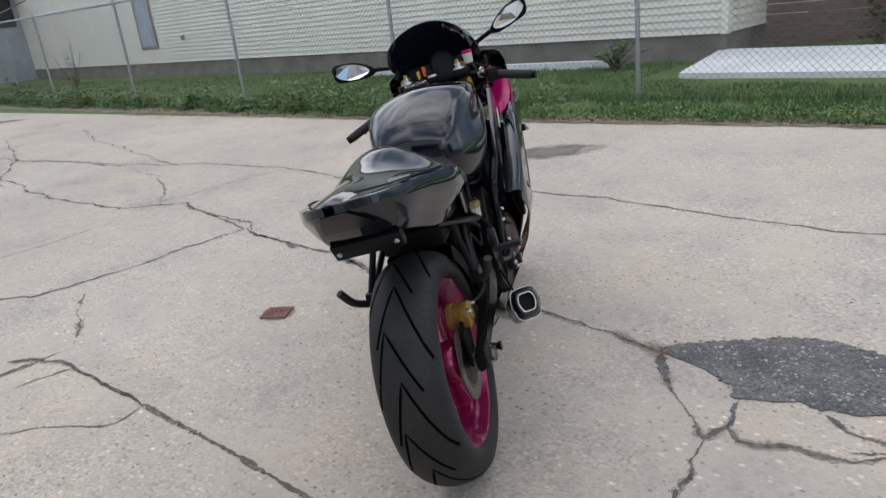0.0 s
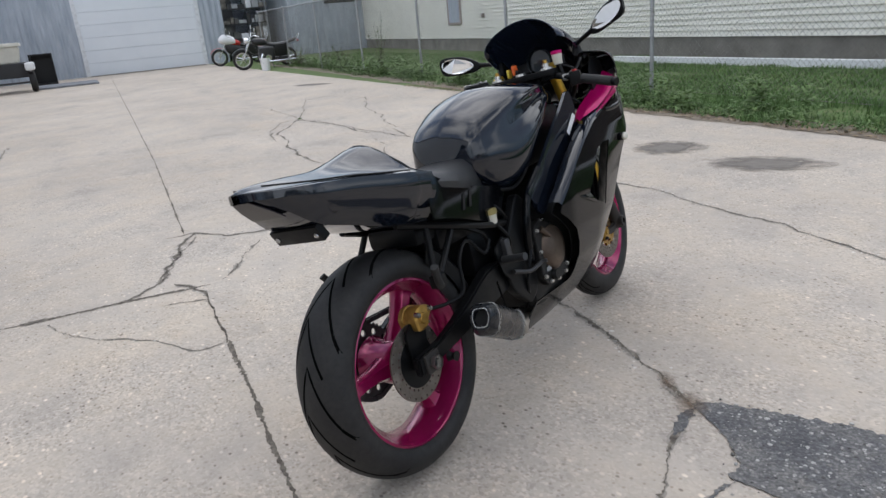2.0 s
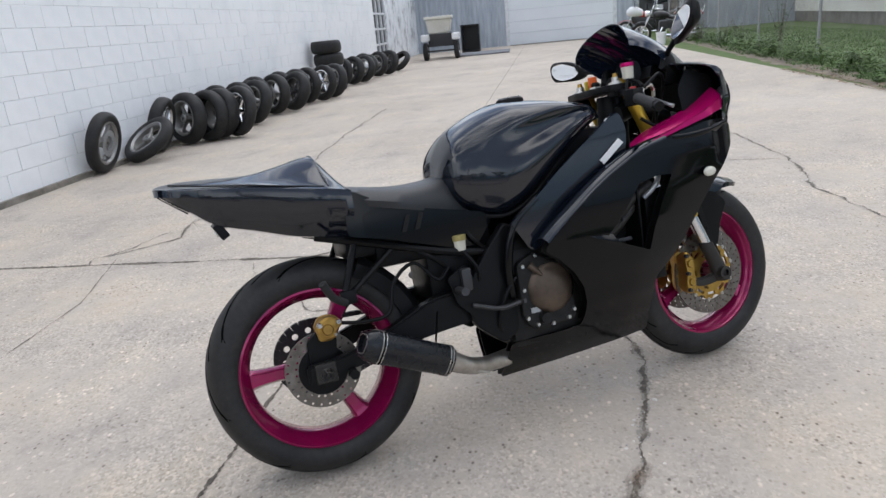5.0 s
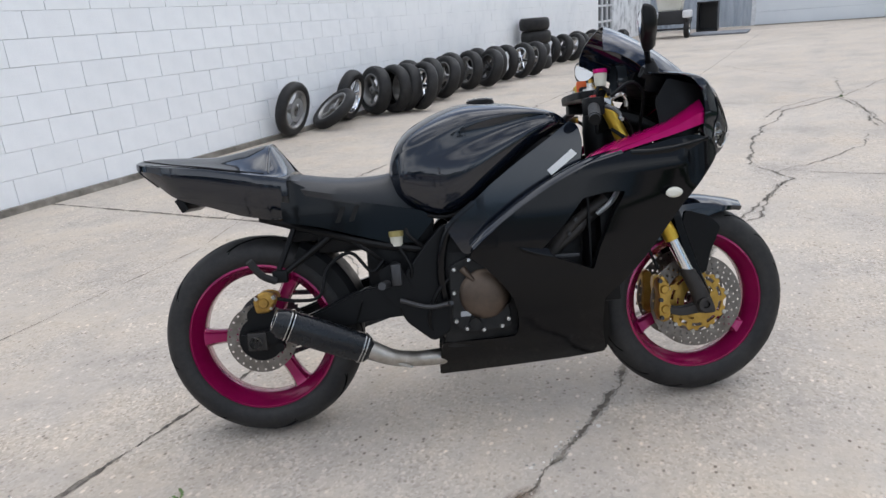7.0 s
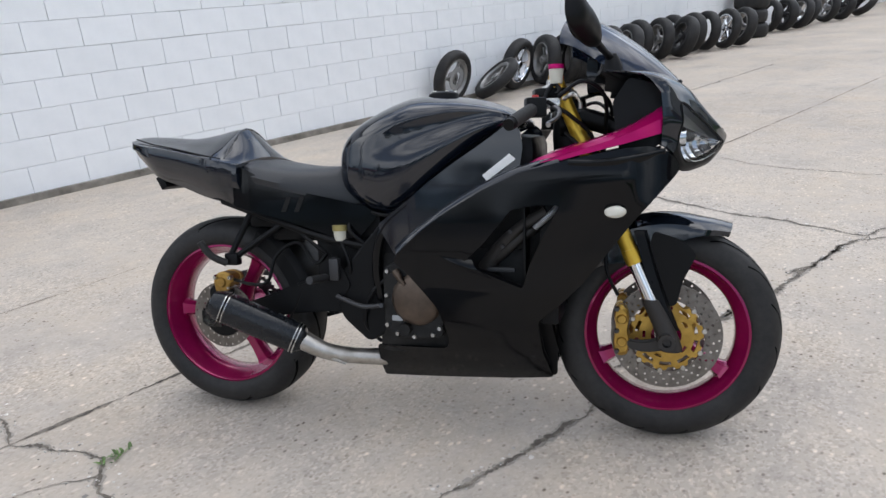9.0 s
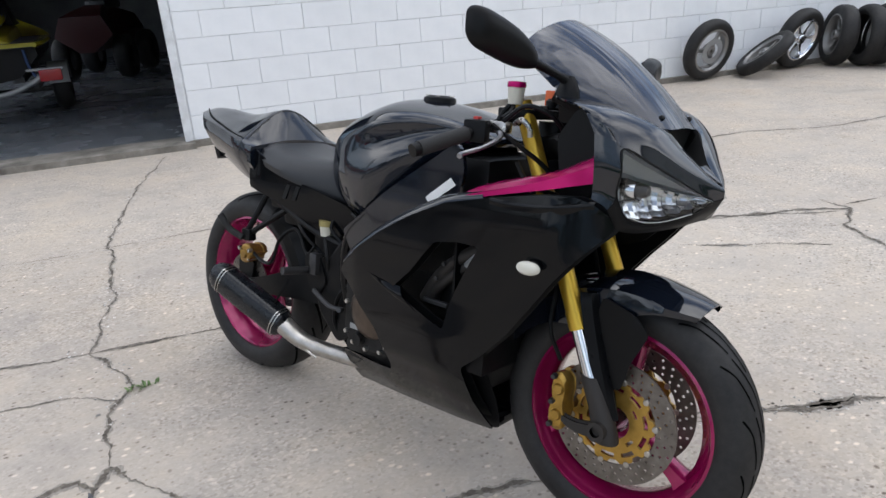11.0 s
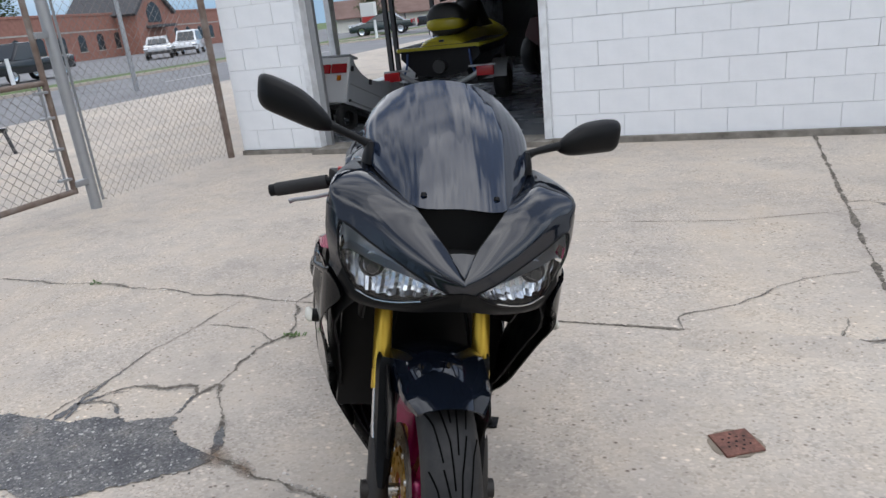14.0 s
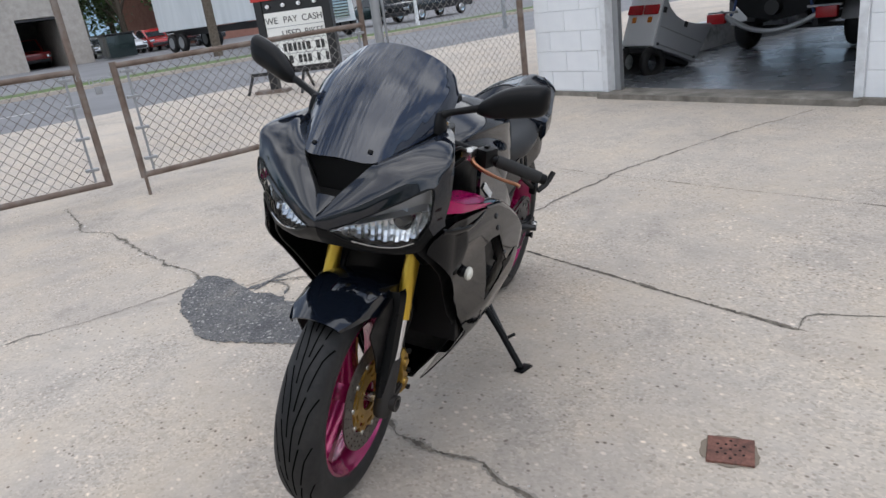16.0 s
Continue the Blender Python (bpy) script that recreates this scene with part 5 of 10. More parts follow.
# ---- grass and weeds ----
def leaf_quad(bm, p, d, w, up):
    s = d.cross(up)
    s = s.normalized() * w if s.length > 1e-5 else Vector((w, 0, 0))
    a, b = bm.verts.new(p - s * 0.5), bm.verts.new(p + s * 0.5)
    c, e = bm.verts.new(p + d * 0.55 + s * 0.45 + up * 0.004), bm.verts.new(p + d * 0.55 - s * 0.45 + up * 0.004)
    f = bm.verts.new(p + d)
    bm.faces.new((a, b, c, e))
    bm.faces.new((e, c, f))


rg = random.Random(21)
verts, faces = [], []
for n in range(170000):
    x = rg.uniform(-30, 1.0) if n % 2 else rg.uniform(-13, 0.5)
    y = 8.95 + (rg.random() ** 1.6) * 5.2
    edge = 8.95 + 0.25 * noise.noise(Vector((x * 0.8, 0, 3))) + 0.12 * noise.noise(Vector((x * 3, 0, 7))) + max(0.0, (-x - 8) * 0.05)
    if y < edge or (-6.1 < x and y > 11.55 + (x + 5.7) * -0.28):
        continue
    clump = noise.noise(Vector((x * 2.1, y * 2.1, 5)))
    bare = noise.noise(Vector((x * 0.9, y * 1.4, 11))) + 0.45 * max(0.0, 1 - (y - edge) / 0.7)
    if bare > 0.42 and rg.random() < 0.75:
        continue
    h = rg.uniform(0.02, 0.06) * (1.0 + 0.9 * clump) * (2.2 if abs(y - FY) < 0.1 else 1.0) * (0.7 if y < edge + 0.2 else 1.0)
    a = rg.uniform(0, 6.28)
    w, ln = rg.uniform(0.003, 0.007), rg.uniform(0.01, 0.05)
    i = len(verts)
    ca, sa = math.cos(a), math.sin(a)
    verts += [(x - sa * w, y + ca * w, -0.005), (x + sa * w, y - ca * w, -0.005), (x + ca * ln * 0.4 + sa * w * 0.7, y + sa * ln * 0.4 - ca * w * 0.7, h * 0.6), (x + ca * ln * 0.4 - sa * w * 0.7, y + sa * ln * 0.4 + ca * w * 0.7, h * 0.6), (x + ca * ln, y + sa * ln, h)]
    faces += [(i, i + 1, i + 2, i + 3), (i + 3, i + 2, i + 4)]
me = bpy.data.meshes.new("grass")
me.from_pydata(verts, [], faces)
me.materials.append(GRASSBLADE)
ob = new("grass", me)
ob.matrix_world = SITE
tagged(ob, "green uncut grass along and behind the fence", "grass", kind="stuff")
bm = bmesh.new()
for n in range(1500):
    x = rg.uniform(-27, 0.6) if n % 2 else rg.uniform(-9, 0.5)
    edge = 8.95 + max(0.0, (-x - 8) * 0.05)
    y = edge + abs(rg.gauss(0.12, 0.28))
    p = Vector((x, y, 0.0))
    for k in range(rg.randint(2, 5)):
        a, h = rg.uniform(0, 6.28), rg.uniform(0.005, 0.06 + 0.09 * max(0.0, noise.noise(Vector((x * 1.3, 4, 0)))))
        d = Vector((math.cos(a), math.sin(a), rg.uniform(-0.1, 0.7))).normalized() * rg.uniform(0.02, 0.05)
        leaf_quad(bm, p + Vector((0, 0, h)), d, rg.uniform(0.01, 0.026), Vector((0, 0, 1)))
for wx, wy, k in ((1.265, -0.023, 20), (0.333, 1.346, 26), (-4.87, 8.25, 30)):
    q = SITE.inverted() @ Vector((wx, wy, 0))
    for n in range(k):
        a = rg.uniform(0, 6.28)
        d = Vector((math.cos(a), math.sin(a), rg.uniform(0.1, 0.7))).normalized() * rg.uniform(0.012, 0.03)
        leaf_quad(bm, q + Vector((rg.gauss(0, 0.022), rg.gauss(0, 0.012), 0.003)), d, rg.uniform(0.005, 0.011), Vector((0, 0, 1)))
for n in range(110):
    x = rg.uniform(-25.5, -6)
    q = Vector((x, 9.15 + max(0.0, (-x - 8) * 0.05) + rg.uniform(-0.05, 0.35), 0.0))
    tall = rg.uniform(0.16, 0.42)
    for k in range(90):
        h = tall * rg.random() ** 0.7
        a, r = rg.uniform(0, 6.28), rg.uniform(0.0, 0.2) * (1.15 - h / tall * 0.6)
        d = Vector((math.cos(a), math.sin(a), rg.uniform(-0.5, 0.5))).normalized() * rg.uniform(0.03, 0.075)
        leaf_quad(bm, q + Vector((math.cos(a) * r, math.sin(a) * r, h)), d, rg.uniform(0.02, 0.045), Vector((0, 0, 1)))
ob = mesh_object("weeds", bm, WEED)
ob.matrix_world = SITE
tagged(ob, "broad-leaved weeds growing along the edge of the concrete", "weeds", kind="stuff")
bm = bmesh.new()
for n in range(2600):
    x, y = rg.uniform(-14, 0.6), 8.84 + abs(rg.gauss(0, 0.22))
    a = rg.uniform(0, 6.28)
    d = Vector((math.cos(a), math.sin(a), rg.uniform(-0.05, 0.3))) * rg.uniform(0.02, 0.05)
    leaf_quad(bm, Vector((x, y, 0.008)), d, rg.uniform(0.01, 0.03), Vector((0, 0, 1)))
LITTER = material("dead leaves", (0.24, 0.17, 0.1), 0.9)
per_island(LITTER, mixed(LITTER, [(0.3, (0.17, 0.12, 0.07)), (0.7, (0.32, 0.25, 0.17))], 9), 0.6, 1.4)
ob = mesh_object("leaf_litter", bm, LITTER)
ob.matrix_world = SITE
tagged(ob, "dry brown leaves caught at the edge of the grass", "dead leaves", kind="stuff")


# bare dirt where the concrete meets the grass
bm = bmesh.new()
prev = None
x = -30.0
while x < 0.6:
    edge = 8.95 + max(0.0, (-x - 8) * 0.05)
    w0 = 0.11 + 0.2 * abs(noise.noise(Vector((x * 1.1, 1, 0)))) + 0.05 * noise.noise(Vector((x * 6, 5, 0)))
    a, b = bm.verts.new((x, edge - w0, 0.004)), bm.verts.new((x, edge + 0.3, 0.006))
    if prev:
        bm.faces.new((prev[0], a, b, prev[1]))
    prev = (a, b)
    x += 0.05
ob = mesh_object("dirt_edge", bm, DIRT)
ob.matrix_world = SITE
tagged(ob, "strip of dry brown dirt along the edge of the grass", "dirt", kind="structure")


def bush(name, m, h, spread, n, label, leaf=(0.05, 0.11), mat=None, cat="bush"):
    """Stems from one foot with leaves all along them."""
    t = thing(name, m, label, cat)
    st, lv = bmesh.new(), bmesh.new()
    for k in range(n):
        a, s = rg.uniform(0, 6.28), rg.uniform(0.2, 1) * spread
        top = Vector((math.cos(a) * s, math.sin(a) * s, h * rg.uniform(0.55, 1)))
        pts = [(0, 0, 0), (top.x * 0.35, top.y * 0.35, top.z * 0.5), tuple(top)]
        tube(st, pts, 0.006, 5, 3, radii=[0.008, 0.003])
        for j in range(14):
            f = rg.uniform(0.25, 1)
            p = Vector(smooth_path(pts, 6)[int(f * 12)])
            b = rg.uniform(0, 6.28)
            d = Vector((math.cos(b), math.sin(b), rg.uniform(-0.4, 0.6))).normalized() * rg.uniform(*leaf)
            leaf_quad(lv, p, d, d.length * 0.6, Vector((0, 0, 1)))
    part("stem", st, BARK, t)
    part("leaves", lv, mat or WEED, t, smooth=False)
    return t


bush("weed_bush", at_site(-18.6, 10.4), 1.5, 0.35, 7, "tall leafy weed grown up through the fence", cat="weed")
bush("weed_bush", at_site(-21.3, 10.3), 0.7, 0.4, 10, "bushy green weed at the foot of the fence", cat="weed")
bush("weed_bush", at_site(-25.0, 10.2), 0.7, 0.5, 12, "bushy green weeds beside the parked motorcycles", cat="weed")
bush("weed_bush", at_site(-23.2, 10.4), 0.55, 0.5, 10, "bushy green weeds at the foot of the fence", cat="weed")
bush("shrub", at_site(-6.9, 12.7), 0.45, 0.55, 26, "low dark shrub against the house foundation", cat="shrub")
hd = thing("hedge", at_site(-3.4, 14.4), "dense dark green evergreen hedge beside the porch", "hedge")
bm = bmesh.new()
for n in range(5200):
    p = Vector((rg.uniform(-0.55, 2.2), rg.uniform(-0.4, 0.6), rg.uniform(0.05, 2.6)))
    if rg.random() < 0.5:
        p.y = -0.4 + abs(rg.gauss(0, 0.06))
    a = rg.uniform(0, 6.28)
    d = Vector((math.cos(a), math.sin(a) - 0.4, rg.uniform(-0.3, 0.9))).normalized() * rg.uniform(0.05, 0.11)
    leaf_quad(bm, p, d, 0.05, Vector((0, 0, 1)))
part("leaves", bm, TREELEAF, hd, smooth=False)
part("trunk", rod(bmesh.new(), (0.8, 0.1, 0), (0.8, 0.1, 1.8), 0.06, 0.02), BARK, hd)


# ---- across the street ----
def far_tree(m, h, crown, label):
    t = thing("tree", m, label, "tree", "trees across the street")
    st = bmesh.new()
    tube(st, [(0, 0, 0), (0.05, 0.05, h * 0.3), (0, 0, h * 0.62)], 0.2, 8, 3, radii=[h * 0.028, h * 0.018, h * 0.008])
    centres = []
    for k in range(15):
        a, r, z = rg.uniform(0, 6.28), rg.uniform(0.2, 0.8) * crown, h * rg.uniform(0.3, 0.94)
        q = Vector((math.cos(a) * r, math.sin(a) * r, z))
        tube(st, [(0, 0, z * 0.5), tuple(q * 0.6 + Vector((0, 0, z * 0.25))), tuple(q)], 0.05, 5, 3, radii=[h * 0.01, h * 0.003])
        centres.append((q, rg.uniform(0.28, 0.5) * crown))
    part("trunk", st, BARK, t)
    bm = bmesh.new()
    for q, r in centres:
        for n in range(420):
            v = Vector((rg.gauss(0, 1), rg.gauss(0, 1), rg.gauss(0, 0.8))).normalized() * r * rg.uniform(0.35, 1.08)
            d = Vector((rg.gauss(0, 1), rg.gauss(0, 1), rg.gauss(-0.2, 0.6))).normalized() * rg.uniform(0.18, 0.4)
            leaf_quad(bm, q + v, d, 0.22, Vector((0, 0, 1)))
    part("crown", bm, TREELEAF, t, smooth=False)
    return t


TREES = [(54, -11.5, 11, 4.6), (66, -14, 12, 5), (70, -4, 12, 5), (49.6, -16.2, 8.5, 3.4), (55.0, -8.2, 9.5, 3.8), (58.5, -5.5, 10, 4.2), (66, 24, 9, 3.6), (72, 10, 10, 4.2), (70, -2, 9, 4.0), (76, -14, 11, 4.5), (64, 34, 10, 4.4), (88, 2, 12, 5), (84, 18, 12, 5), (90, -24, 10, 5), (86, -46, 8, 4.5), (84, -66, 9, 5), (96, -36, 9, 4)]
t0 = None
for i, (x, y, h, c) in enumerate(TREES):
    if i < 3:
        t0 = far_tree(at_site(x, y), h, c, "leafy green tree across the street")
    else:
        copy_thing(t0, at_site(x, y, 0, 67 * i) @ Matrix.Diagonal((c / 4, c / 4, h / 9, 1)))
bm = bmesh.new()
for n in range(9000):
    x, y = 104 + rg.uniform(-4, 6), rg.uniform(-140, 80)
    z = rg.uniform(0, 5.5 + 2.2 * noise.noise(Vector((y * 0.09, 0, 0))) + noise.noise(Vector((y * 0.4, 2, 0))))
    d = Vector((rg.gauss(0, 1), rg.gauss(0, 1), rg.gauss(0, 0.6))).normalized() * rg.uniform(0.5, 1.2)
    leaf_quad(bm, Vector((x, y, z)), d, 0.7, Vector((0, 0, 1)))
ob = mesh_object("tree_line", bm, TREELEAF)
ob.matrix_world = SITE
tagged(ob, "far line of green trees behind the parking lots", "far trees", kind="stuff")

# long low brick building
ROOFDARK = material("dark roof", (0.07, 0.07, 0.075), 0.8)
bb = thing("brick_building", at_site(52, -37, 0, 8), "long low red brick building across the street with arched windows", "building")
part("wall", boxed(0, 14, -62, 21, 0, 4.3), BRICK, bb, smooth=False)
part("parapet", boxed(-0.08, 14.1, -62.1, 21.1, 4.3, 4.55, bevel=0.03), BRICK, bb, smooth=False)
part("string_course", boxed(-0.05, 0.0, -62, 21, 2.75, 2.9), TANBRICK, bb, smooth=False)
for k in range(24):
    y = 18.0 - k * 2.9
    w = part("window", prism(bmesh.new(), [(y - 0.5, 0.9), (y + 0.5, 0.9), (y + 0.5, 2.2), (y + 0.3, 2.45), (y, 2.53), (y - 0.3, 2.45), (y - 0.5, 2.2)], -0.06, 0.02, "X"), DARKGLASS, bb, "arched dark window", smooth=False)
    part("sill", boxed(-0.1, 0.0, y - 0.6, y + 0.6, 0.8, 0.9), TANBRICK, w, smooth=False)
gb = prism(bmesh.new(), [(-27, 4.4), (-20, 4.4), (-23.5, 7.2)], -2.5, 6, "X")
part("gable", gb, BRICK, bb, smooth=False)
part("gable_wall", boxed(-2.5, 0.0, -27, -20, 0, 4.4), BRICK, bb, smooth=False)
part("gable_roof", prism(bmesh.new(), [(-27.6, 4.2), (-27.3, 4.0), (-23.5, 7.3), (-19.7, 4.0), (-19.4, 4.2), (-23.5, 7.75)], -2.9, 6, "X"), ROOFDARK, bb, smooth=False)
w = part("window", prism(bmesh.new(), [(-24.8, 3.2), (-22.2, 3.2), (-22.2, 4.4), (-22.7, 5.1), (-23.5, 5.4), (-24.3, 5.1), (-24.8, 4.4)], -2.56, -2.45, "X"), DARKGLASS, bb, "large arched window in the gable", smooth=False)
part("awning", boxed(-4.0, -2.5, -25.4, -21.6, 2.6, 2.9, bevel=0.05), ROOFDARK, bb, smooth=False)
# tan brick building with an open bay
tb = thing("tan_building", at_site(42, 0, 0), "tan brick building with an open vehicle bay", "building")
part("wall", boxed(0, 12, -5.75, -4.45, 0, 6.5), TANBRICK, tb, smooth=False)
part("wall", boxed(0, 12, -2.1, 9, 0, 6.5), TANBRICK, tb, smooth=False)
part("wall", boxed(0, 12, -4.45, -2.1, 2.9, 6.5), TANBRICK, tb, smooth=False)
part("bay_back", boxed(7, 12, -4.45, -2.1, 0.0, 2.9), INTERIOR, tb, smooth=False)
part("bay_door", boxed(0.05, 3.0, -4.4, -2.15, 2.75, 2.85), DARKMETAL, tb, smooth=False)
part("coping", boxed(-0.1, 12.1, -5.85, 9.1, 6.5, 6.65), TANBRICK, tb, smooth=False)


def car(name, m, label, paint, length=4.6, height=1.5, kind="car"):
    """A parked vehicle, X forward, wheels on the ground."""
    t = thing(name, m, label, "car" if kind != "pickup" else "pickup truck")
    h, l, w = height, length / 2, 0.88
    if kind == "pickup":
        low = [(-l, 0.45), (-l, 1.02), (0.1 * l, 1.02), (0.1 * l, 1.05), (0.98 * l, 1.0), (l, 0.85), (l, 0.4)]
        cab = [(-0.18 * l, 1.0), (-0.16 * l, h - 0.08), (-0.05 * l, h), (0.25 * l, h), (0.5 * l, 1.03)]
    elif kind == "suv":
        low = [(-l, 0.4), (-l, 0.95), (0.5 * l, 1.0), (0.95 * l, 0.88), (l, 0.7), (l, 0.35)]
        cab = [(-0.95 * l, 0.95), (-0.82 * l, h - 0.05), (-0.6 * l, h), (0.15 * l, h), (0.5 * l, 0.98)]
    else:
        low = [(-l, 0.4), (-l, 0.85), (-0.6 * l, 0.93), (0.45 * l, 0.92), (0.95 * l, 0.75), (l, 0.6), (l, 0.3)]
        cab = [(-0.72 * l, 0.9), (-0.4 * l, h - 0.03), (-0.1 * l, h), (0.08 * l, h - 0.03), (0.48 * l, 0.91)]
    part("body", prism(bmesh.new(), low, -w, w, "Y", 0.09), paint, t, smooth=30)
    c = prism(bmesh.new(), cab, -w + 0.1, w - 0.1, "Y", 0.05)
    for v in c.verts:
        v.co.y *= 1 - 0.16 * max(0.0, (v.co.z - 0.95) / (h - 0.95))
    part("cabin", c, paint, t, smooth=30)
    gl = [(x * 0.93 + (0.02 if x < 0 else 0.03), 0.98 + (z - 0.95) * 0.82) for x, z in cab]
    for s in (-1, 1):
        g = prism(bmesh.new(), gl, s * (w - 0.09), s * (w - 0.16), "Y")
        for v in g.verts:
            v.co.y *= 1 - 0.16 * max(0.0, (v.co.z - 0.95) / (h - 0.95)) - 0.0
        part("side_window", g, DARKGLASS, t, smooth=False)
        part("headlight", boxed(l - 0.12, l + 0.01, s * 0.75 - 0.15, s * 0.75 + 0.15, 0.62, 0.78, bevel=0.03), CHROME, t)
        part("tail_light", boxed(-l - 0.01, -l + 0.08, s * 0.78 - 0.1, s * 0.78 + 0.1, 0.65, 0.9, bevel=0.02), LENSRED, t)
    fx, fz = cab[-1]
    bx, bz = cab[-2]
    part("windscreen", loft(bmesh.new(), [[(fx * 0.97 + 0.03, -0.62, fz + 0.05), (fx * 0.97 + 0.03, 0.62, fz + 0.05), (fx * 0.97, 0.62, fz + 0.04), (fx * 0.97, -0.62, fz + 0.04)], [(bx + 0.05, -0.55, bz - 0.05), (bx + 0.05, 0.55, bz - 0.05), (bx + 0.02, 0.55, bz - 0.05), (bx + 0.02, -0.55, bz - 0.05)]]), DARKGLASS, t, smooth=False)
    for x in (-0.62 * l, 0.62 * l):
        for s in (-1, 1):
            wh = part("wheel", lathe(bmesh.new(), tyre_profile(0.35, 0.22, 0.22), 24), TYRE, t, at=pose(x, s * (w - 0.1), 0.35))
            part("rim", lathe(bmesh.new(), [(0, -0.1), (0.1, -0.09), (0.2, -0.11), (0.225, -0.08), (0.225, 0.08), (0.2, 0.11), (0.1, 0.09), (0, 0.1)], 20), CHROME, wh)
    part("bumper", boxed(l - 0.1, l + 0.06, -0.8, 0.8, 0.35, 0.55, bevel=0.05), DARKMETAL, t)
    part("bumper", boxed(-l - 0.06, -l + 0.1, -0.8, 0.8, 0.4, 0.58, bevel=0.05), DARKMETAL, t)
    return t


P_GREEN, P_BLACK, P_WHITE, P_SILVER, P_RED = [material(n, c, 0.25, m, Coat_Weight=0.6) for n, c, m in (("dark green car paint", (0.02, 0.035, 0.035), 0.3), ("black car paint", (0.012, 0.013, 0.015), 0.2), ("white car paint", (0.7, 0.72, 0.74), 0.0), ("silver car paint", (0.45, 0.46, 0.47), 0.6), ("red car paint", (0.35, 0.03, 0.03), 0.1))]
car("parked_car", at_site(27.6, -16.4, 0.03, 92), "dark green estate car parked across the street", P_GREEN, 4.7, 1.6, "suv")
car("parked_pickup", at_site(25.6, -19.2, 0.03, 101), "black pickup truck parked at the kerb across the street", P_BLACK, 5.6, 1.8, "pickup")
car("parked_car", at_site(31.0, -35.0, 0.03, 128), "silver car parked in the far lot", P_SILVER, 4.5, 1.5, "suv")
car("parked_van", at_site(31.6, -39.0, 0.03, 120), "white van parked beside the brick building", P_WHITE, 4.8, 1.75, "suv")
car("parked_pickup", at_site(48.2, -3.3, 0.03, 180), "red pickup truck standing in the open bay", P_RED, 5.4, 1.8, "pickup")
for i, (x, y, p, k) in enumerate([(47, -9.1, P_WHITE, "car"), (47, -11.1, P_RED, "car"), (46.5, -13.1, P_WHITE, "suv"), (43, -13.0, P_BLACK, "suv"), (50, -8.2, P_SILVER, "car")]):
    car("parked_car", at_site(x, y, 0.03, 180), "car parked in the row in the far lot", p, 4.5, 1.5, k)
car("parked_car", at_site(3.45, -22.7, 0.0, 8), "white car parked close behind the street windows", P_WHITE, 4.7, 1.55, "car")
car("parked_car", at_site(16.6, -41.5, 0.0, 15), "dark green car parked beyond the side street", P_GREEN, 4.5, 1.45, "car")
car("parked_pickup", at_site(10.6, -40.5, 0.0, 190), "black pickup truck parked beyond the side street", P_BLACK, 5.2, 1.7, "pickup")
car("parked_car", at_site(20.3, -48.8, 0.03, 15), "silver car parked beyond the side street", P_SILVER, 4.5, 1.45, "car")

# lorry with a white box trailer on the far side of the street
TRAILERWHITE = material("trailer panels", (0.62, 0.65, 0.66), 0.45)
mixed(TRAILERWHITE, [(0.3, (0.54, 0.57, 0.58)), (0.7, (0.68, 0.71, 0.72))], 0.6, 4, stretch=(3, 1, 0.4))
lo = thing("box_trailer_lorry", at_site(27.6, -9.9, 0.03, 185), "white box-trailer lorry parked across the street", "lorry")
part("box", boxed(-8.4, 3.2, -1.25, 1.25, 1.15, 4.0, bevel=0.04), TRAILERWHITE, lo, smooth=False)
part("chassis", boxed(-8.2, 6.2, -0.5, 0.5, 0.8, 1.12, bevel=0.03), DARKMETAL, lo, smooth=False)
part("cab", loft(bmesh.new(), [[(3.7, -1.2, 0.7), (3.7, 1.2, 0.7), (3.7, 1.2, 3.6), (3.7, -1.2, 3.6)], [(5.0, -1.2, 0.6), (5.0, 1.2, 0.6), (5.0, 1.15, 3.0), (5.0, -1.15, 3.0)], [(5.6, -1.1, 0.6), (5.6, 1.1, 0.6), (5.6, 1.05, 1.95), (5.6, -1.05, 1.95)], [(6.6, -0.95, 0.6), (6.6, 0.95, 0.6), (6.6, 0.85, 1.75), (6.6, -0.85, 1.75)]]), TRAILERWHITE, lo, smooth=30)
part("grille", boxed(6.58, 6.68, -0.6, 0.6, 0.75, 1.65, bevel=0.02), CHROME, lo, smooth=False)
for k in range(7):
    part("grille_bar", boxed(6.67, 6.7, -0.58, 0.58, 0.82 + 0.12 * k, 0.86 + 0.12 * k), DARKMETAL, lo, smooth=False)
part("windscreen", boxed(5.2, 5.25, -0.95, 0.95, 2.05, 2.8), DARKGLASS, lo, smooth=False, at=pose(0.05, 0, 0))
for x in (-7.4, -6.2, 2.6, 3.9, 5.9):
    for s in (-1, 1):
        wh = part("wheel", lathe(bmesh.new(), tyre_profile(0.5, 0.3, 0.3), 24), TYRE, lo, at=pose(x, s * 1.0, 0.5))
        part("rim", lathe(bmesh.new(), [(0, -0.12), (0.3, -0.13), (0.3, 0.13), (0, 0.12)], 20), GALV, wh)

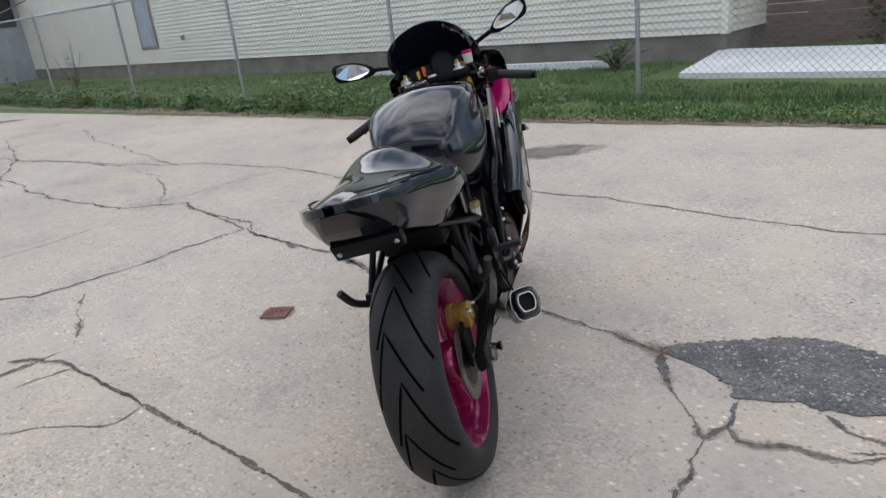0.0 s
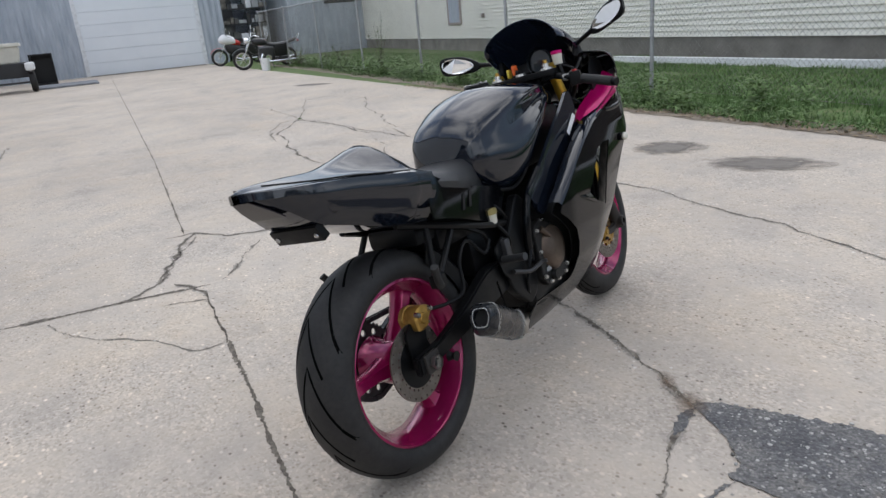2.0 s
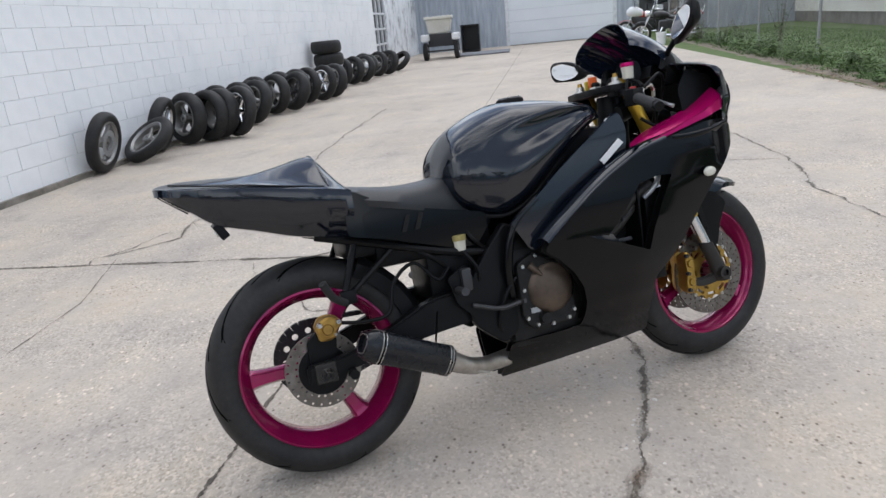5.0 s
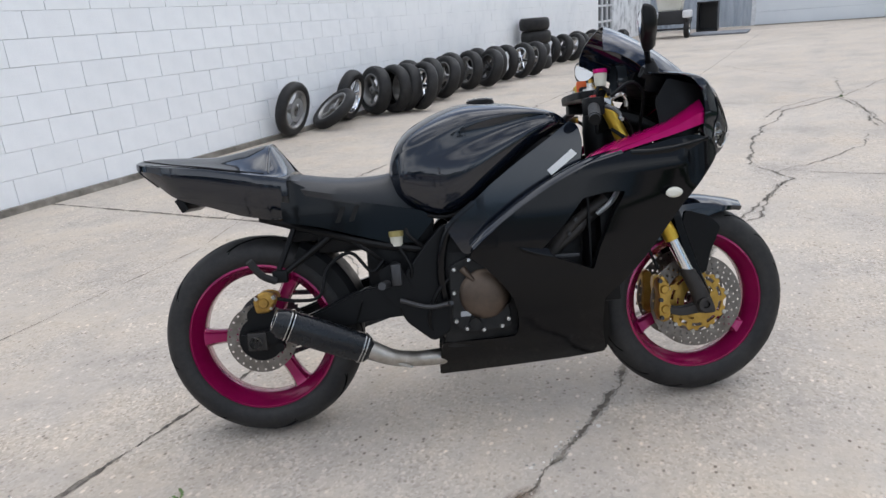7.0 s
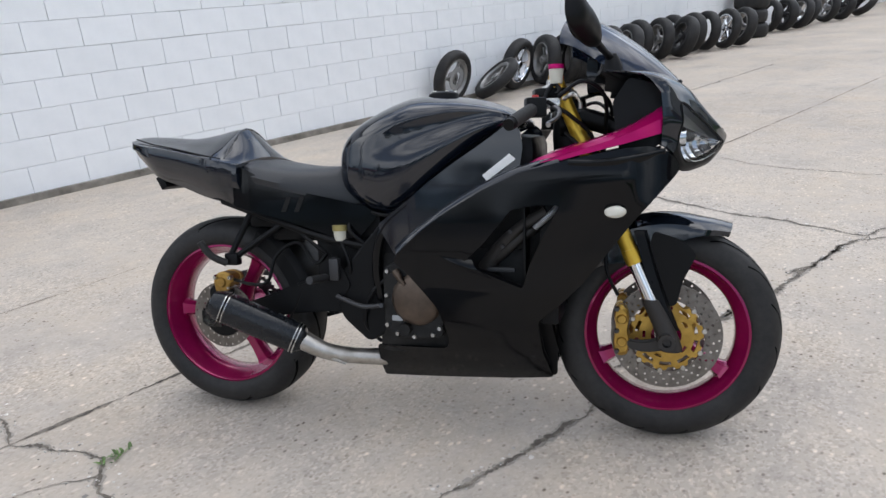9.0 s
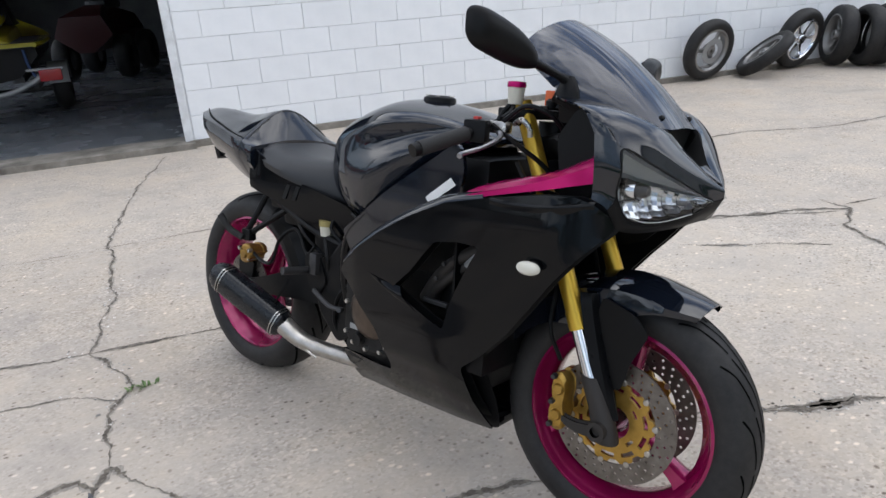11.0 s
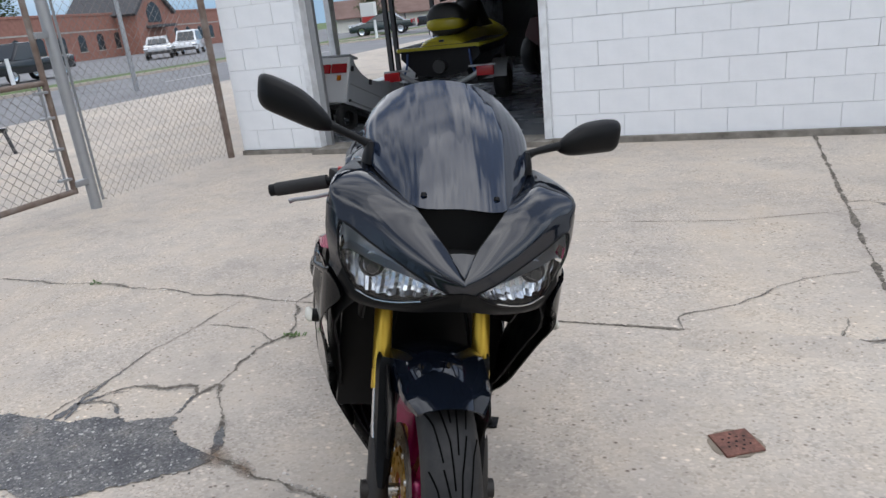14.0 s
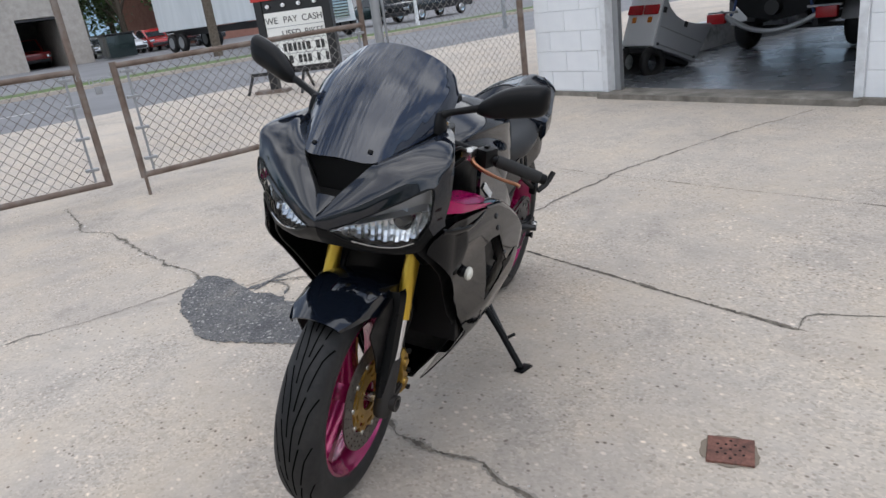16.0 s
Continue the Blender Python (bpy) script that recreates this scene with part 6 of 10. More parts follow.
# poles and wheelie bin across the street
for x, y, h, r, mat, lab in [(22.4, -5.5, 8.5, 0.19, BARK, "tall wooden utility pole beside the street"), (20.4, -14.2, 1.2, 0.09, WHITEPAINT, "short white bollard across the street"), (13.7, -33.9, 1.1, 0.09, WHITEPAINT, "short white bollard beside the side street"), (9.4, -35.0, 1.1, 0.09, WHITEPAINT, "short white bollard beside the side street"), (10.2, -9.6, 3.2, 0.07, GALV, "grey steel pole at the street edge"), (44, -24.5, 8, 0.12, WHITEPAINT, "white flagpole before the brick building"), (52, 8, 9, 0.1, GALV, "grey lamp pole in the far lot")]:
    ob = mesh_object("pole", rod(bmesh.new(), (0, 0, 0), (0, 0, h), r, r * 0.8, 12), mat, True)
    ob.matrix_world = at_site(x, y)
    tagged(ob, lab, "pole")
bn = thing("waste_container", at_site(41, -7.0), "dark green waste container in the far lot", "container")
part("body", boxed(-0.9, 0.9, -0.8, 0.8, 0.1, 1.4, bevel=0.05), P_GREEN, bn)
part("lid", boxed(-1.0, 1.0, -0.9, 0.9, 1.4, 1.5, bevel=0.04), BLACKPAINT, bn)

# ---- roadside letter sign ----
sg = thing("letter_sign", at_site(5.2, 0.03, 0, 217.7) @ pose(-0.11, 0, 0), "portable black roadside letter sign with changeable words", "sign")


def words(text, size, x, z, mat, parent, y=-0.052, name="lettering"):
    cu = bpy.data.curves.new(name, "FONT")
    cu.body, cu.size, cu.align_x, cu.extrude = text, size, "CENTER", 0.002
    tmp = bpy.data.objects.new("tmp", cu)
    scene.collection.objects.link(tmp)
    me = bpy.data.meshes.new_from_object(tmp.evaluated_get(bpy.context.evaluated_depsgraph_get()))
    bpy.data.objects.remove(tmp)
    me.materials.clear()
    me.materials.append(mat)
    ob = new(name, me)
    ob.parent = parent
    ob.matrix_basis = pose(x, y, z, 90, 0, 0)
    return ob


part("cabinet", boxed(-0.54, 0.54, -0.04, 0.08, 0.36, 1.5, bevel=0.015), BLACKPAINT, sg, smooth=False)
for s in (-1, 1):
    part("post", boxed(s * 0.6 - 0.07, s * 0.6 + 0.07, -0.06, 0.1, 0.02, 1.62, bevel=0.015), BLACKPAINT, sg, smooth=False)
    part("end_leg", rod(bmesh.new(), (s * 1.08 + 0.11, 0.0, 0.34), (s * 1.18 + 0.11, -0.12, 0.0), 0.026, seg=8), BLACKPAINT, sg)
    part("cross_leg", rod(bmesh.new(), (s * 0.03, -s * 0.04, 0.36), (-s * 0.1, s * 0.5, 0.0), 0.026, seg=8), BLACKPAINT, sg)
part("header", prism(bmesh.new(), [(-0.7, 1.5), (0.62, 1.5), (0.72, 1.62), (0.7, 1.76), (0.5, 1.8), (0, 1.74), (-0.5, 1.8), (-0.72, 1.7)], -0.07, 0.08, "Y"), REDPAINT, sg, "ragged red header board", smooth=False)
part("header_band", boxed(-0.66, 0.4, -0.078, -0.072, 1.55, 1.68), BLACKPAINT, sg, smooth=False)
part("face", boxed(-0.52, 0.52, -0.048, -0.042, 0.41, 1.3), SIGNWHITE, sg, smooth=False)
for k in range(4):
    part("bulb", lathe(bmesh.new(), [(0, -0.06), (0.03, -0.05), (0.035, -0.02), (0.02, 0.0)], 12, centre=(-0.42 + 0.28 * k, -0.04, 1.4)), WHITEPAINT, sg)
for k in range(3):
    part("letter_track", boxed(-0.52, 0.52, -0.054, -0.049, 0.615 + 0.22 * k, 0.625 + 0.22 * k), GALV, sg, smooth=False)
for txt, x, z in (("WE", -0.4, 1.12), ("PAY", -0.06, 1.12), ("CASH", 0.33, 1.12), ("USED", -0.08, 0.9), ("BIKES", 0.33, 0.9)):
    tagged(words(txt, 0.145, x, z, LETTER, sg), kind="")
for i in (0, 1):
    x = -0.46
    while x < 0.46:
        wd = rg.uniform(0.05, 0.08)
        part("letter_bar", boxed(x, x + wd, -0.053, -0.049, 0.66 - 0.2 * i, 0.79 - 0.2 * i), LETTER, sg, smooth=False)
        x += wd + rg.choice([0.025, 0.025, 0.1])
part("skid", boxed(-0.95, -0.35, -0.12, 0.12, 0.0, 0.06, bevel=0.01), RUST, sg, smooth=False)
part("base_rail", boxed(-1.01, 1.23, -0.03, 0.07, 0.3, 0.36, bevel=0.01), BLACKPAINT, sg, smooth=False)

# ---- low white building with a brown roof, beyond the side street ----
BROWNROOF = material("brown shingle roof", (0.14, 0.085, 0.07), 0.85)
mixed(BROWNROOF, [(0.3, (0.12, 0.07, 0.055)), (0.7, (0.19, 0.12, 0.1))], 0.8, 6)
wbd = thing("white_building", at_site(23.5, -62.9, 0, 21.8), "low white building with a brown roof beyond the side street", "building")
part("wall", boxed(-20, 7, -8, 0, 0, 1.4), SIDING, wbd, smooth=False)
part("roof", prism(bmesh.new(), [(-8.8, 1.3), (0.8, 1.3), (0.8, 1.42), (-4.0, 3.2), (-8.8, 1.42)], -20.8, 7.8, "X"), BROWNROOF, wbd, smooth=False)
for k in range(6):
    part("porch_post", boxed(-18.06 + 4.5 * k, -17.94 + 4.5 * k, 0.5, 0.62, 0, 1.3), DARKMETAL, wbd, smooth=False)
for k in (0, 2, 4):
    part("window", boxed(-15.8 + 4.6 * k, -14.0 + 4.6 * k, -0.02, 0.05, 0.45, 1.0), DARKGLASS, wbd, smooth=False)
vg = mesh_object("verge_side_street", boxed(-12.5, 0, -2.6, 0, -0.05, 0.06, bevel=0.02), LAWN)
vg.matrix_world = at_site(15.8, -31.4, 0, 21.8)
tagged(vg, "strip of mown grass along the side street", "verge", kind="structure")
kb = mesh_object("kerb_side_street", boxed(-12.5, 0, 0.002, 0.16, -0.05, 0.08, bevel=0.02), CONCRETE)
kb.matrix_world = at_site(15.8, -31.4, 0, 21.8)
tagged(kb, "pale concrete kerb along the side street", "kerb", kind="structure")
fs = thing("roadside_sign", at_site(17.8, -42.0, 0, 155), "white box sign over a red base beyond the side street", "sign")
part("cabinet", boxed(-0.75, 0.75, -0.15, 0.15, 1.35, 2.3, bevel=0.03), SIGNWHITE, fs, smooth=False)
part("base", boxed(-0.7, 0.7, -0.13, 0.13, 0.95, 1.345, bevel=0.02), REDPAINT, fs, "red lower panel", smooth=False)
for x in (-0.45, 0.45):
    part("post", rod(bmesh.new(), (x, 0, 0), (x, 0, 0.95), 0.06), GALV, fs)
for k in range(2):
    part("letter_bar", boxed(-0.55, 0.45 - 0.2 * k, 0.152, 0.158, 1.85 - 0.28 * k, 1.98 - 0.28 * k), LETTER, fs, smooth=False)
copy_thing(t0, at_site(19.5, -46.5, 0, 40) @ Matrix.Diagonal((0.42, 0.42, 0.34, 1)))

# ---- inside the workshop ----
SKIBLACK = material("black hull", (0.01, 0.0105, 0.012), 0.5, 0.0, Specular_IOR_Level=0.2)
roughened(SKIBLACK, 9, 0.4, 0.6)
FOAMBLACK = material("black deck foam", (0.018, 0.018, 0.019), 0.8)
BLUESTRAP = material("blue webbing", (0.03, 0.06, 0.16), 0.8)
AMBER = material("amber reflector", (0.55, 0.16, 0.01), 0.25)
SEATBLACK = material("black seat vinyl of the jet ski", (0.022, 0.022, 0.023), 0.55)
SKI = at_site(-1.448, -3.747, 0.0, 93.6)
js = thing("jet_ski", SKI, "yellow and black jet ski on a trailer, stern outward", "jet ski")
hull = [[(x, -w, 0.81 + k), (x, -w * 1.02, 0.72 + k), (x, -w * 0.62, 0.5 + k), (x, 0, 0.44 + k), (x, w * 0.62, 0.5 + k), (x, w * 1.02, 0.72 + k), (x, w, 0.81 + k)] for x, w, k in ((1.3, 0.53, 0.0), (0.6, 0.58, 0.0), (-0.4, 0.55, 0.02), (-1.1, 0.36, 0.1), (-1.5, 0.05, 0.24))]
part("hull", loft(bmesh.new(), hull, n=3), SKIBLACK, js)
rim = [[(x, -w, 0.81 + k), (x, -w - 0.02, 0.835 + k), (x, -w, 0.86 + k), (x, w, 0.86 + k), (x, w + 0.02, 0.835 + k), (x, w, 0.81 + k)] for x, w, k in ((1.36, 0.5, 0.0), (1.3, 0.585, 0.0), (0.6, 0.62, 0.0), (-0.4, 0.59, 0.02), (-1.1, 0.4, 0.1), (-1.53, 0.07, 0.24))]
part("deck", loft(bmesh.new(), rim, n=2), YELLOW, js, "yellow deck with a thin bumper edge")
part("bumper_strip", loft(bmesh.new(), [[(x, -w - 0.012, 0.8), (x, -w - 0.012, 0.818), (x, w + 0.012, 0.818), (x, w + 0.012, 0.8)] for x, w in ((1.372, 0.5), (1.312, 0.59), (0.6, 0.628))]), SKIBLACK, js, smooth=False)
for s in (-1, 1):
    part("foot_well", boxed(-0.3, 1.22, min(s * 0.3, s * 0.53), max(s * 0.3, s * 0.53), 0.861, 0.868, bevel=0.003), FOAMBLACK, js, smooth=False)
    part("strap", tube(bmesh.new(), [(1.37, s * 0.42, 0.79), (1.4, s * 0.44, 0.62), (1.45, s * 0.5, 0.47)], 0.014, 6), BLUESTRAP, js, "blue tie-down strap")
part("tunnel", loft(bmesh.new(), [[(x, -w, 0.86), (x, -w * 0.86, z - 0.03), (x, -w * 0.5, z), (x, w * 0.5, z), (x, w * 0.86, z - 0.03), (x, w, 0.86)] for x, w, z in ((1.16, 0.29, 0.91), (1.05, 0.31, 0.95), (0.5, 0.3, 0.98), (-0.4, 0.3, 1.02))], n=3), YELLOW, js, "yellow seat base")
part("latch", boxed(1.12, 1.175, -0.035, 0.035, 0.895, 0.925, bevel=0.006), BLACKPAINT, js)


def oval(x, zc, w, h, p=2.4, n=18):
    """A rounded cross-section standing across the machine."""
    r = []
    for k in range(n):
        a = 2 * math.pi * k / n
        c, d = math.cos(a), math.sin(a)
        r.append((x, math.copysign(abs(c) ** (2 / p), c) * w, zc + math.copysign(abs(d) ** (2 / p), d) * h))
    return r


part("seat", loft(bmesh.new(), [oval(x, z, w, h) for x, z, w, h in ((0.98, 1.15, 0.08, 0.06), (0.96, 1.155, 0.2, 0.16), (0.9, 1.165, 0.255, 0.205), (0.75, 1.17, 0.265, 0.215), (0.4, 1.14, 0.23, 0.17), (0.0, 1.15, 0.2, 0.17), (-0.35, 1.2, 0.2, 0.2))], n=2), SEATBLACK, js)
part("seat_panel", loft(bmesh.new(), [oval(x, 1.115, w, h, 3.0) for x, w, h in ((1.0, 0.1, 0.04), (0.975, 0.2, 0.075), (0.9, 0.262, 0.095), (0.6, 0.262, 0.09))], n=2), YELLOW, js, "yellow vinyl seat back")
part("cowl", loft(bmesh.new(), [[(x, -0.24, 1.0), (x, -0.17, z), (x, 0.17, z), (x, 0.24, 1.0)] for x, z in ((-0.3, 1.3), (-0.55, 1.42), (-0.9, 1.2), (-1.15, 1.05))], n=2), SKIBLACK, js)
part("handlebar", tube(bmesh.new(), [(-0.3, -0.38, 1.42), (-0.45, -0.1, 1.48), (-0.45, 0.1, 1.48), (-0.3, 0.38, 1.42)], 0.018, 8), BLACKPAINT, js)
part("jet_nozzle", rod(bmesh.new(), (1.25, 0, 0.6), (1.4, 0, 0.6), 0.1, 0.085, 18), DARKMETAL, js)
jt = thing("boat_trailer", SKI, "galvanised jet ski trailer with red tail lights", "trailer")
for s in (-1, 1):
    part("frame_rail", boxed(-1.6, 1.3, s * 0.45 - 0.03, s * 0.45 + 0.03, 0.36, 0.44, bevel=0.006), DARKMETAL, jt, smooth=False)
    part("bunk", boxed(-1.0, 1.25, s * 0.3 - 0.05, s * 0.3 + 0.05, 0.44, 0.53), DARKMETAL, jt, smooth=False)
    wh = part("wheel", lathe(bmesh.new(), tyre_profile(0.255, 0.2, 0.13), 28), TYRE, jt, at=pose(0.5, s * 0.66, 0.285))
    part("rim", lathe(bmesh.new(), [(0, -0.04), (0.13, -0.06), (0.13, 0.06), (0, 0.04)], 18), DARKMETAL, wh)
    arch = [(0.5 + 0.3 * math.cos(a), s * 0.66, 0.285 + 0.3 * math.sin(a)) for a in [0.25 + 0.38 * k for k in range(8)]]
    part("mudguard", loft(bmesh.new(), [[(x, y - 0.11, z), (x, y + 0.11, z), (x * 1.01 - 0.005, y + 0.11, z + 0.008), (x * 1.01 - 0.005, y - 0.11, z + 0.008)] for x, y, z in arch]), GALV, jt, smooth=40)
    part("tail_light", boxed(1.42, 1.5, s * 0.63 - 0.11, s * 0.63 + 0.11, 0.455, 0.575, bevel=0.012), LENSRED, jt)
    part("light_bracket", boxed(1.38, 1.43, min(s * 0.4, s * 0.76), max(s * 0.4, s * 0.76), 0.565, 0.59, bevel=0.004), GALV, jt, smooth=False)
part("rear_bar", tube(bmesh.new(), [(1.42, -0.6, 0.58), (1.46, -0.46, 0.5), (1.5, -0.22, 0.39), (1.51, 0, 0.35), (1.5, 0.22, 0.37), (1.46, 0.46, 0.46), (1.42, 0.6, 0.56)], 0.032, 10), GALV, jt)
part("axle", rod(bmesh.new(), (0.5, -0.62, 0.285), (0.5, 0.62, 0.285), 0.03), DARKMETAL, jt)
part("tongue", boxed(-2.3, -1.6, -0.04, 0.04, 0.36, 0.44), GALV, jt, smooth=False)
# small box trailer standing on its nose, X to the rear, origin at its lower rear corner
SILVERPANEL = material("brushed panel", (0.5, 0.52, 0.55), 0.45, 0.3)
roughened(SILVERPANEL, 20, 0.35, 0.5)
ct = thing("motorcycle_cargo_trailer", at_site(-0.73, -1.19, 0.34, 80) @ pose(0, 0, 0, 0, -22, 0), "small silver cargo trailer with red tail lights tipped on its nose", "trailer")
CSIDE = [(0.0, 0.0), (-0.4, 0.012), (-0.72, 0.0), (-0.77, 0.12), (-0.87, 0.46), (-0.86, 0.5), (-0.6, 0.43), (-0.4, 0.405), (-0.25, 0.43), (-0.12, 0.49), (-0.05, 0.56), (0.0, 0.575)]
part("box", prism(bmesh.new(), CSIDE, -0.5, 0.0, "Y", 0.012), SILVERPANEL, ct, smooth=30)
part("rear_panel", boxed(0.0, 0.03, -0.5, -0.002, 0.01, 0.57, bevel=0.012), WHITEPAINT, ct, "white rear panel")
part("lid", boxed(-0.13, 0.035, -0.51, 0.006, 0.572, 0.6, bevel=0.01), SILVERPANEL, ct)
part("side_rail", rod(bmesh.new(), (-0.02, 0.008, 0.05), (-0.7, 0.008, 0.05), 0.008), GALV, ct)
part("side_rail", rod(bmesh.new(), (-0.03, 0.006, 0.25), (-0.76, 0.006, 0.24), 0.005), GALV, ct)
for x, z in ((-0.03, 0.44), (-0.42, 0.375)):
    part("latch", boxed(x - 0.02, x + 0.02, 0.0, 0.022, z - 0.035, z + 0.03, bevel=0.005), DARKMETAL, ct)
for x in (-0.04, -0.68):
    part("bolt", rod(bmesh.new(), (x, 0.0, 0.05), (x, 0.02, 0.05), 0.016, seg=10), BLACKPAINT, ct)
for y in (-0.13, -0.38):
    part("tail_light", boxed(0.028, 0.06, y - 0.11, y + 0.11, 0.37, 0.48, bevel=0.01), LENSRED, ct)
    part("reflector", boxed(0.028, 0.042, y - 0.03, y + 0.03, 0.28, 0.345, bevel=0.005), AMBER, ct, "amber reflector")
part("chassis", boxed(-0.7, -0.02, -0.42, -0.06, -0.06, -0.004, bevel=0.006), BLACKPAINT, ct, smooth=False)
part("nose_foot", boxed(-0.72, -0.66, -0.3, -0.2, -0.1, -0.05, bevel=0.01), BLACKPAINT, ct)
for y in (-0.06, -0.44):
    part("wheel", lathe(bmesh.new(), tyre_profile(0.19, 0.1, 0.1), 24), TYRE, ct, at=pose(-0.1, y, -0.155))
# dim machines further in
DEEPRED = material("dark red gelcoat", (0.045, 0.004, 0.005), 0.4)
qd = thing("quad_bike", at_site(-2.5, -6.9, 0.03, 75) @ Matrix.Diagonal((1.1, 1.1, 1.25, 1)), "dark red and black quad bike deep in the workshop", "quad bike")
for x in (-0.55, 0.55):
    for s in (-1, 1):
        part("wheel", lathe(bmesh.new(), tyre_profile(0.27, 0.24, 0.13), 22), TYRE, qd, at=pose(x, s * 0.42, 0.27))
part("body", loft(bmesh.new(), [[(x, -w, 0.55), (x, -w * 0.7, z), (x, w * 0.7, z), (x, w, 0.55), (x, 0.1, 0.35), (x, -0.1, 0.35)] for x, w, z in ((-0.85, 0.35, 0.75), (-0.3, 0.2, 0.85), (0.2, 0.18, 0.9), (0.85, 0.4, 0.78))], n=2), DEEPRED, qd)
part("seat", boxed(-0.6, 0.15, -0.15, 0.15, 0.84, 0.96, bevel=0.05), BLACKPAINT, qd)
part("handlebar", tube(bmesh.new(), [(0.2, -0.38, 1.1), (0.32, 0, 1.08), (0.2, 0.38, 1.1)], 0.014, 8), BLACKPAINT, qd)
sb = thing("workshop_shelf", at_site(-5.2, -8.6, 0.03, 20), "dark loaded shelf at the back of the workshop", "shelf")
for y in (-1.2, 1.2):
    part("upright", boxed(-0.3, 0.3, y - 0.03, y + 0.03, 0, 2.2), DARKMETAL, sb, smooth=False)
for k in range(4):
    part("shelf", boxed(-0.3, 0.3, -1.2, 1.2, 0.3 + 0.6 * k, 0.33 + 0.6 * k), DARKMETAL, sb, smooth=False)
# ---- the motorcycle: X forward, Y to its left, Z up, origin under the rear axle ----
from mathutils import geometry

BIKE = Matrix.Translation((0.0174, 1.6477, 0.0)) @ pose(0, 0, 0, 0, 0, 78.6) @ pose(0, 0, 0, -11.5, 0, 0)
bike = thing("sport_motorcycle", BIKE, "black sport motorcycle with magenta wheels leaning on its kickstand", "motorcycle")
FAIRING = material("gloss black fairing", (0.0025, 0.0028, 0.0036), 0.08, 0.0, Specular_IOR_Level=0.22)
roughened(FAIRING, 5, 0.05, 0.12)
bumped(FAIRING, 3.5, 0.05, 0.01, 2)
# shinier, bluer black than FAIRING, for tank, tail, nose, mudguard and upper edges
GLOSS = material("shinier bluish black", (0.005, 0.0072, 0.0125), 0.06, 0.0, Specular_IOR_Level=0.66)
roughened(GLOSS, 5, 0.03, 0.09)
bumped(GLOSS, 3.5, 0.05, 0.01, 2)
SATIN = material("satin black plastic", (0.0045, 0.0047, 0.0052), 0.4, 0.0, Specular_IOR_Level=0.16)
roughened(SATIN, 30, 0.32, 0.5)
SEATSKIN = material("black seat vinyl", (0.014, 0.015, 0.017), 0.42)
bumped(SEATSKIN, 220, 0.25, 0.002)
PINK = material("magenta wheel paint", (0.34, 0.004, 0.09), 0.22, 0.45, Coat_Weight=0.5)
mixed(PINK, [(0.3, (0.22, 0.003, 0.056)), (0.7, (0.33, 0.006, 0.09))], 8, 4)
PINKPANEL = material("magenta panel paint", (0.42, 0.002, 0.105), 0.2, 0.35, Specular_IOR_Level=0.25)
mixed(PINKPANEL, [(0.3, (0.36, 0.002, 0.085)), (0.7, (0.46, 0.003, 0.125))], 5, 3)
GOLD = material("gold anodised alloy", (0.55, 0.33, 0.06), 0.36, 0.75)
mixed(GOLD, [(0.3, (0.3, 0.175, 0.035)), (0.7, (0.5, 0.31, 0.07))], 25, 4)
FORKGOLD = material("gold fork tube", (0.62, 0.40, 0.05), 0.3, 0.7)
STEEL = material("brushed steel", (0.5, 0.49, 0.47), 0.28, 1.0)
roughened(STEEL, 40, 0.18, 0.42)
DISC = material("brake disc steel", (0.24, 0.22, 0.2), 0.42, 0.85)
mixed(DISC, [(0.3, (0.12, 0.105, 0.09)), (0.7, (0.22, 0.2, 0.18))], 30, 4)
PIPE = material("dull exhaust steel", (0.45, 0.42, 0.38), 0.34, 0.95)
mixed(PIPE, [(0.3, (0.36, 0.33, 0.29)), (0.7, (0.56, 0.54, 0.51))], 22, 4)
roughened(PIPE, 30, 0.28, 0.5)
ENGINE = material("engine casting", (0.01, 0.01, 0.01), 0.5, 0.1, Specular_IOR_Level=0.25)
mixed(ENGINE, [(0.3, (0.005, 0.005, 0.005)), (0.7, (0.018, 0.0175, 0.017))], 18, 5)
BRONZE = material("bronze clutch cover", (0.10, 0.075, 0.055), 0.45, 0.7)
mixed(BRONZE, [(0.3, (0.07, 0.052, 0.04)), (0.7, (0.14, 0.105, 0.08))], 14, 5)
CASTGREY = material("dark fork casting", (0.03, 0.027, 0.025), 0.55, 0.4)
CARBON = material("dark silencer sleeve", (0.007, 0.0085, 0.011), 0.28, 0.0, Specular_IOR_Level=0.4)
roughened(CARBON, 40, 0.18, 0.35)
MIRROR = material("mirror glass", (0.92, 0.93, 0.94), 0.01, 1.0)
LENSWHITE = material("cream turn signal lens", (0.62, 0.6, 0.52), 0.25)
STICKER = material("white sticker", (0.78, 0.78, 0.76), 0.5)
ORANGE = material("orange key fob", (0.7, 0.12, 0.02), 0.5)
YCAP = material("yellow reservoir cap", (0.55, 0.42, 0.05), 0.5)
OLIVECAP = material("dull gold cap", (0.3, 0.25, 0.09), 0.45, 0.3)
RESERVOIR = material("milky plastic", (0.55, 0.53, 0.45), 0.35)
COPPER = material("copper lever", (0.34, 0.16, 0.09), 0.32, 0.85)
CASTALLOY = material("dull cast alloy", (0.3, 0.3, 0.31), 0.35, 0.9)
GRIP = material("rubber grip", (0.014, 0.014, 0.014), 0.75)
bumped(GRIP, 300, 0.4, 0.003)
# darkness of openings, slots and seams is put into this near-black
VOID = material("near-black of openings", (0.003, 0.003, 0.003), 0.9)
TREADGROOVE = material("tread groove", (0.002, 0.002, 0.002), 0.98, 0.0, Specular_IOR_Level=0.05)


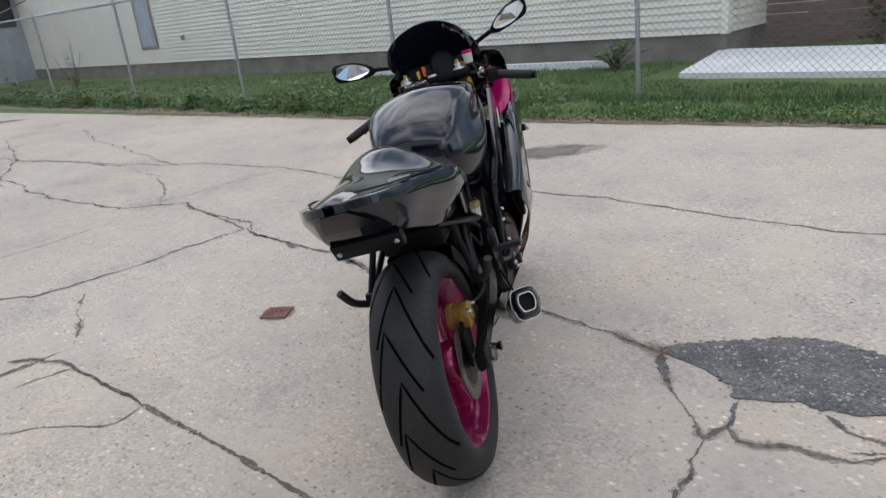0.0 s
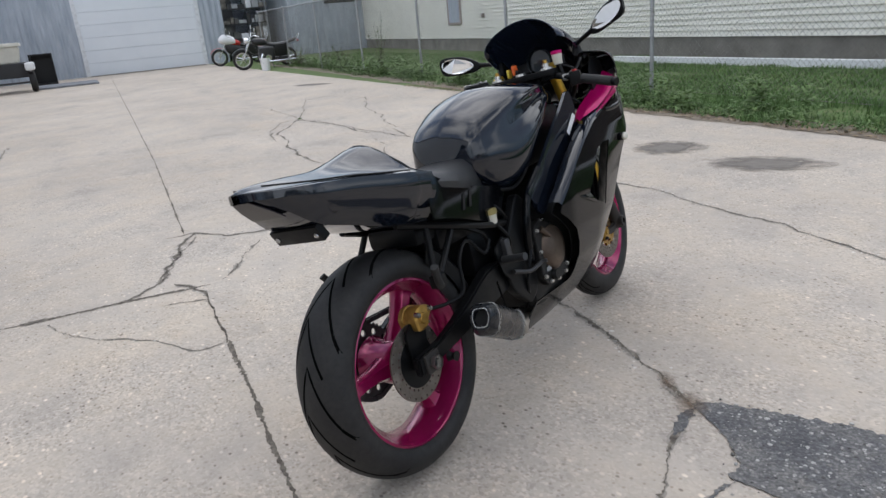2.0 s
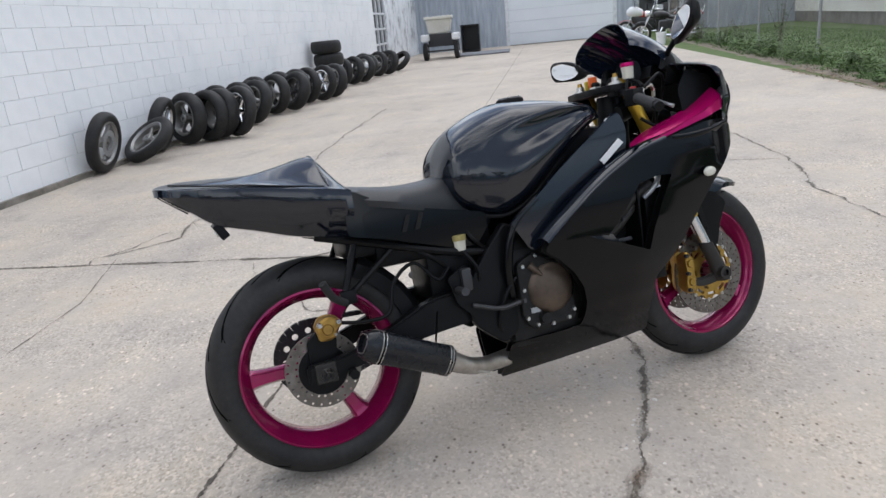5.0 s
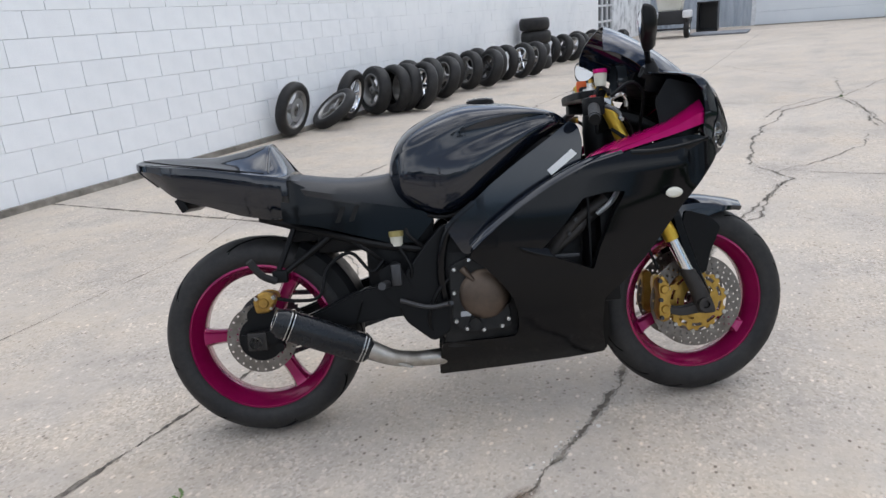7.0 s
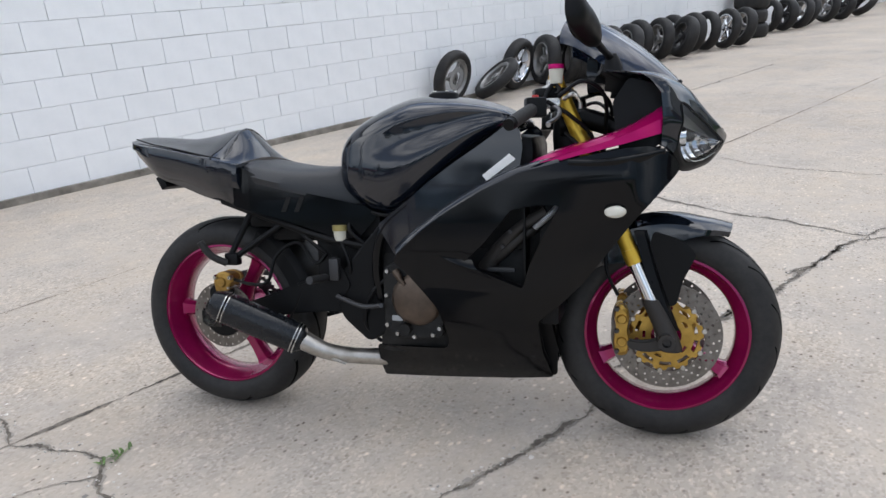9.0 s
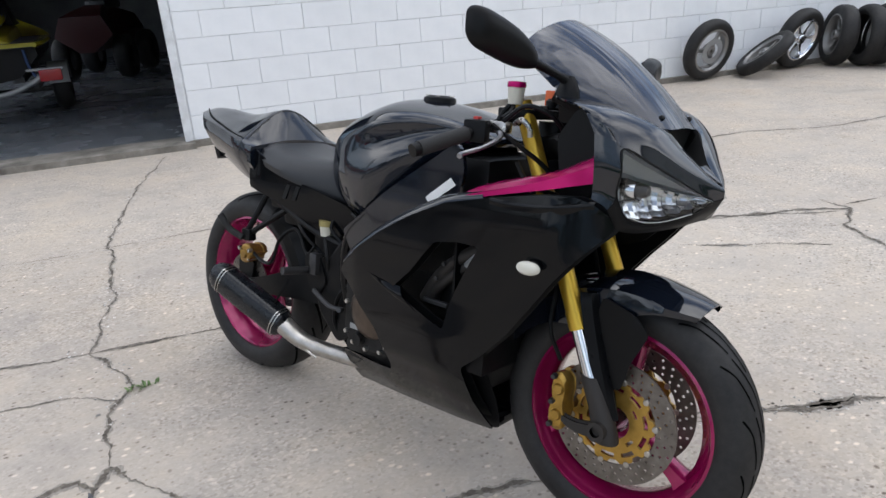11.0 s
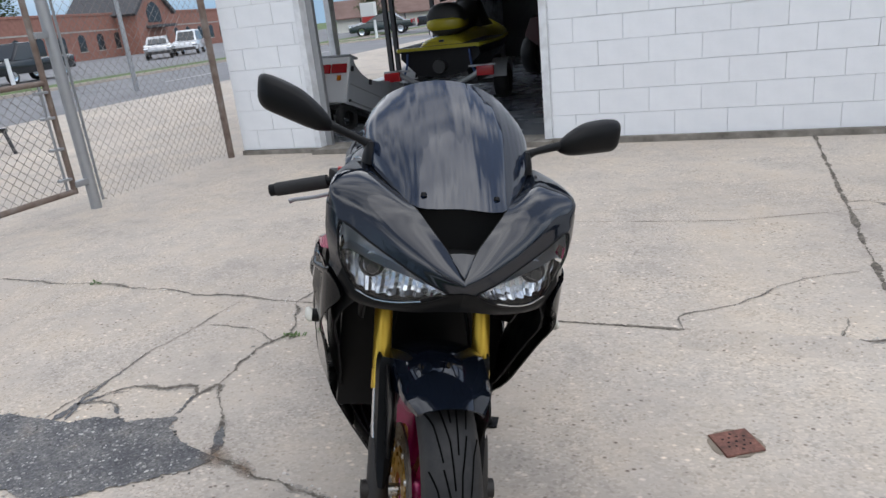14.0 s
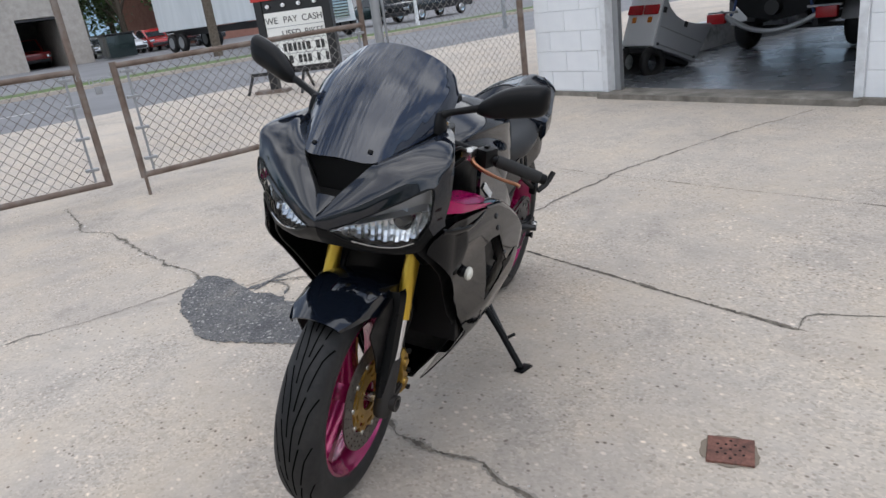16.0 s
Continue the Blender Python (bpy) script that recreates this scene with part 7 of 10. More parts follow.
def clear_shader(name, tint, gloss):
    m = bpy.data.materials.new(name)
    m.use_nodes = True
    nt = m.node_tree
    nt.nodes.clear()
    out, mx = nt.nodes.new("ShaderNodeOutputMaterial"), nt.nodes.new("ShaderNodeMixShader")
    tr, gl = nt.nodes.new("ShaderNodeBsdfTransparent"), nt.nodes.new("ShaderNodeBsdfGlossy")
    tr.inputs[0].default_value = (*tint, 1)
    gl.inputs["Roughness"].default_value = 0.03
    mx.inputs[0].default_value = gloss
    nt.links.new(tr.outputs[0], mx.inputs[1])
    nt.links.new(gl.outputs[0], mx.inputs[2])
    nt.links.new(mx.outputs[0], out.inputs[0])
    return m


LENS = clear_shader("headlight lens", (0.88, 0.9, 0.91), 0.06)
SCREEN = material("smoked screen", (0.009, 0.015, 0.03), 0.05, 0.0, Specular_IOR_Level=0.7)
bumped(SCREEN, 2.6, 0.5, 0.012, 2, stretch=(0.7, 9.0, 0.7))
SMOKED = material("smoked chrome lamp lining", (0.3, 0.31, 0.33), 0.3, 0.9)
REFLECT = material("lamp reflector", (0.66, 0.67, 0.69), 0.16, 1.0)


def lerp_table(v, xs, ys):
    if v <= xs[0]:
        return ys[0]
    for a, b, c, d in zip(xs, xs[1:], ys, ys[1:]):
        if v <= b:
            return c + (d - c) * (v - a) / (b - a)
    return ys[-1]


def flank(x, z):
    """Half width of the fairing at a place along and up the motorcycle."""
    w = lerp_table(z, [0.12, 0.16, 0.2, 0.27, 0.35, 0.45, 0.55, 0.65, 0.75, 0.85, 0.95, 1.05], [0.035, 0.075, 0.115, 0.168, 0.218, 0.254, 0.267, 0.273, 0.271, 0.262, 0.25, 0.2])
    if x > 0.95:
        w *= 1 - 0.42 * min(max((0.75 - z) / 0.4, 0), 1) * ((x - 0.95) / 0.4) ** 1.3
    if x < 0.72:
        w *= 1 - 0.1 * min((0.72 - x) / 0.15, 1)
    if x > 1.28:
        w = min(w, lerp_table(x, [1.28, 1.33, 1.36, 1.395, 1.43, 1.463, 1.488, 1.5], [0.258, 0.25, 0.236, 0.204, 0.162, 0.11, 0.058, 0.02]))
    return w


def rounded(poly, r=0.01, n=3):
    """Cut the corners of an outline round."""
    out = []
    for i, p in enumerate(poly):
        p, a, b = Vector(p), Vector(poly[i - 1]), Vector(poly[(i + 1) % len(poly)])
        da, db = (a - p), (b - p)
        ra, rb = min(r, da.length * 0.45), min(r, db.length * 0.45)
        s, e = p + da.normalized() * ra, p + db.normalized() * rb
        for k in range(n + 1):
            t = k / n
            out.append(tuple(s * (1 - t) ** 2 + p * 2 * t * (1 - t) + e * t * t))
    return out


def panel(outline, holes, fy, side, thick=0.004, grid=0.022, lift=0.0, r=0.012):
    """A curved sheet with thickness: an outline in (x, z) with holes, laid on y = side * fy(x, z)."""
    loops = [rounded(outline, r)] + [rounded(h, 0.008) for h in holes]
    vs, es = [], []
    for lp in loops:
        fine = []
        for a, b in zip(lp, lp[1:] + lp[:1]):
            n = max(1, int((Vector(b) - Vector(a)).length / grid))
            fine += [tuple(Vector(a).lerp(Vector(b), k / n)) for k in range(n)]
        i = len(vs)
        vs += fine
        es += [(i + k, i + (k + 1) % len(fine)) for k in range(len(fine))]
    xs, zs = [p[0] for p in outline], [p[1] for p in outline]
    x = min(xs) + grid / 2
    while x < max(xs):
        z = min(zs) + grid / 2
        while z < max(zs):
            p = (x + 0.001 * math.sin(z * 700), z)
            if inside(p, loops[0]) and not any(inside(p, h) for h in loops[1:]):
                vs.append(p)
            z += grid
        x += grid
    v2, e2, f2 = geometry.delaunay_2d_cdt([Vector(v) for v in vs], es, [], 0, 1e-5)[:3]
    bm = bmesh.new()
    bv = [bm.verts.new((v.x, side * (fy(v.x, v.y) + lift), v.y)) for v in v2]
    keep = []
    for f in f2:
        c = (sum(v2[i].x for i in f) / len(f), sum(v2[i].y for i in f) / len(f))
        if inside(c, loops[0]) and not any(inside(c, h) for h in loops[1:]):
            try:
                keep.append(bm.faces.new([bv[i] for i in f]))
            except ValueError:
                pass
    bmesh.ops.delete(bm, geom=[v for v in bm.verts if not v.link_faces], context="VERTS")
    for f in bm.faces:
        f.normal_update()
        if f.normal.y * side < 0:
            f.normal_flip()
    bm.normal_update()
    r2 = bmesh.ops.solidify(bm, geom=bm.faces[:], thickness=thick)
    return bm


def flip(row, s):
    return [(x, s * y, z) for x, y, z in row]


def skin(rows, s, n=4, m=5, thick=0.0035):
    """A curved sheet through rows of guide points."""
    along = [smooth_path(flip(r, s), m) for r in rows]
    cols = [smooth_path([r[i] for r in along], n) for i in range(len(along[0]))]
    bm = loft(bmesh.new(), cols, closed=False, cap=False)
    bmesh.ops.remove_doubles(bm, verts=bm.verts[:], dist=1e-4)
    bmesh.ops.recalc_face_normals(bm, faces=bm.faces[:])
    if sum(f.normal.x + 0.5 * f.normal.z + s * f.normal.y for f in bm.faces) < 0:
        bmesh.ops.reverse_faces(bm, faces=bm.faces[:])
    if thick:
        bmesh.ops.solidify(bm, geom=bm.faces[:], thickness=thick)
    return bm


# -- wheels --
def groove(bm, R, w, pts, width=0.0035, prof=None):
    """A tread cut shown as a thin dark strip following the tyre: points are (angle, across)."""
    prev = None
    fine = []
    for a, b in zip(pts, pts[1:]):
        n = 7
        fine += [(a[0] + (b[0] - a[0]) * k / n, a[1] + (b[1] - a[1]) * k / n) for k in range(n)]
    fine.append(pts[-1])
    for i, (a, y) in enumerate(fine):
        t0, t1 = fine[max(i - 1, 0)], fine[min(i + 1, len(fine) - 1)]
        da, dy = (t1[0] - t0[0]) * R, t1[1] - t0[1]
        ln = math.hypot(da, dy) or 1
        na, ny = -dy / ln * width / R, da / ln * width
        ring = []
        for s in (-1, 1):
            aa, yy = a + s * na, y + s * ny
            rr = tread_radius(R, w, yy) + 0.0008
            ring.append(bm.verts.new((rr * math.cos(aa), yy, rr * math.sin(aa))))
        if prev:
            bm.faces.new((prev[0], prev[1], ring[1], ring[0]))
        prev = ring


def tread_profile(R, w):
    k = [(R - 0.085, -0.40), (R - 0.078, -0.47), (R - 0.06, -0.5), (R - 0.043, -0.495), (R - 0.028, -0.455), (R - 0.015, -0.36), (R - 0.006, -0.24), (R - 0.0015, -0.12), (R, 0)]
    p = [(r, y * w) for r, y in k]
    return p + [(r, -y) for r, y in p[-2::-1]]


def tread_radius(R, w, y):
    p = tread_profile(R, w)[3:9]
    return lerp_table(-abs(y), [q[1] for q in p], [q[0] for q in p])


def road_wheel(name, m, R, w, spoke_at, rear):
    wh = part("wheel", lathe(bmesh.new(), [(0.03, -0.045), (0.045, -0.05), (0.052, -0.03), (0.052, 0.03), (0.045, 0.05), (0.03, 0.045)], 28, closed=True), PINK, bike, name, at=m)
    part("tyre", lathe(bmesh.new(), tread_profile(R, w), 96), TYRE, wh, "black sport tyre with cut tread", smooth="all")
    bm = bmesh.new()
    n = 8 if rear else 15
    for k in range(n):
        a = 2 * math.pi * k / n
        d = 2 * math.pi / n
        h = w * 0.5
        if rear:
            groove(bm, R, w, [(a + d * 0.75, h * 0.88), (a, h * 0.34), (a + d * 0.62, -h * 0.5)], 0.0034)
            groove(bm, R, w, [(a + d * 1.15, h * 0.62), (a + d * 0.5, h * 0.04), (a + d * 1.2, -h * 0.74), (a + d * 1.35, -h * 0.92)], 0.0034)
        else:
            groove(bm, R, w, [(a, h * 0.08), (a + d * 0.7, h * 0.16), (a + d * 1.3, h * 0.42)], 0.0018)
            groove(bm, R, w, [(a + d * 0.5, -h * 0.08), (a + d * 1.2, -h * 0.16), (a + d * 1.8, -h * 0.42)], 0.0018)
            groove(bm, R, w, [(a + d * 0.4, h * 0.42), (a + d * 1.0, h * 0.62), (a + d * 1.3, h * 0.85)], 0.0016)
            groove(bm, R, w, [(a + d * 0.9, -h * 0.42), (a + d * 1.5, -h * 0.62), (a + d * 1.8, -h * 0.85)], 0.0016)
    tagged(part("tread_pattern", bm, TREADGROOVE, wh, smooth="all"), kind="stuff")
    if rear:
        part("hub", lathe(bmesh.new(), [(0.03, -0.06), (0.052, -0.062), (0.06, -0.05), (0.062, 0.0), (0.06, 0.05), (0.07, 0.075), (0.064, 0.084), (0.03, 0.084)], 36, closed=True), PINK, wh)
    ri, hw = R - 0.082, w * 0.4
    bm = lathe(bmesh.new(), [(ri + 0.006, -hw), (ri - 0.008, -hw - 0.004), (ri - 0.014, -hw + 0.004), (ri - 0.018, -hw * 0.75), (ri - 0.034, -hw * 0.5), (ri - 0.036, 0), (ri - 0.034, hw * 0.5), (ri - 0.018, hw * 0.75), (ri - 0.014, hw - 0.004), (ri - 0.008, hw + 0.004), (ri + 0.006, hw)], 72)
    part("rim", bm, PINK, wh, smooth=50)
    for a in spoke_at:
        bm = bmesh.new()
        s0, s1, s2 = 0.04, (ri - 0.034) * 0.55, ri - 0.03
        hwid = 0.026 if rear else 0.022
        secs = []
        for r, tw, dy in ((s0, hwid * 1.35, 0.036), (s1, hwid * 0.85, 0.024), (s2 - 0.02, hwid * 1.0, 0.026), (s2, hwid * 1.5, 0.03)):
            secs.append([(r, -dy, -tw * 0.6), (r, -dy * 0.4, -tw), (r, dy * 0.4, -tw), (r, dy, -tw * 0.6), (r, dy, tw * 0.6), (r, dy * 0.4, tw), (r, -dy * 0.4, tw), (r, -dy, tw * 0.6)])
        loft(bm, secs, n=4)
        part("spoke", bm, PINK, wh, at=pose(0, 0, 0, 0, -a, 0))
    return wh


def circle(x, z, r, n, a0=0.0):
    return [(x + r * math.cos(a0 + 2 * math.pi * k / n), z + r * math.sin(a0 + 2 * math.pi * k / n)) for k in range(n)]


def drilled_plate(outer, holes, y0, y1):
    """A flat plate in the XZ plane with real holes through it."""
    vs, es = [], []
    for lp in [outer] + holes:
        i = len(vs)
        vs += lp
        es += [(i + k, i + (k + 1) % len(lp)) for k in range(len(lp))]
    mids = []
    for h in holes:
        c = Vector((sum(p[0] for p in h) / len(h), sum(p[1] for p in h) / len(h)))
        mids.append((c, max((Vector(p) - c).length for p in h), h))
    v2, e2, f2 = geometry.delaunay_2d_cdt([Vector(v) for v in vs], es, [], 0, 1e-6)[:3]
    bm = bmesh.new()
    front, back = [bm.verts.new((v.x, y0, v.y)) for v in v2], [bm.verts.new((v.x, y1, v.y)) for v in v2]
    rim = {}
    for f in f2:
        c = Vector((sum(v2[i].x for i in f) / len(f), sum(v2[i].y for i in f) / len(f)))
        if not inside(c, outer) or any((c - m).length < r and inside(c, h) for m, r, h in mids):
            continue
        bm.faces.new([front[i] for i in f])
        bm.faces.new([back[i] for i in reversed(f)])
        for a, b in zip(f, f[1:] + f[:1]):
            rim[(a, b)] = rim.get((a, b), 0) + 1
    for a, b in rim:
        if (b, a) not in rim:
            bm.faces.new((front[b], front[a], back[a], back[b]))
    bmesh.ops.delete(bm, geom=[v for v in bm.verts if not v.link_faces], context="VERTS")
    bmesh.ops.recalc_face_normals(bm, faces=bm.faces[:])
    return bm


def perforated_disc(wh, r0, r1, y, rows, n, hole, carrier):
    """A drilled brake rotor and, on the front wheel, its gold carrier with bobbins."""
    holes = [circle(0, 0, r0, 72)]
    for k in range(n):
        for j in range(rows):
            a = 2 * math.pi * (k + j / rows) / n
            r = r0 + (r1 - r0) * (0.5 if rows == 1 else 0.2 + 0.6 * j / (rows - 1))
            holes.append(circle(r * math.cos(a), r * math.sin(a), hole, 8))
    part("brake_disc", drilled_plate(circle(0, 0, r1, 72), holes, y - 0.0024, y + 0.0024), DISC, wh, "drilled steel brake disc", smooth=False)
    if not carrier:
        return
    ro = r0 - 0.003
    outer = [((ro + (0.0 if k % 8 < 5 else -0.009)) * math.cos(2 * math.pi * k / 80), (ro + (0.0 if k % 8 < 5 else -0.009)) * math.sin(2 * math.pi * k / 80)) for k in range(80)]
    slots = [circle(0, 0, 0.04, 40)]
    for k in range(10):
        for rm, hw, a0, span in ((0.078, 0.005, 0.1, 0.4), (0.058, 0.004, 0.42, 0.34)):
            b0 = 2 * math.pi * k / 10 + a0
            if rm < 0.07 and k % 2:
                continue
            slots.append([((rm + hw) * math.cos(b0 + span * q / 4), (rm + hw) * math.sin(b0 + span * q / 4)) for q in range(5)] + [((rm - hw) * math.cos(b0 + span * q / 4), (rm - hw) * math.sin(b0 + span * q / 4)) for q in range(4, -1, -1)])
    c = part("carrier", drilled_plate(outer, slots, y - 0.004, y + 0.004), GOLD, wh, "gold anodised disc carrier", smooth=False)
    for k in range(10):
        a = 2 * math.pi * (k * 8 + 2) / 80
        part("bobbin", lathe(bmesh.new(), [(0.0, -0.006), (0.006, -0.006), (0.0075, -0.004), (0.0075, 0.004), (0.006, 0.006), (0.0, 0.006)], 10, centre=((ro + 0.002) * math.cos(a), y, (ro + 0.002) * math.sin(a))), PIPE, c)


RA, FA = Vector((0, 0, 0.315)), Vector((1.36, 0.0, 0.308))
rear = road_wheel("magenta three-spoke rear wheel", pose(0, 0, 0.315), 0.3115, 0.17, (60, 180, 300), True)
front = road_wheel("magenta three-spoke front wheel", pose(1.36, 0, 0.308, 0, 0, 2.2), 0.302, 0.117, (-35, 85, 205), False)
perforated_disc(rear, 0.068, 0.107, -0.082, 2, 26, 0.0036, False)
part("disc_centre", lathe(bmesh.new(), [(0.02, -0.088), (0.07, -0.085), (0.07, -0.078), (0.02, -0.06)], 32), SATIN, rear)
for s in (-1, 1):
    perforated_disc(front, 0.1, 0.146, s * 0.062, 3, 30, 0.0036, True)
# sprocket and chain on the left
part("sprocket", drilled_plate([((0.108 if k % 2 else 0.1) * math.cos(k * math.pi / 44), (0.108 if k % 2 else 0.1) * math.sin(k * math.pi / 44)) for k in range(88)], [circle(0, 0, 0.03, 24)] + [circle(0.083 * math.cos(k * 0.5236), 0.083 * math.sin(k * 0.5236), 0.0095, 12) for k in range(12)], 0.088, 0.094), DARKMETAL, rear, "dark steel sprocket with round holes", smooth=False)
bm = bmesh.new()
run = [Vector((0.11 * math.cos(a), 0.091, 0.315 + 0.11 * math.sin(a))) for a in [math.pi / 2 + k * math.pi / 14 for k in range(15)]]
run += [Vector((k * 0.44 / 24, 0.091, 0.205 + 0.125 * k / 24)) for k in range(1, 25)] + [Vector((0.46 + 0.036 * math.cos(a), 0.091, 0.366 + 0.036 * math.sin(a))) for a in [-math.pi / 2 + k * math.pi / 6 for k in range(7)]] + [Vector((0.44 - k * 0.44 / 24, 0.091, 0.402 + 0.023 * k / 24)) for k in range(1, 25)]
for a, b in zip(run, run[1:] + run[:1]):
    c, d = (a + b) / 2, (b - a)
    m = Matrix.Translation(c) @ pose(0, 0, 0, 0, -math.degrees(math.atan2(d.z, d.x)), 0)
    for y in (-0.007, 0.007):
        box(bm, -d.length * 0.46, d.length * 0.46, y - 0.0015, y + 0.0015, -0.007, 0.007, m)
part("chain", bm, DARKMETAL, bike, "greasy dark drive chain", smooth=False)

# -- swingarm, axle, rear brake --
def beam(bm, secs):
    """A box beam through (x, y, z, half width, half height)."""
    loft(bm, [[(x, y - w, z - h), (x, y + w, z - h), (x, y + w, z + h), (x, y - w, z + h)] for x, y, z, w, h in secs], n=3)
    bmesh.ops.bevel(bm, geom=[e for e in bm.edges if len(e.link_faces) == 2 and e.calc_face_angle(0) > 0.9], offset=0.006, segments=2, affect="EDGES")
    return bm


for s in (-1, 1):
    part("swingarm_leg", beam(bmesh.new(), [(-0.05, s * 0.122, 0.318, 0.012, 0.026), (0.06, s * 0.122, 0.33, 0.014, 0.024), (0.2, s * 0.125, 0.365, 0.018, 0.034), (0.34, s * 0.12, 0.40, 0.022, 0.05), (0.46, s * 0.1, 0.40, 0.03, 0.045)]), SATIN, bike, "black swingarm leg")
    ab = part("axle_block", boxed(-0.03, 0.028, s * 0.136 - 0.006, s * 0.136 + 0.006, 0.29, 0.345, bevel=0.004), CASTGREY, bike, "dark axle adjuster block", smooth=False)
    part("axle_nut", lathe(bmesh.new(), [(0.0, 0.018), (0.016, 0.018), (0.02, 0.008), (0.02, 0.0)], 6, centre=(-0.002, s * 0.142 - (0.018 if s < 0 else 0), 0.317)), STEEL, ab, smooth=False)
part("swingarm_bridge", boxed(0.36, 0.46, -0.1, 0.1, 0.36, 0.45, bevel=0.02), SATIN, bike)
part("axle", rod(bmesh.new(), (0, -0.14, 0.315), (0, 0.14, 0.315), 0.013), STEEL, bike)
CALGOLD = material("worn gold caliper", (0.36, 0.2, 0.04), 0.45, 0.6)
mixed(CALGOLD, [(0.3, (0.2, 0.11, 0.025)), (0.7, (0.42, 0.25, 0.055))], 30, 5)
cal_out = rounded([(0.0, 0.4), (-0.006, 0.436), (0.012, 0.46), (0.035, 0.464), (0.062, 0.456), (0.07, 0.436), (0.052, 0.424), (0.048, 0.405), (0.03, 0.398)], 0.009)
rc = part("rear_caliper", loft(bmesh.new(), [[(0.03 + (x - 0.03) * k, y, 0.43 + (z - 0.43) * k) for x, z in cal_out] for y, k in ((-0.121, 0.82), (-0.117, 1.0), (-0.094, 1.0), (-0.092, 0.9), (-0.074, 0.9), (-0.072, 1.0), (-0.058, 0.96))]), CALGOLD, bike, "gold rear brake caliper", smooth=30)
part("piston_boss", lathe(bmesh.new(), [(0.0, -0.127), (0.013, -0.127), (0.016, -0.122), (0.017, -0.115)], 18, centre=(0.026, 0, 0.43)), CALGOLD, rc)
part("pad_pin", rod(bmesh.new(), (0.046, -0.122, 0.412), (0.046, -0.06, 0.412), 0.004, seg=8), STEEL, rc)
for x, z in ((0.006, 0.446), (0.058, 0.446)):
    part("caliper_bolt", lathe(bmesh.new(), [(0, -0.13), (0.006, -0.13), (0.008, -0.124), (0.008, -0.115)], 8, centre=(x, 0, z)), STEEL, rc)
part("caliper_bracket", prism(bmesh.new(), rounded([(-0.03, 0.3), (0.03, 0.3), (0.05, 0.4), (0.0, 0.43), (-0.035, 0.4)], 0.01), -0.1, -0.092), SATIN, bike)
part("brake_hose", tube(bmesh.new(), [(0.06, -0.11, 0.44), (0.13, -0.13, 0.43), (0.2, -0.14, 0.44), (0.23, -0.13, 0.52), (0.3, -0.12, 0.56), (0.36, -0.13, 0.5), (0.4, -0.13, 0.53)], 0.0055, 8), SATIN, bike, "black rubber brake hose")

# -- forks, front brake --
def fork_at(z, y):
    return Vector((1.328 - (z - 0.401) * 0.43, y, z))


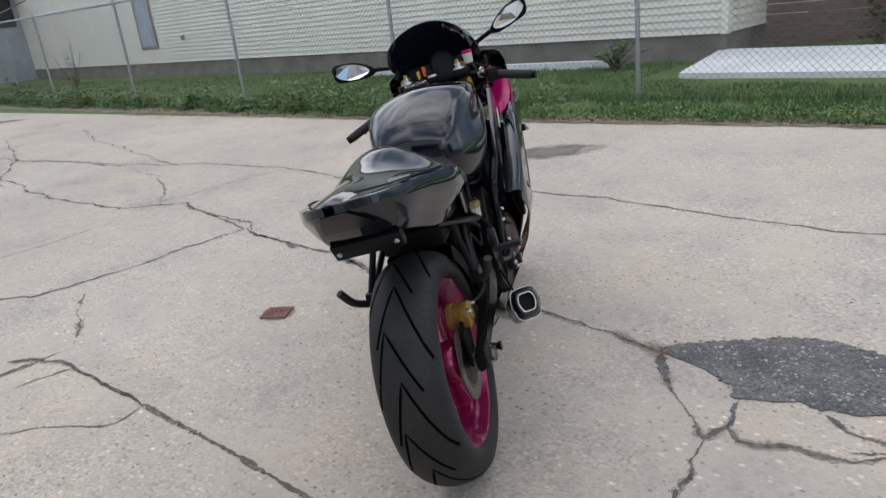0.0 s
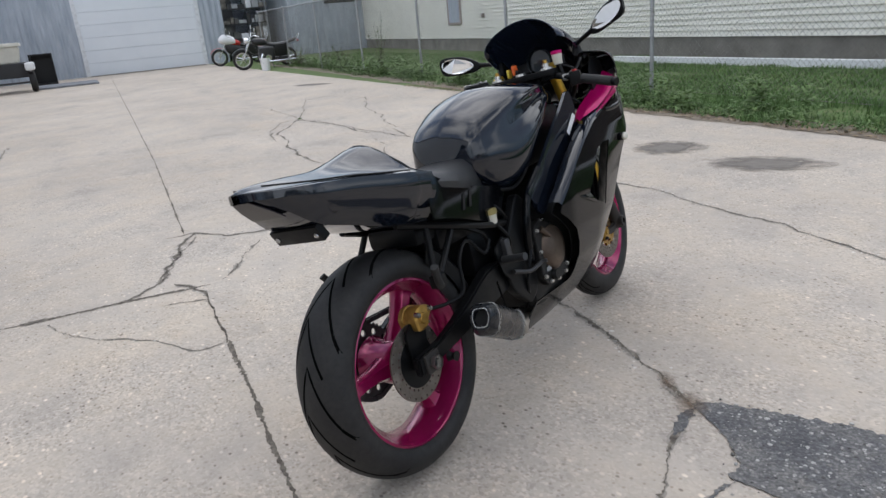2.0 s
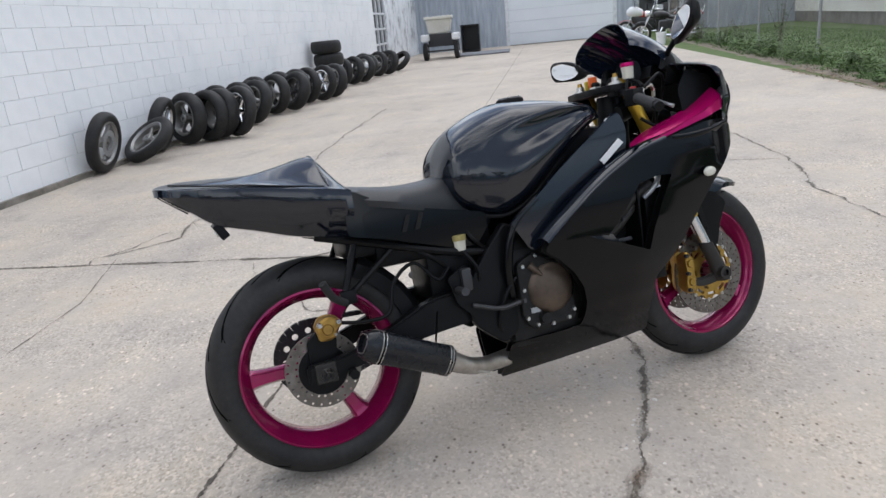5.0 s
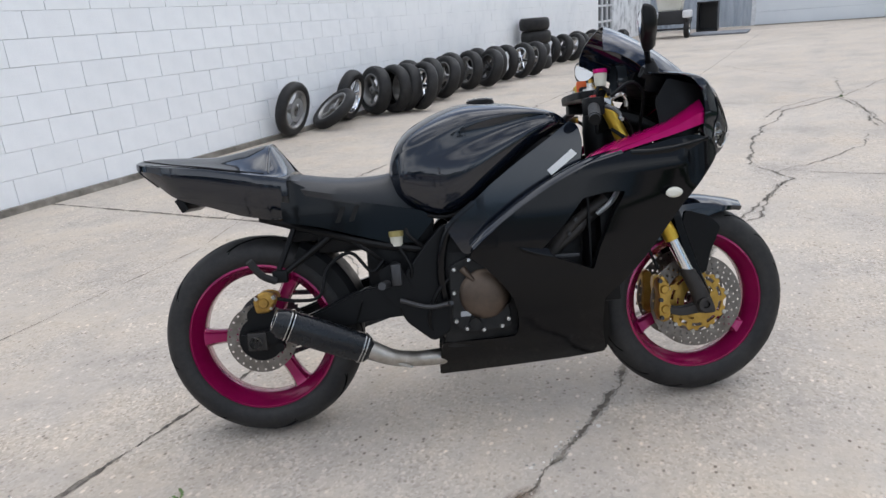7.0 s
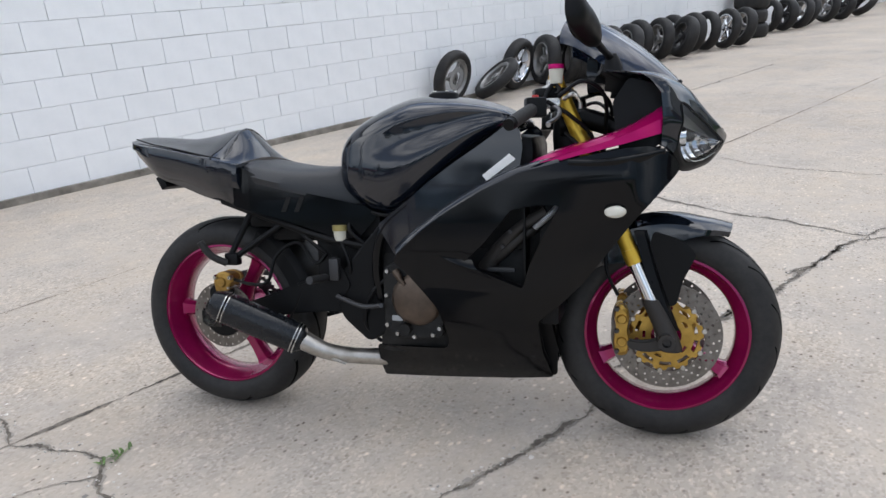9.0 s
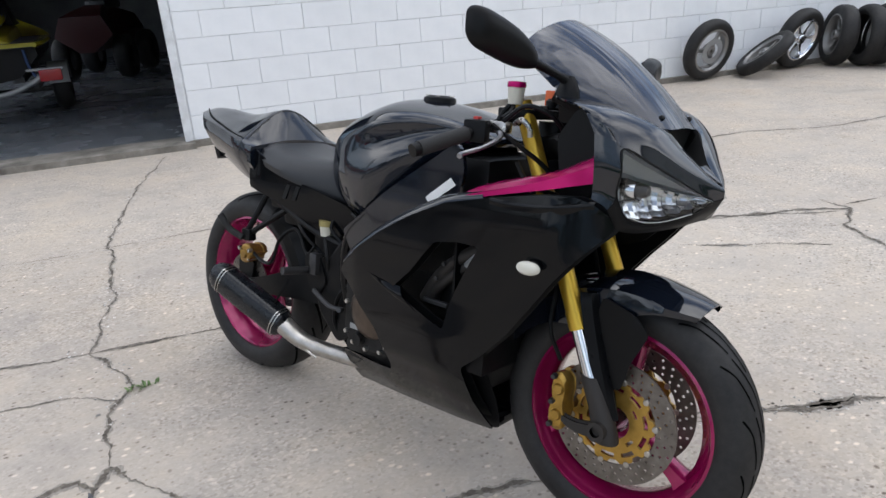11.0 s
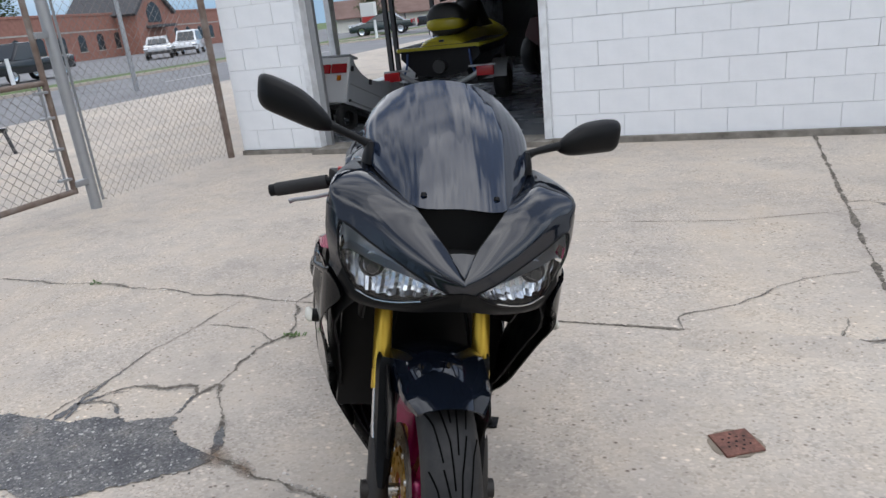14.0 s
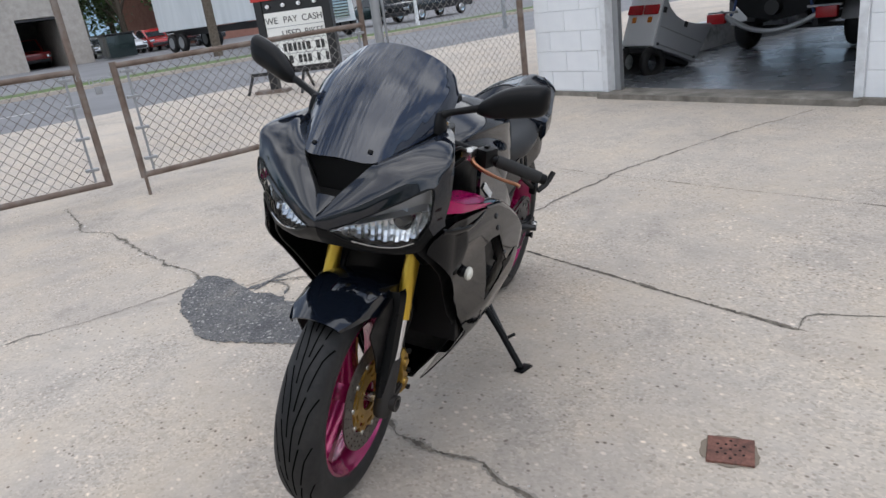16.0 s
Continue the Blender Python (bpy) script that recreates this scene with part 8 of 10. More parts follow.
for s in (-1, 1):
    y = s * 0.112
    part("fork_stanchion", rod(bmesh.new(), fork_at(0.37, y), fork_at(0.55, y), 0.0185, seg=20), CHROME, bike, "chrome lower fork tube")
    part("fork_tube", rod(bmesh.new(), fork_at(0.545, y), fork_at(0.99, y), 0.0205, seg=20), FORKGOLD, bike, "gold upper fork tube")
    part("fork_collar", tube(bmesh.new(), [fork_at(0.515, y), fork_at(0.52, y), fork_at(0.553, y)], 0.0225, 20, 2), FORKGOLD, bike)
    ft = part("fork_foot", loft(bmesh.new(), [[(c.x + r * math.cos(a) * 1.15, c.y + r * math.sin(a), c.z) for a in [k * math.pi / 8 for k in range(16)]] for c, r in ((Vector((1.374, s * 0.112, 0.28)), 0.02), (Vector((1.374, s * 0.112, 0.283)), 0.0245), (Vector((1.368, s * 0.112, 0.305)), 0.026), (Vector((1.352, s * 0.112, 0.35)), 0.0235), (fork_at(0.4, y), 0.0225), (fork_at(0.42, y), 0.021))], n=3), CASTGREY, bike, "dark cast fork foot")
    part("axle_end", lathe(bmesh.new(), [(0.012, 0.0), (0.022, 0.0), (0.022, 0.02), (0.012, 0.02), (0.01, 0.008), (0.0, 0.008)], 16, centre=(1.362, s * 0.128 - (0.02 if s < 0 else 0), 0.31)), CASTGREY, ft)
    ol = rounded([(1.226, 0.27), (1.24, 0.258), (1.262, 0.264), (1.268, 0.3), (1.262, 0.33), (1.266, 0.36), (1.262, 0.385), (1.246, 0.402), (1.23, 0.396), (1.226, 0.37), (1.231, 0.335), (1.224, 0.3)], 0.007)
    fc = part("front_caliper", loft(bmesh.new(), [[(1.246 + (x - 1.246) * k, s * yy, 0.33 + (z - 0.33) * k) for x, z in ol] for yy, k in ((0.038, 0.9), (0.044, 1.0), (0.068, 1.0), (0.07, 0.88), (0.084, 0.88), (0.086, 1.0), (0.108, 1.0), (0.116, 0.84))]), GOLD, bike, "gold four-piston brake caliper", smooth=30)
    for z in (0.3, 0.362):
        part("piston_boss", lathe(bmesh.new(), [(0.0, 0.008), (0.011, 0.008), (0.014, 0.003), (0.0145, -0.004)] if s > 0 else [(0.0, -0.008), (0.011, -0.008), (0.014, -0.003), (0.0145, 0.004)], 16, centre=(1.247, s * 0.114, z)), GOLD, fc)
    for z in (0.274, 0.33, 0.39):
        part("caliper_bolt", lathe(bmesh.new(), [(0, 0.0), (0.006, 0.0), (0.0075, 0.008), (0.0075, 0.012)], 8, centre=(1.234, s * 0.119 - 0.006, z)), DARKMETAL, fc)
    part("caliper_arm", beam(bmesh.new(), [(1.245, s * 0.108, 0.3, 0.007, 0.012), (1.3, s * 0.11, 0.29, 0.008, 0.016), (1.36, s * 0.108, 0.3, 0.01, 0.02)]), CASTGREY, bike)
    part("brake_hose", tube(bmesh.new(), [(1.235, s * 0.1, 0.425), (1.205, s * 0.11, 0.5), (1.2, s * 0.09, 0.62), (1.16, s * 0.06, 0.75)], 0.005, 8), SATIN, bike, "black front brake hose")
part("axle", rod(bmesh.new(), (1.36, -0.12, 0.308), (1.36, 0.12, 0.308), 0.014), STEEL, bike)
part("lower_yoke", boxed(1.14, 1.24, -0.13, 0.13, 0.735, 0.77, bevel=0.012), SATIN, bike, at=pose(0, 0, 0))
tc = part("triple_clamp", prism(bmesh.new(), rounded([(1.02, -0.135), (1.07, -0.15), (1.11, -0.12), (1.115, 0), (1.11, 0.12), (1.07, 0.15), (1.02, 0.135), (1.0, 0.05), (1.0, -0.05)], 0.02), 0.955, 0.977, "Z", 0.004), SATIN, bike, "black upper triple clamp")
for s in (-1, 1):
    part("fork_cap", lathe(bmesh.new(), [(0, 0.022), (0.012, 0.022), (0.014, 0.008), (0.024, 0.006), (0.026, 0.0), (0.026, -0.02)], 16, axis="Z", centre=(1.06, s * 0.104, 0.978)), STEEL, tc)
    part("fork_adjuster", lathe(bmesh.new(), [(0, 0.034), (0.007, 0.034), (0.009, 0.022), (0.009, 0.015)], 12, axis="Z", centre=(1.06, s * 0.104, 0.978)), GOLD, tc)
part("stem_nut", lathe(bmesh.new(), [(0, 0.008), (0.018, 0.008), (0.02, 0)], 6, axis="Z", centre=(1.05, 0.0, 0.978)), STEEL, tc, smooth=False)
ky = part("ignition_key", lathe(bmesh.new(), [(0, 0.0), (0.017, 0.0), (0.017, 0.02), (0.012, 0.026), (0, 0.026)], 18, axis="Z", centre=(1.068, 0.026, 0.977)), SATIN, bike)
part("key_fob", boxed(1.046, 1.078, 0.022, 0.032, 0.985, 1.022, bevel=0.004), ORANGE, ky, "orange key fob")
part("key_fob", boxed(1.046, 1.07, 0.046, 0.056, 0.98, 1.012, bevel=0.004), YCAP, ky, "yellow key tag")
# clip-on bars
for s, e in ((-1, Vector((1.0, -0.366, 0.884))), (1, Vector((0.965, 0.362, 0.85)))):
    b0 = Vector((1.06, s * 0.115, 0.955 if s < 0 else 0.94))
    d = (e - b0).normalized()
    cl = part("handlebar", rod(bmesh.new(), b0, e - d * 0.1, 0.0115, seg=14), SATIN, bike, "black clip-on handlebar")
    part("clamp", boxed(-0.03, 0.03, -0.022, 0.022, -0.016, 0.016, bevel=0.006), SATIN, cl, at=Matrix.Translation(b0))
    part("grip", rod(bmesh.new(), e - d * 0.125, e, 0.0165, seg=18), GRIP, cl, "ribbed rubber grip")
    part("bar_end", tube(bmesh.new(), [e, e + d * 0.004, e + d * 0.016], 0.0145, 16, 1), SATIN, cl)
    part("switch_box", boxed(-0.026, 0.026, -0.02, 0.02, -0.026, 0.024, bevel=0.007), SATIN, cl, at=Matrix.Translation(e - d * 0.155) @ pose(0, 0, 0, 0, 0, -20 * s))
    part("switch", boxed(-0.008, 0.008, -0.006, 0.006, 0.02, 0.03, bevel=0.002), REDPAINT if s < 0 else SATIN, cl, "red engine switch" if s < 0 else "", at=Matrix.Translation(e - d * 0.155))
    f = Vector((0.055, 0, -0.012))
    part("lever", tube(bmesh.new(), [e - d * 0.19 + f * 0.5, e - d * 0.16 + f * 1.05, e - d * 0.1 + f * 1.3, e - d * 0.05 + f * 1.25, e - d * 0.035 + f * 1.35], 0.006, 8, 5, radii=[0.008, 0.006, 0.0045, 0.005, 0.006]), CASTALLOY if s < 0 else COPPER, cl, "dull metal brake lever" if s < 0 else "copper-coloured clutch lever")
    part("lever_perch", boxed(-0.01, 0.05, -0.014, 0.014, -0.014, 0.012, bevel=0.006), STEEL, cl, at=Matrix.Translation(e - d * 0.195))
mc = part("brake_reservoir", lathe(bmesh.new(), [(0, -0.026), (0.016, -0.024), (0.019, 0.01), (0.019, 0.012), (0, 0.012)], 20, axis="Z", centre=(1.078, -0.146, 1.01)), RESERVOIR, bike, "milky brake fluid reservoir")
part("reservoir_cap", lathe(bmesh.new(), [(0.02, 0.0), (0.021, 0.004), (0.02, 0.012), (0, 0.014)], 20, axis="Z", centre=(1.078, -0.146, 1.022)), PINKPANEL, mc, "pink reservoir cap")
part("bracket", tube(bmesh.new(), [(1.05, -0.17, 0.94), (1.06, -0.16, 0.97), (1.076, -0.148, 0.99)], 0.006, 8, 3), SATIN, mc)
# wiring and hoses behind the cowl
HOSES = [[(1.075, -0.146, 0.985), (1.09, -0.175, 0.97), (1.085, -0.2, 0.955)], [(1.09, -0.2, 0.95), (1.15, -0.2, 0.985), (1.2, -0.15, 0.95), (1.2, -0.1, 0.86), (1.19, -0.07, 0.78)], [(1.06, -0.2, 0.94), (1.12, -0.18, 0.9), (1.17, -0.12, 0.84), (1.15, -0.06, 0.74)],
         [(1.09, 0.19, 0.93), (1.16, 0.19, 0.95), (1.2, 0.13, 0.9), (1.18, 0.08, 0.8)], [(1.06, 0.2, 0.92), (1.1, 0.16, 0.88), (1.08, 0.1, 0.82)], [(1.13, -0.05, 0.95), (1.19, -0.02, 0.96), (1.21, 0.04, 0.9), (1.18, 0.06, 0.8)], [(1.1, -0.15, 0.86), (1.15, -0.17, 0.82), (1.2, -0.13, 0.8)]]
for pts in HOSES:
    part("cable", tube(bmesh.new(), pts, 0.0055, 7), SATIN, bike)
for y in (-0.172,):
    part("hose_fitting", tube(bmesh.new(), [(1.1, y, 0.945), (1.125, y - 0.012, 0.955), (1.14, y - 0.004, 0.94), (1.142, y, 0.92)], 0.006, 8), STEEL, bike, "steel hose fitting")
part("wiring_loom", loft(bmesh.new(), [[(x, y + 0.03 * math.cos(a), z + 0.03 * math.sin(a)) for a in [k * math.pi / 5 for k in range(10)]] for x, y, z in ((1.08, -0.06, 0.88), (1.14, -0.05, 0.9), (1.2, -0.06, 0.88), (1.25, -0.08, 0.85))]), SATIN, bike)
part("steering_head", lathe(bmesh.new(), [(0.0, -0.1), (0.045, -0.1), (0.05, 0.0), (0.042, 0.09), (0.0, 0.09)], 20, axis="Z", centre=(1.1, 0, 0.86)), SATIN, bike)

GUARD = material("semi-gloss black guard plastic", (0.004, 0.0043, 0.005), 0.32, 0.0, Specular_IOR_Level=0.14)
roughened(GUARD, 25, 0.22, 0.42)
# -- front mudguard --
bm = bmesh.new()
secs = []
for k in range(15):
    a = radians(61 + (158 - 61) * k / 14)
    f = k / 14
    hw = lerp_table(f, [0, 0.05, 0.12, 0.35, 0.7, 1], [0.066, 0.08, 0.09, 0.1, 0.098, 0.075])
    r0 = 0.325 + 0.012 * max(0.0, 1 - f / 0.12)
    drop = lerp_table(f, [0, 0.15, 0.3, 0.5, 0.7, 1], [0.022, 0.04, 0.08, 0.11, 0.07, 0.03])
    sec = []
    for u, dz in ((-1.0, drop), (-1.0, drop * 0.5), (-0.97, 0.016), (-0.75, 0.004), (-0.35, -0.006), (0, -0.009), (0.35, -0.006), (0.75, 0.004), (0.97, 0.016), (1.0, drop * 0.5), (1.0, drop)):
        rr = r0 - dz
        sec.append((1.36 + rr * math.cos(a), hw * u, 0.308 + rr * math.sin(a)))
    secs.append(sec)
loft(bm, secs, closed=False, cap=False, n=2)
bmesh.ops.solidify(bm, geom=bm.faces[:], thickness=0.0035)
part("front_mudguard", bm, GLOSS, bike, "gloss black front mudguard")
for s in (-1, 1):
    part("mudguard_skirt", panel([(1.325, 0.6), (1.4, 0.575), (1.434, 0.54), (1.4, 0.465), (1.385, 0.4), (1.338, 0.395), (1.3, 0.5)], [], lambda x, z: 0.101 + 0.05 * (z - 0.45) * (1 if x < 1.4 else 0.4), s), SATIN, bike, "satin black mudguard skirt")

for s in (-1, 1):
    secs = []
    for z, y0, y1, dx in ((0.602, 0.08, 0.122, 0.062), (0.585, 0.078, 0.127, 0.06), (0.54, 0.077, 0.127, 0.052), (0.48, 0.077, 0.126, 0.044), (0.42, 0.079, 0.126, 0.038), (0.37, 0.084, 0.124, 0.036), (0.335, 0.09, 0.12, 0.034)):
        c = fork_at(z, 0).x
        secs.append([(c + dx - 0.018, s * y0, z), (c + dx, s * (y0 + 0.008), z), (c + dx + 0.004, s * (y0 + y1) / 2, z), (c + dx - 0.004, s * (y1 - 0.006), z), (c + dx - 0.028, s * y1, z)])
    bm = loft(bmesh.new(), secs, closed=False, cap=False, n=3)
    bmesh.ops.solidify(bm, geom=bm.faces[:], thickness=0.003)
    part("fork_guard", bm, GUARD, bike, "black plastic fork guard")

# -- side fairings --
SIDE = [(0.66, 0.548), (0.735, 0.615), (0.805, 0.665), (0.9, 0.72), (1.0, 0.765), (1.13, 0.796), (1.25, 0.818), (1.312, 0.822), (1.345, 0.812), (1.37, 0.795), (1.384, 0.768), (1.372, 0.75), (1.345, 0.72), (1.275, 0.64), (1.215, 0.56), (1.158, 0.485), (1.09, 0.415), (1.036, 0.372), (1.04, 0.27), (1.062, 0.178),
        (0.94, 0.166), (0.81, 0.157), (0.67, 0.148), (0.538, 0.14), (0.545, 0.2), (0.554, 0.264), (0.66, 0.267), (0.774, 0.272), (0.784, 0.3), (0.782, 0.345), (0.768, 0.4), (0.735, 0.45), (0.69, 0.5), (0.65, 0.53)]
VENT = [(0.845, 0.53), (0.9, 0.508), (1.002, 0.466), (1.022, 0.53), (1.055, 0.6), (1.1, 0.682), (1.045, 0.684), (0.978, 0.672), (0.945, 0.632), (0.905, 0.585)]
for s in (-1, 1):
    fr = part("side_fairing", panel(SIDE, [VENT], flank, s, 0.004, 0.02), FAIRING, bike, "gloss black side fairing panel with a vent")
    # added dark sheet behind the fairing closes see-through gaps
    part("inner_liner", panel(SIDE, [VENT], lambda x, z: max(flank(x, z) - 0.03, 0.01), s, 0.004, 0.03), SATIN, fr)
    part("vent_blade", skin([[(0.775, flank(0.775, 0.552) + 0.001, 0.553), (0.82, flank(0.82, 0.54) + 0.004, 0.545), (0.872, flank(0.872, 0.53) - 0.004, 0.541)], [(0.782, flank(0.78, 0.545) + 0.001, 0.546), (0.83, flank(0.83, 0.525) + 0.008, 0.53), (0.885, flank(0.88, 0.51) + 0.004, 0.518)], [(0.8, flank(0.8, 0.54) + 0.001, 0.537), (0.85, flank(0.85, 0.52) + 0.003, 0.517), (0.925, flank(0.92, 0.49) + 0.001, 0.49)]], s, 3, 4, 0.004), FAIRING, fr, smooth=60)
    # engine seen through the vent
    part("vent_frame", tube(bmesh.new(), [(0.89, s * 0.17, 0.5), (0.93, s * 0.185, 0.56), (0.99, s * 0.2, 0.62), (1.06, s * 0.2, 0.66)], 0.02, 12, 5, radii=[0.026, 0.02, 0.014, 0.02]), CASTGREY, bike, "dark cast frame spar behind the vent")
    part("vent_bracket", boxed(0.9, 0.975, s * 0.2 - 0.006, s * 0.2 + 0.006, 0.5, 0.512, bevel=0.003), DARKMETAL, bike, smooth=False)
    part("vent_hose", tube(bmesh.new(), [(1.03, s * 0.21, 0.62), (1.06, s * 0.222, 0.645), (1.085, s * 0.218, 0.672), (1.1, s * 0.2, 0.7)], 0.008, 8), GALV, bike)
    for x, z in ((0.945, 0.57), (1.035, 0.625), (0.965, 0.61)):
        part("vent_bolt", lathe(bmesh.new(), [(0, 0.006), (0.005, 0.006), (0.006, 0.0), (0.0, 0.0)], 8), DARKMETAL, bike, at=Matrix.Translation((x, s * 0.212, z)) @ pose(0, 0, 0, 0, 0, 0 if s > 0 else 180))
    # rolled upper edge that catches the sky
    edge = [(0.662, 0.556), (0.7, 0.59), (0.76, 0.634), (0.81, 0.669), (0.9, 0.722), (1.0, 0.767), (1.1, 0.79)]
    part("fairing_lip", skin([[(x, flank(x, z) - 0.001, z - 0.004) for x, z in edge], [(x - 0.004, flank(x, z) - 0.006, z + 0.006) for x, z in edge], [(x - 0.01, flank(x, z) - 0.022, z + 0.012) for x, z in edge], [(x - 0.01, flank(x, z) - 0.045, z + 0.01) for x, z in edge]], s, 3, 4, 0.003), GLOSS, fr, smooth=60)
    # pressed crease along the upper flank, and the slot under the headlight
    ridge = [(1.12, 0.785), (1.18, 0.784), (1.25, 0.79), (1.31, 0.8), (1.348, 0.808)]
    part("crease", skin([[(x, flank(x, z) - 0.002, z + 0.01) for x, z in ridge], [(x, flank(x, z) + 0.006 * math.sin(math.pi * (k + 0.6) / 5.4), z + 0.003) for k, (x, z) in enumerate(ridge)], [(x, flank(x, z) - 0.003, z - 0.014) for x, z in ridge]], s, 3, 4, 0.002), FAIRING, fr, smooth=50)
    part("pink_panel", panel([(1.003, 0.768), (1.06, 0.792), (1.14, 0.814), (1.245, 0.846), (1.34, 0.886), (1.352, 0.855), (1.25, 0.828), (1.13, 0.80)], [], lambda x, z: flank(x, z) - 0.006, s, 0.004, 0.02, r=0.005), PINKPANEL, bike, "glossy magenta fairing edge")
    part("pink_return", skin([[(1.003, 0.24, 0.768), (1.06, 0.246, 0.793), (1.14, 0.252, 0.815), (1.245, 0.25, 0.847), (1.342, 0.238, 0.888)], [(0.996, 0.225, 0.773), (1.05, 0.225, 0.803), (1.14, 0.226, 0.829), (1.245, 0.222, 0.861), (1.345, 0.212, 0.91)], [(1.02, 0.19, 0.79), (1.08, 0.185, 0.818), (1.16, 0.18, 0.84), (1.255, 0.178, 0.872), (1.35, 0.172, 0.93)]], s, 4, 4, 0.003), PINKPANEL, bike, "glossy magenta inner return of the fairing", smooth=50)
    for x, z in ((0.965, 0.39), (1.0, 0.70), (0.8, 0.19), (1.03, 0.745), (0.9, 0.585)):
        part("fairing_bolt", lathe(bmesh.new(), [(0, 0.003), (0.006, 0.003), (0.008, 0.0), (0.008, -0.004)], 10), DARKMETAL, fr, at=Matrix.Translation((x, s * (flank(x, z) + 0.001), z)) @ pose(0, 0, 0 if s > 0 else 180, 0, 0, 0 if s > 0 else 180))
    # turn signals
    tx, tz = 1.238, 0.667
    ty = flank(tx, tz)
    st = part("turn_signal", lathe(bmesh.new(), [(0.0, -0.01), (0.016, -0.01), (0.014, 0.012), (0.0, 0.012)], 14), SATIN, bike, at=Matrix.Translation((tx, s * ty, tz)) @ pose(0, 0, 0, 0, 0, 0 if s > 0 else 180))
    part("lens", loft(bmesh.new(), [[(0.024 * math.cos(a) * k + 0.004 * j, 0.012 + 0.005 * j, 0.015 * math.sin(a) * k) for a in [i * math.pi / 8 for i in range(16)]] for j, k in enumerate((0.9, 1.0, 0.92, 0.6))]), LENSWHITE, st, "cream turn signal lens")
    # frame spar covers and sticker
    part("frame_cover", panel([(0.585, 0.622), (0.665, 0.678), (0.735, 0.735), (0.809, 0.787), (0.9, 0.845), (0.968, 0.893), (0.99, 0.875), (1.0, 0.83), (0.99, 0.77), (0.926, 0.735), (0.802, 0.652), (0.66, 0.535), (0.636, 0.535), (0.61, 0.58)], [], lambda x, z: 0.197 - 0.02 * max(0, 0.7 - x) / 0.1 * 0.5 + 0.012 * math.sin((z - 0.55) * 6), s, 0.012, 0.02), GLOSS, bike, "black frame spar cover")
    part("frame_plate", prism(bmesh.new(), rounded([(0.585, 0.63), (0.66, 0.56), (0.645, 0.49), (0.61, 0.42), (0.585, 0.3), (0.53, 0.27), (0.45, 0.34), (0.42, 0.42), (0.47, 0.5), (0.52, 0.56)], 0.02), s * 0.115, s * 0.148, "Y", 0.006), SATIN, bike, "black frame pivot plate", smooth=False)
    part("frame_tube", tube(bmesh.new(), [(0.575, s * 0.15, 0.4), (0.568, s * 0.165, 0.5), (0.6, s * 0.178, 0.61), (0.68, s * 0.19, 0.68)], 0.014, 10), FAIRING, bike)
part("sticker", panel([(0.893, 0.757), (0.905, 0.742), (0.982, 0.797), (0.966, 0.812)], [], lambda x, z: 0.2135, -1, 0.001, 0.02, r=0.002), STICKER, bike, "white paper sticker")
part("sticker", panel([(0.893, 0.757), (0.905, 0.742), (0.982, 0.797), (0.966, 0.812)], [], lambda x, z: 0.2135, 1, 0.001, 0.02, r=0.002), STICKER, bike, "white paper sticker")

# added dark sheets fill the gap between engine and fairing, standing for its darkness
for s in (-1, 1):
    part("dark_gap_sheet", prism(bmesh.new(), [(s * 0.1, 0.3), (s * 0.17, 0.32), (s * 0.215, 0.45), (s * 0.222, 0.6), (s * 0.222, 0.74), (s * 0.1, 0.8)], 1.0, 1.006, "X"), SATIN, bike, smooth=False)

# -- engine and what fills the middle --
part("engine_block", boxed(0.56, 1.0, -0.15, 0.15, 0.24, 0.56, bevel=0.03), ENGINE, bike, "dark engine block")
part("cylinder_head", boxed(0.8, 1.06, -0.14, 0.14, 0.5, 0.72, bevel=0.02), ENGINE, bike)
part("radiator", boxed(1.04, 1.09, -0.2, 0.2, 0.36, 0.68, bevel=0.008), SATIN, bike, "dark radiator", at=pose(0, 0, 0))
part("airbox", boxed(0.66, 1.02, -0.14, 0.14, 0.68, 0.86, bevel=0.03), SATIN, bike)
part("radiator_hose", tube(bmesh.new(), [(1.06, -0.16, 0.64), (1.0, -0.19, 0.6), (0.94, -0.19, 0.55), (0.88, -0.17, 0.5)], 0.015, 10), CASTGREY, bike)
part("belly_floor", boxed(0.56, 1.05, -0.06, 0.06, 0.165, 0.19, bevel=0.01), FAIRING, bike)
part("belly_front", panel([(1.0, 0.36), (1.06, 0.37), (1.075, 0.27), (1.07, 0.18), (1.02, 0.18)], [], lambda x, z: 0.11 * (z - 0.1) / 0.27 + 0.04, -1), SATIN, bike)
cc = part("clutch_cover", lathe(bmesh.new(), [(0.0, -0.196), (0.03, -0.196), (0.05, -0.193), (0.064, -0.187), (0.074, -0.178), (0.08, -0.16), (0.08, -0.14)], 36, centre=(0.69, 0, 0.41)), BRONZE, bike, "bronze-coloured clutch cover")
part("cover_rib", tube(bmesh.new(), [(0.63, -0.178, 0.49), (0.642, -0.186, 0.475), (0.66, -0.192, 0.455)], 0.009, 10, 4, radii=[0.012, 0.009, 0.005]), BRONZE, cc)
part("cover_rim", lathe(bmesh.new(), [(0.081, -0.172), (0.086, -0.17), (0.088, -0.15), (0.081, -0.15)], 36, centre=(0.69, 0, 0.41), closed=True), ENGINE, cc)
part("engine_cover", prism(bmesh.new(), rounded([(0.59, 0.33), (0.59, 0.5), (0.65, 0.525), (0.72, 0.48), (0.765, 0.36), (0.765, 0.3), (0.62, 0.295)], 0.02), -0.175, -0.15, "Y", 0.005), ENGINE, bike, smooth=False)
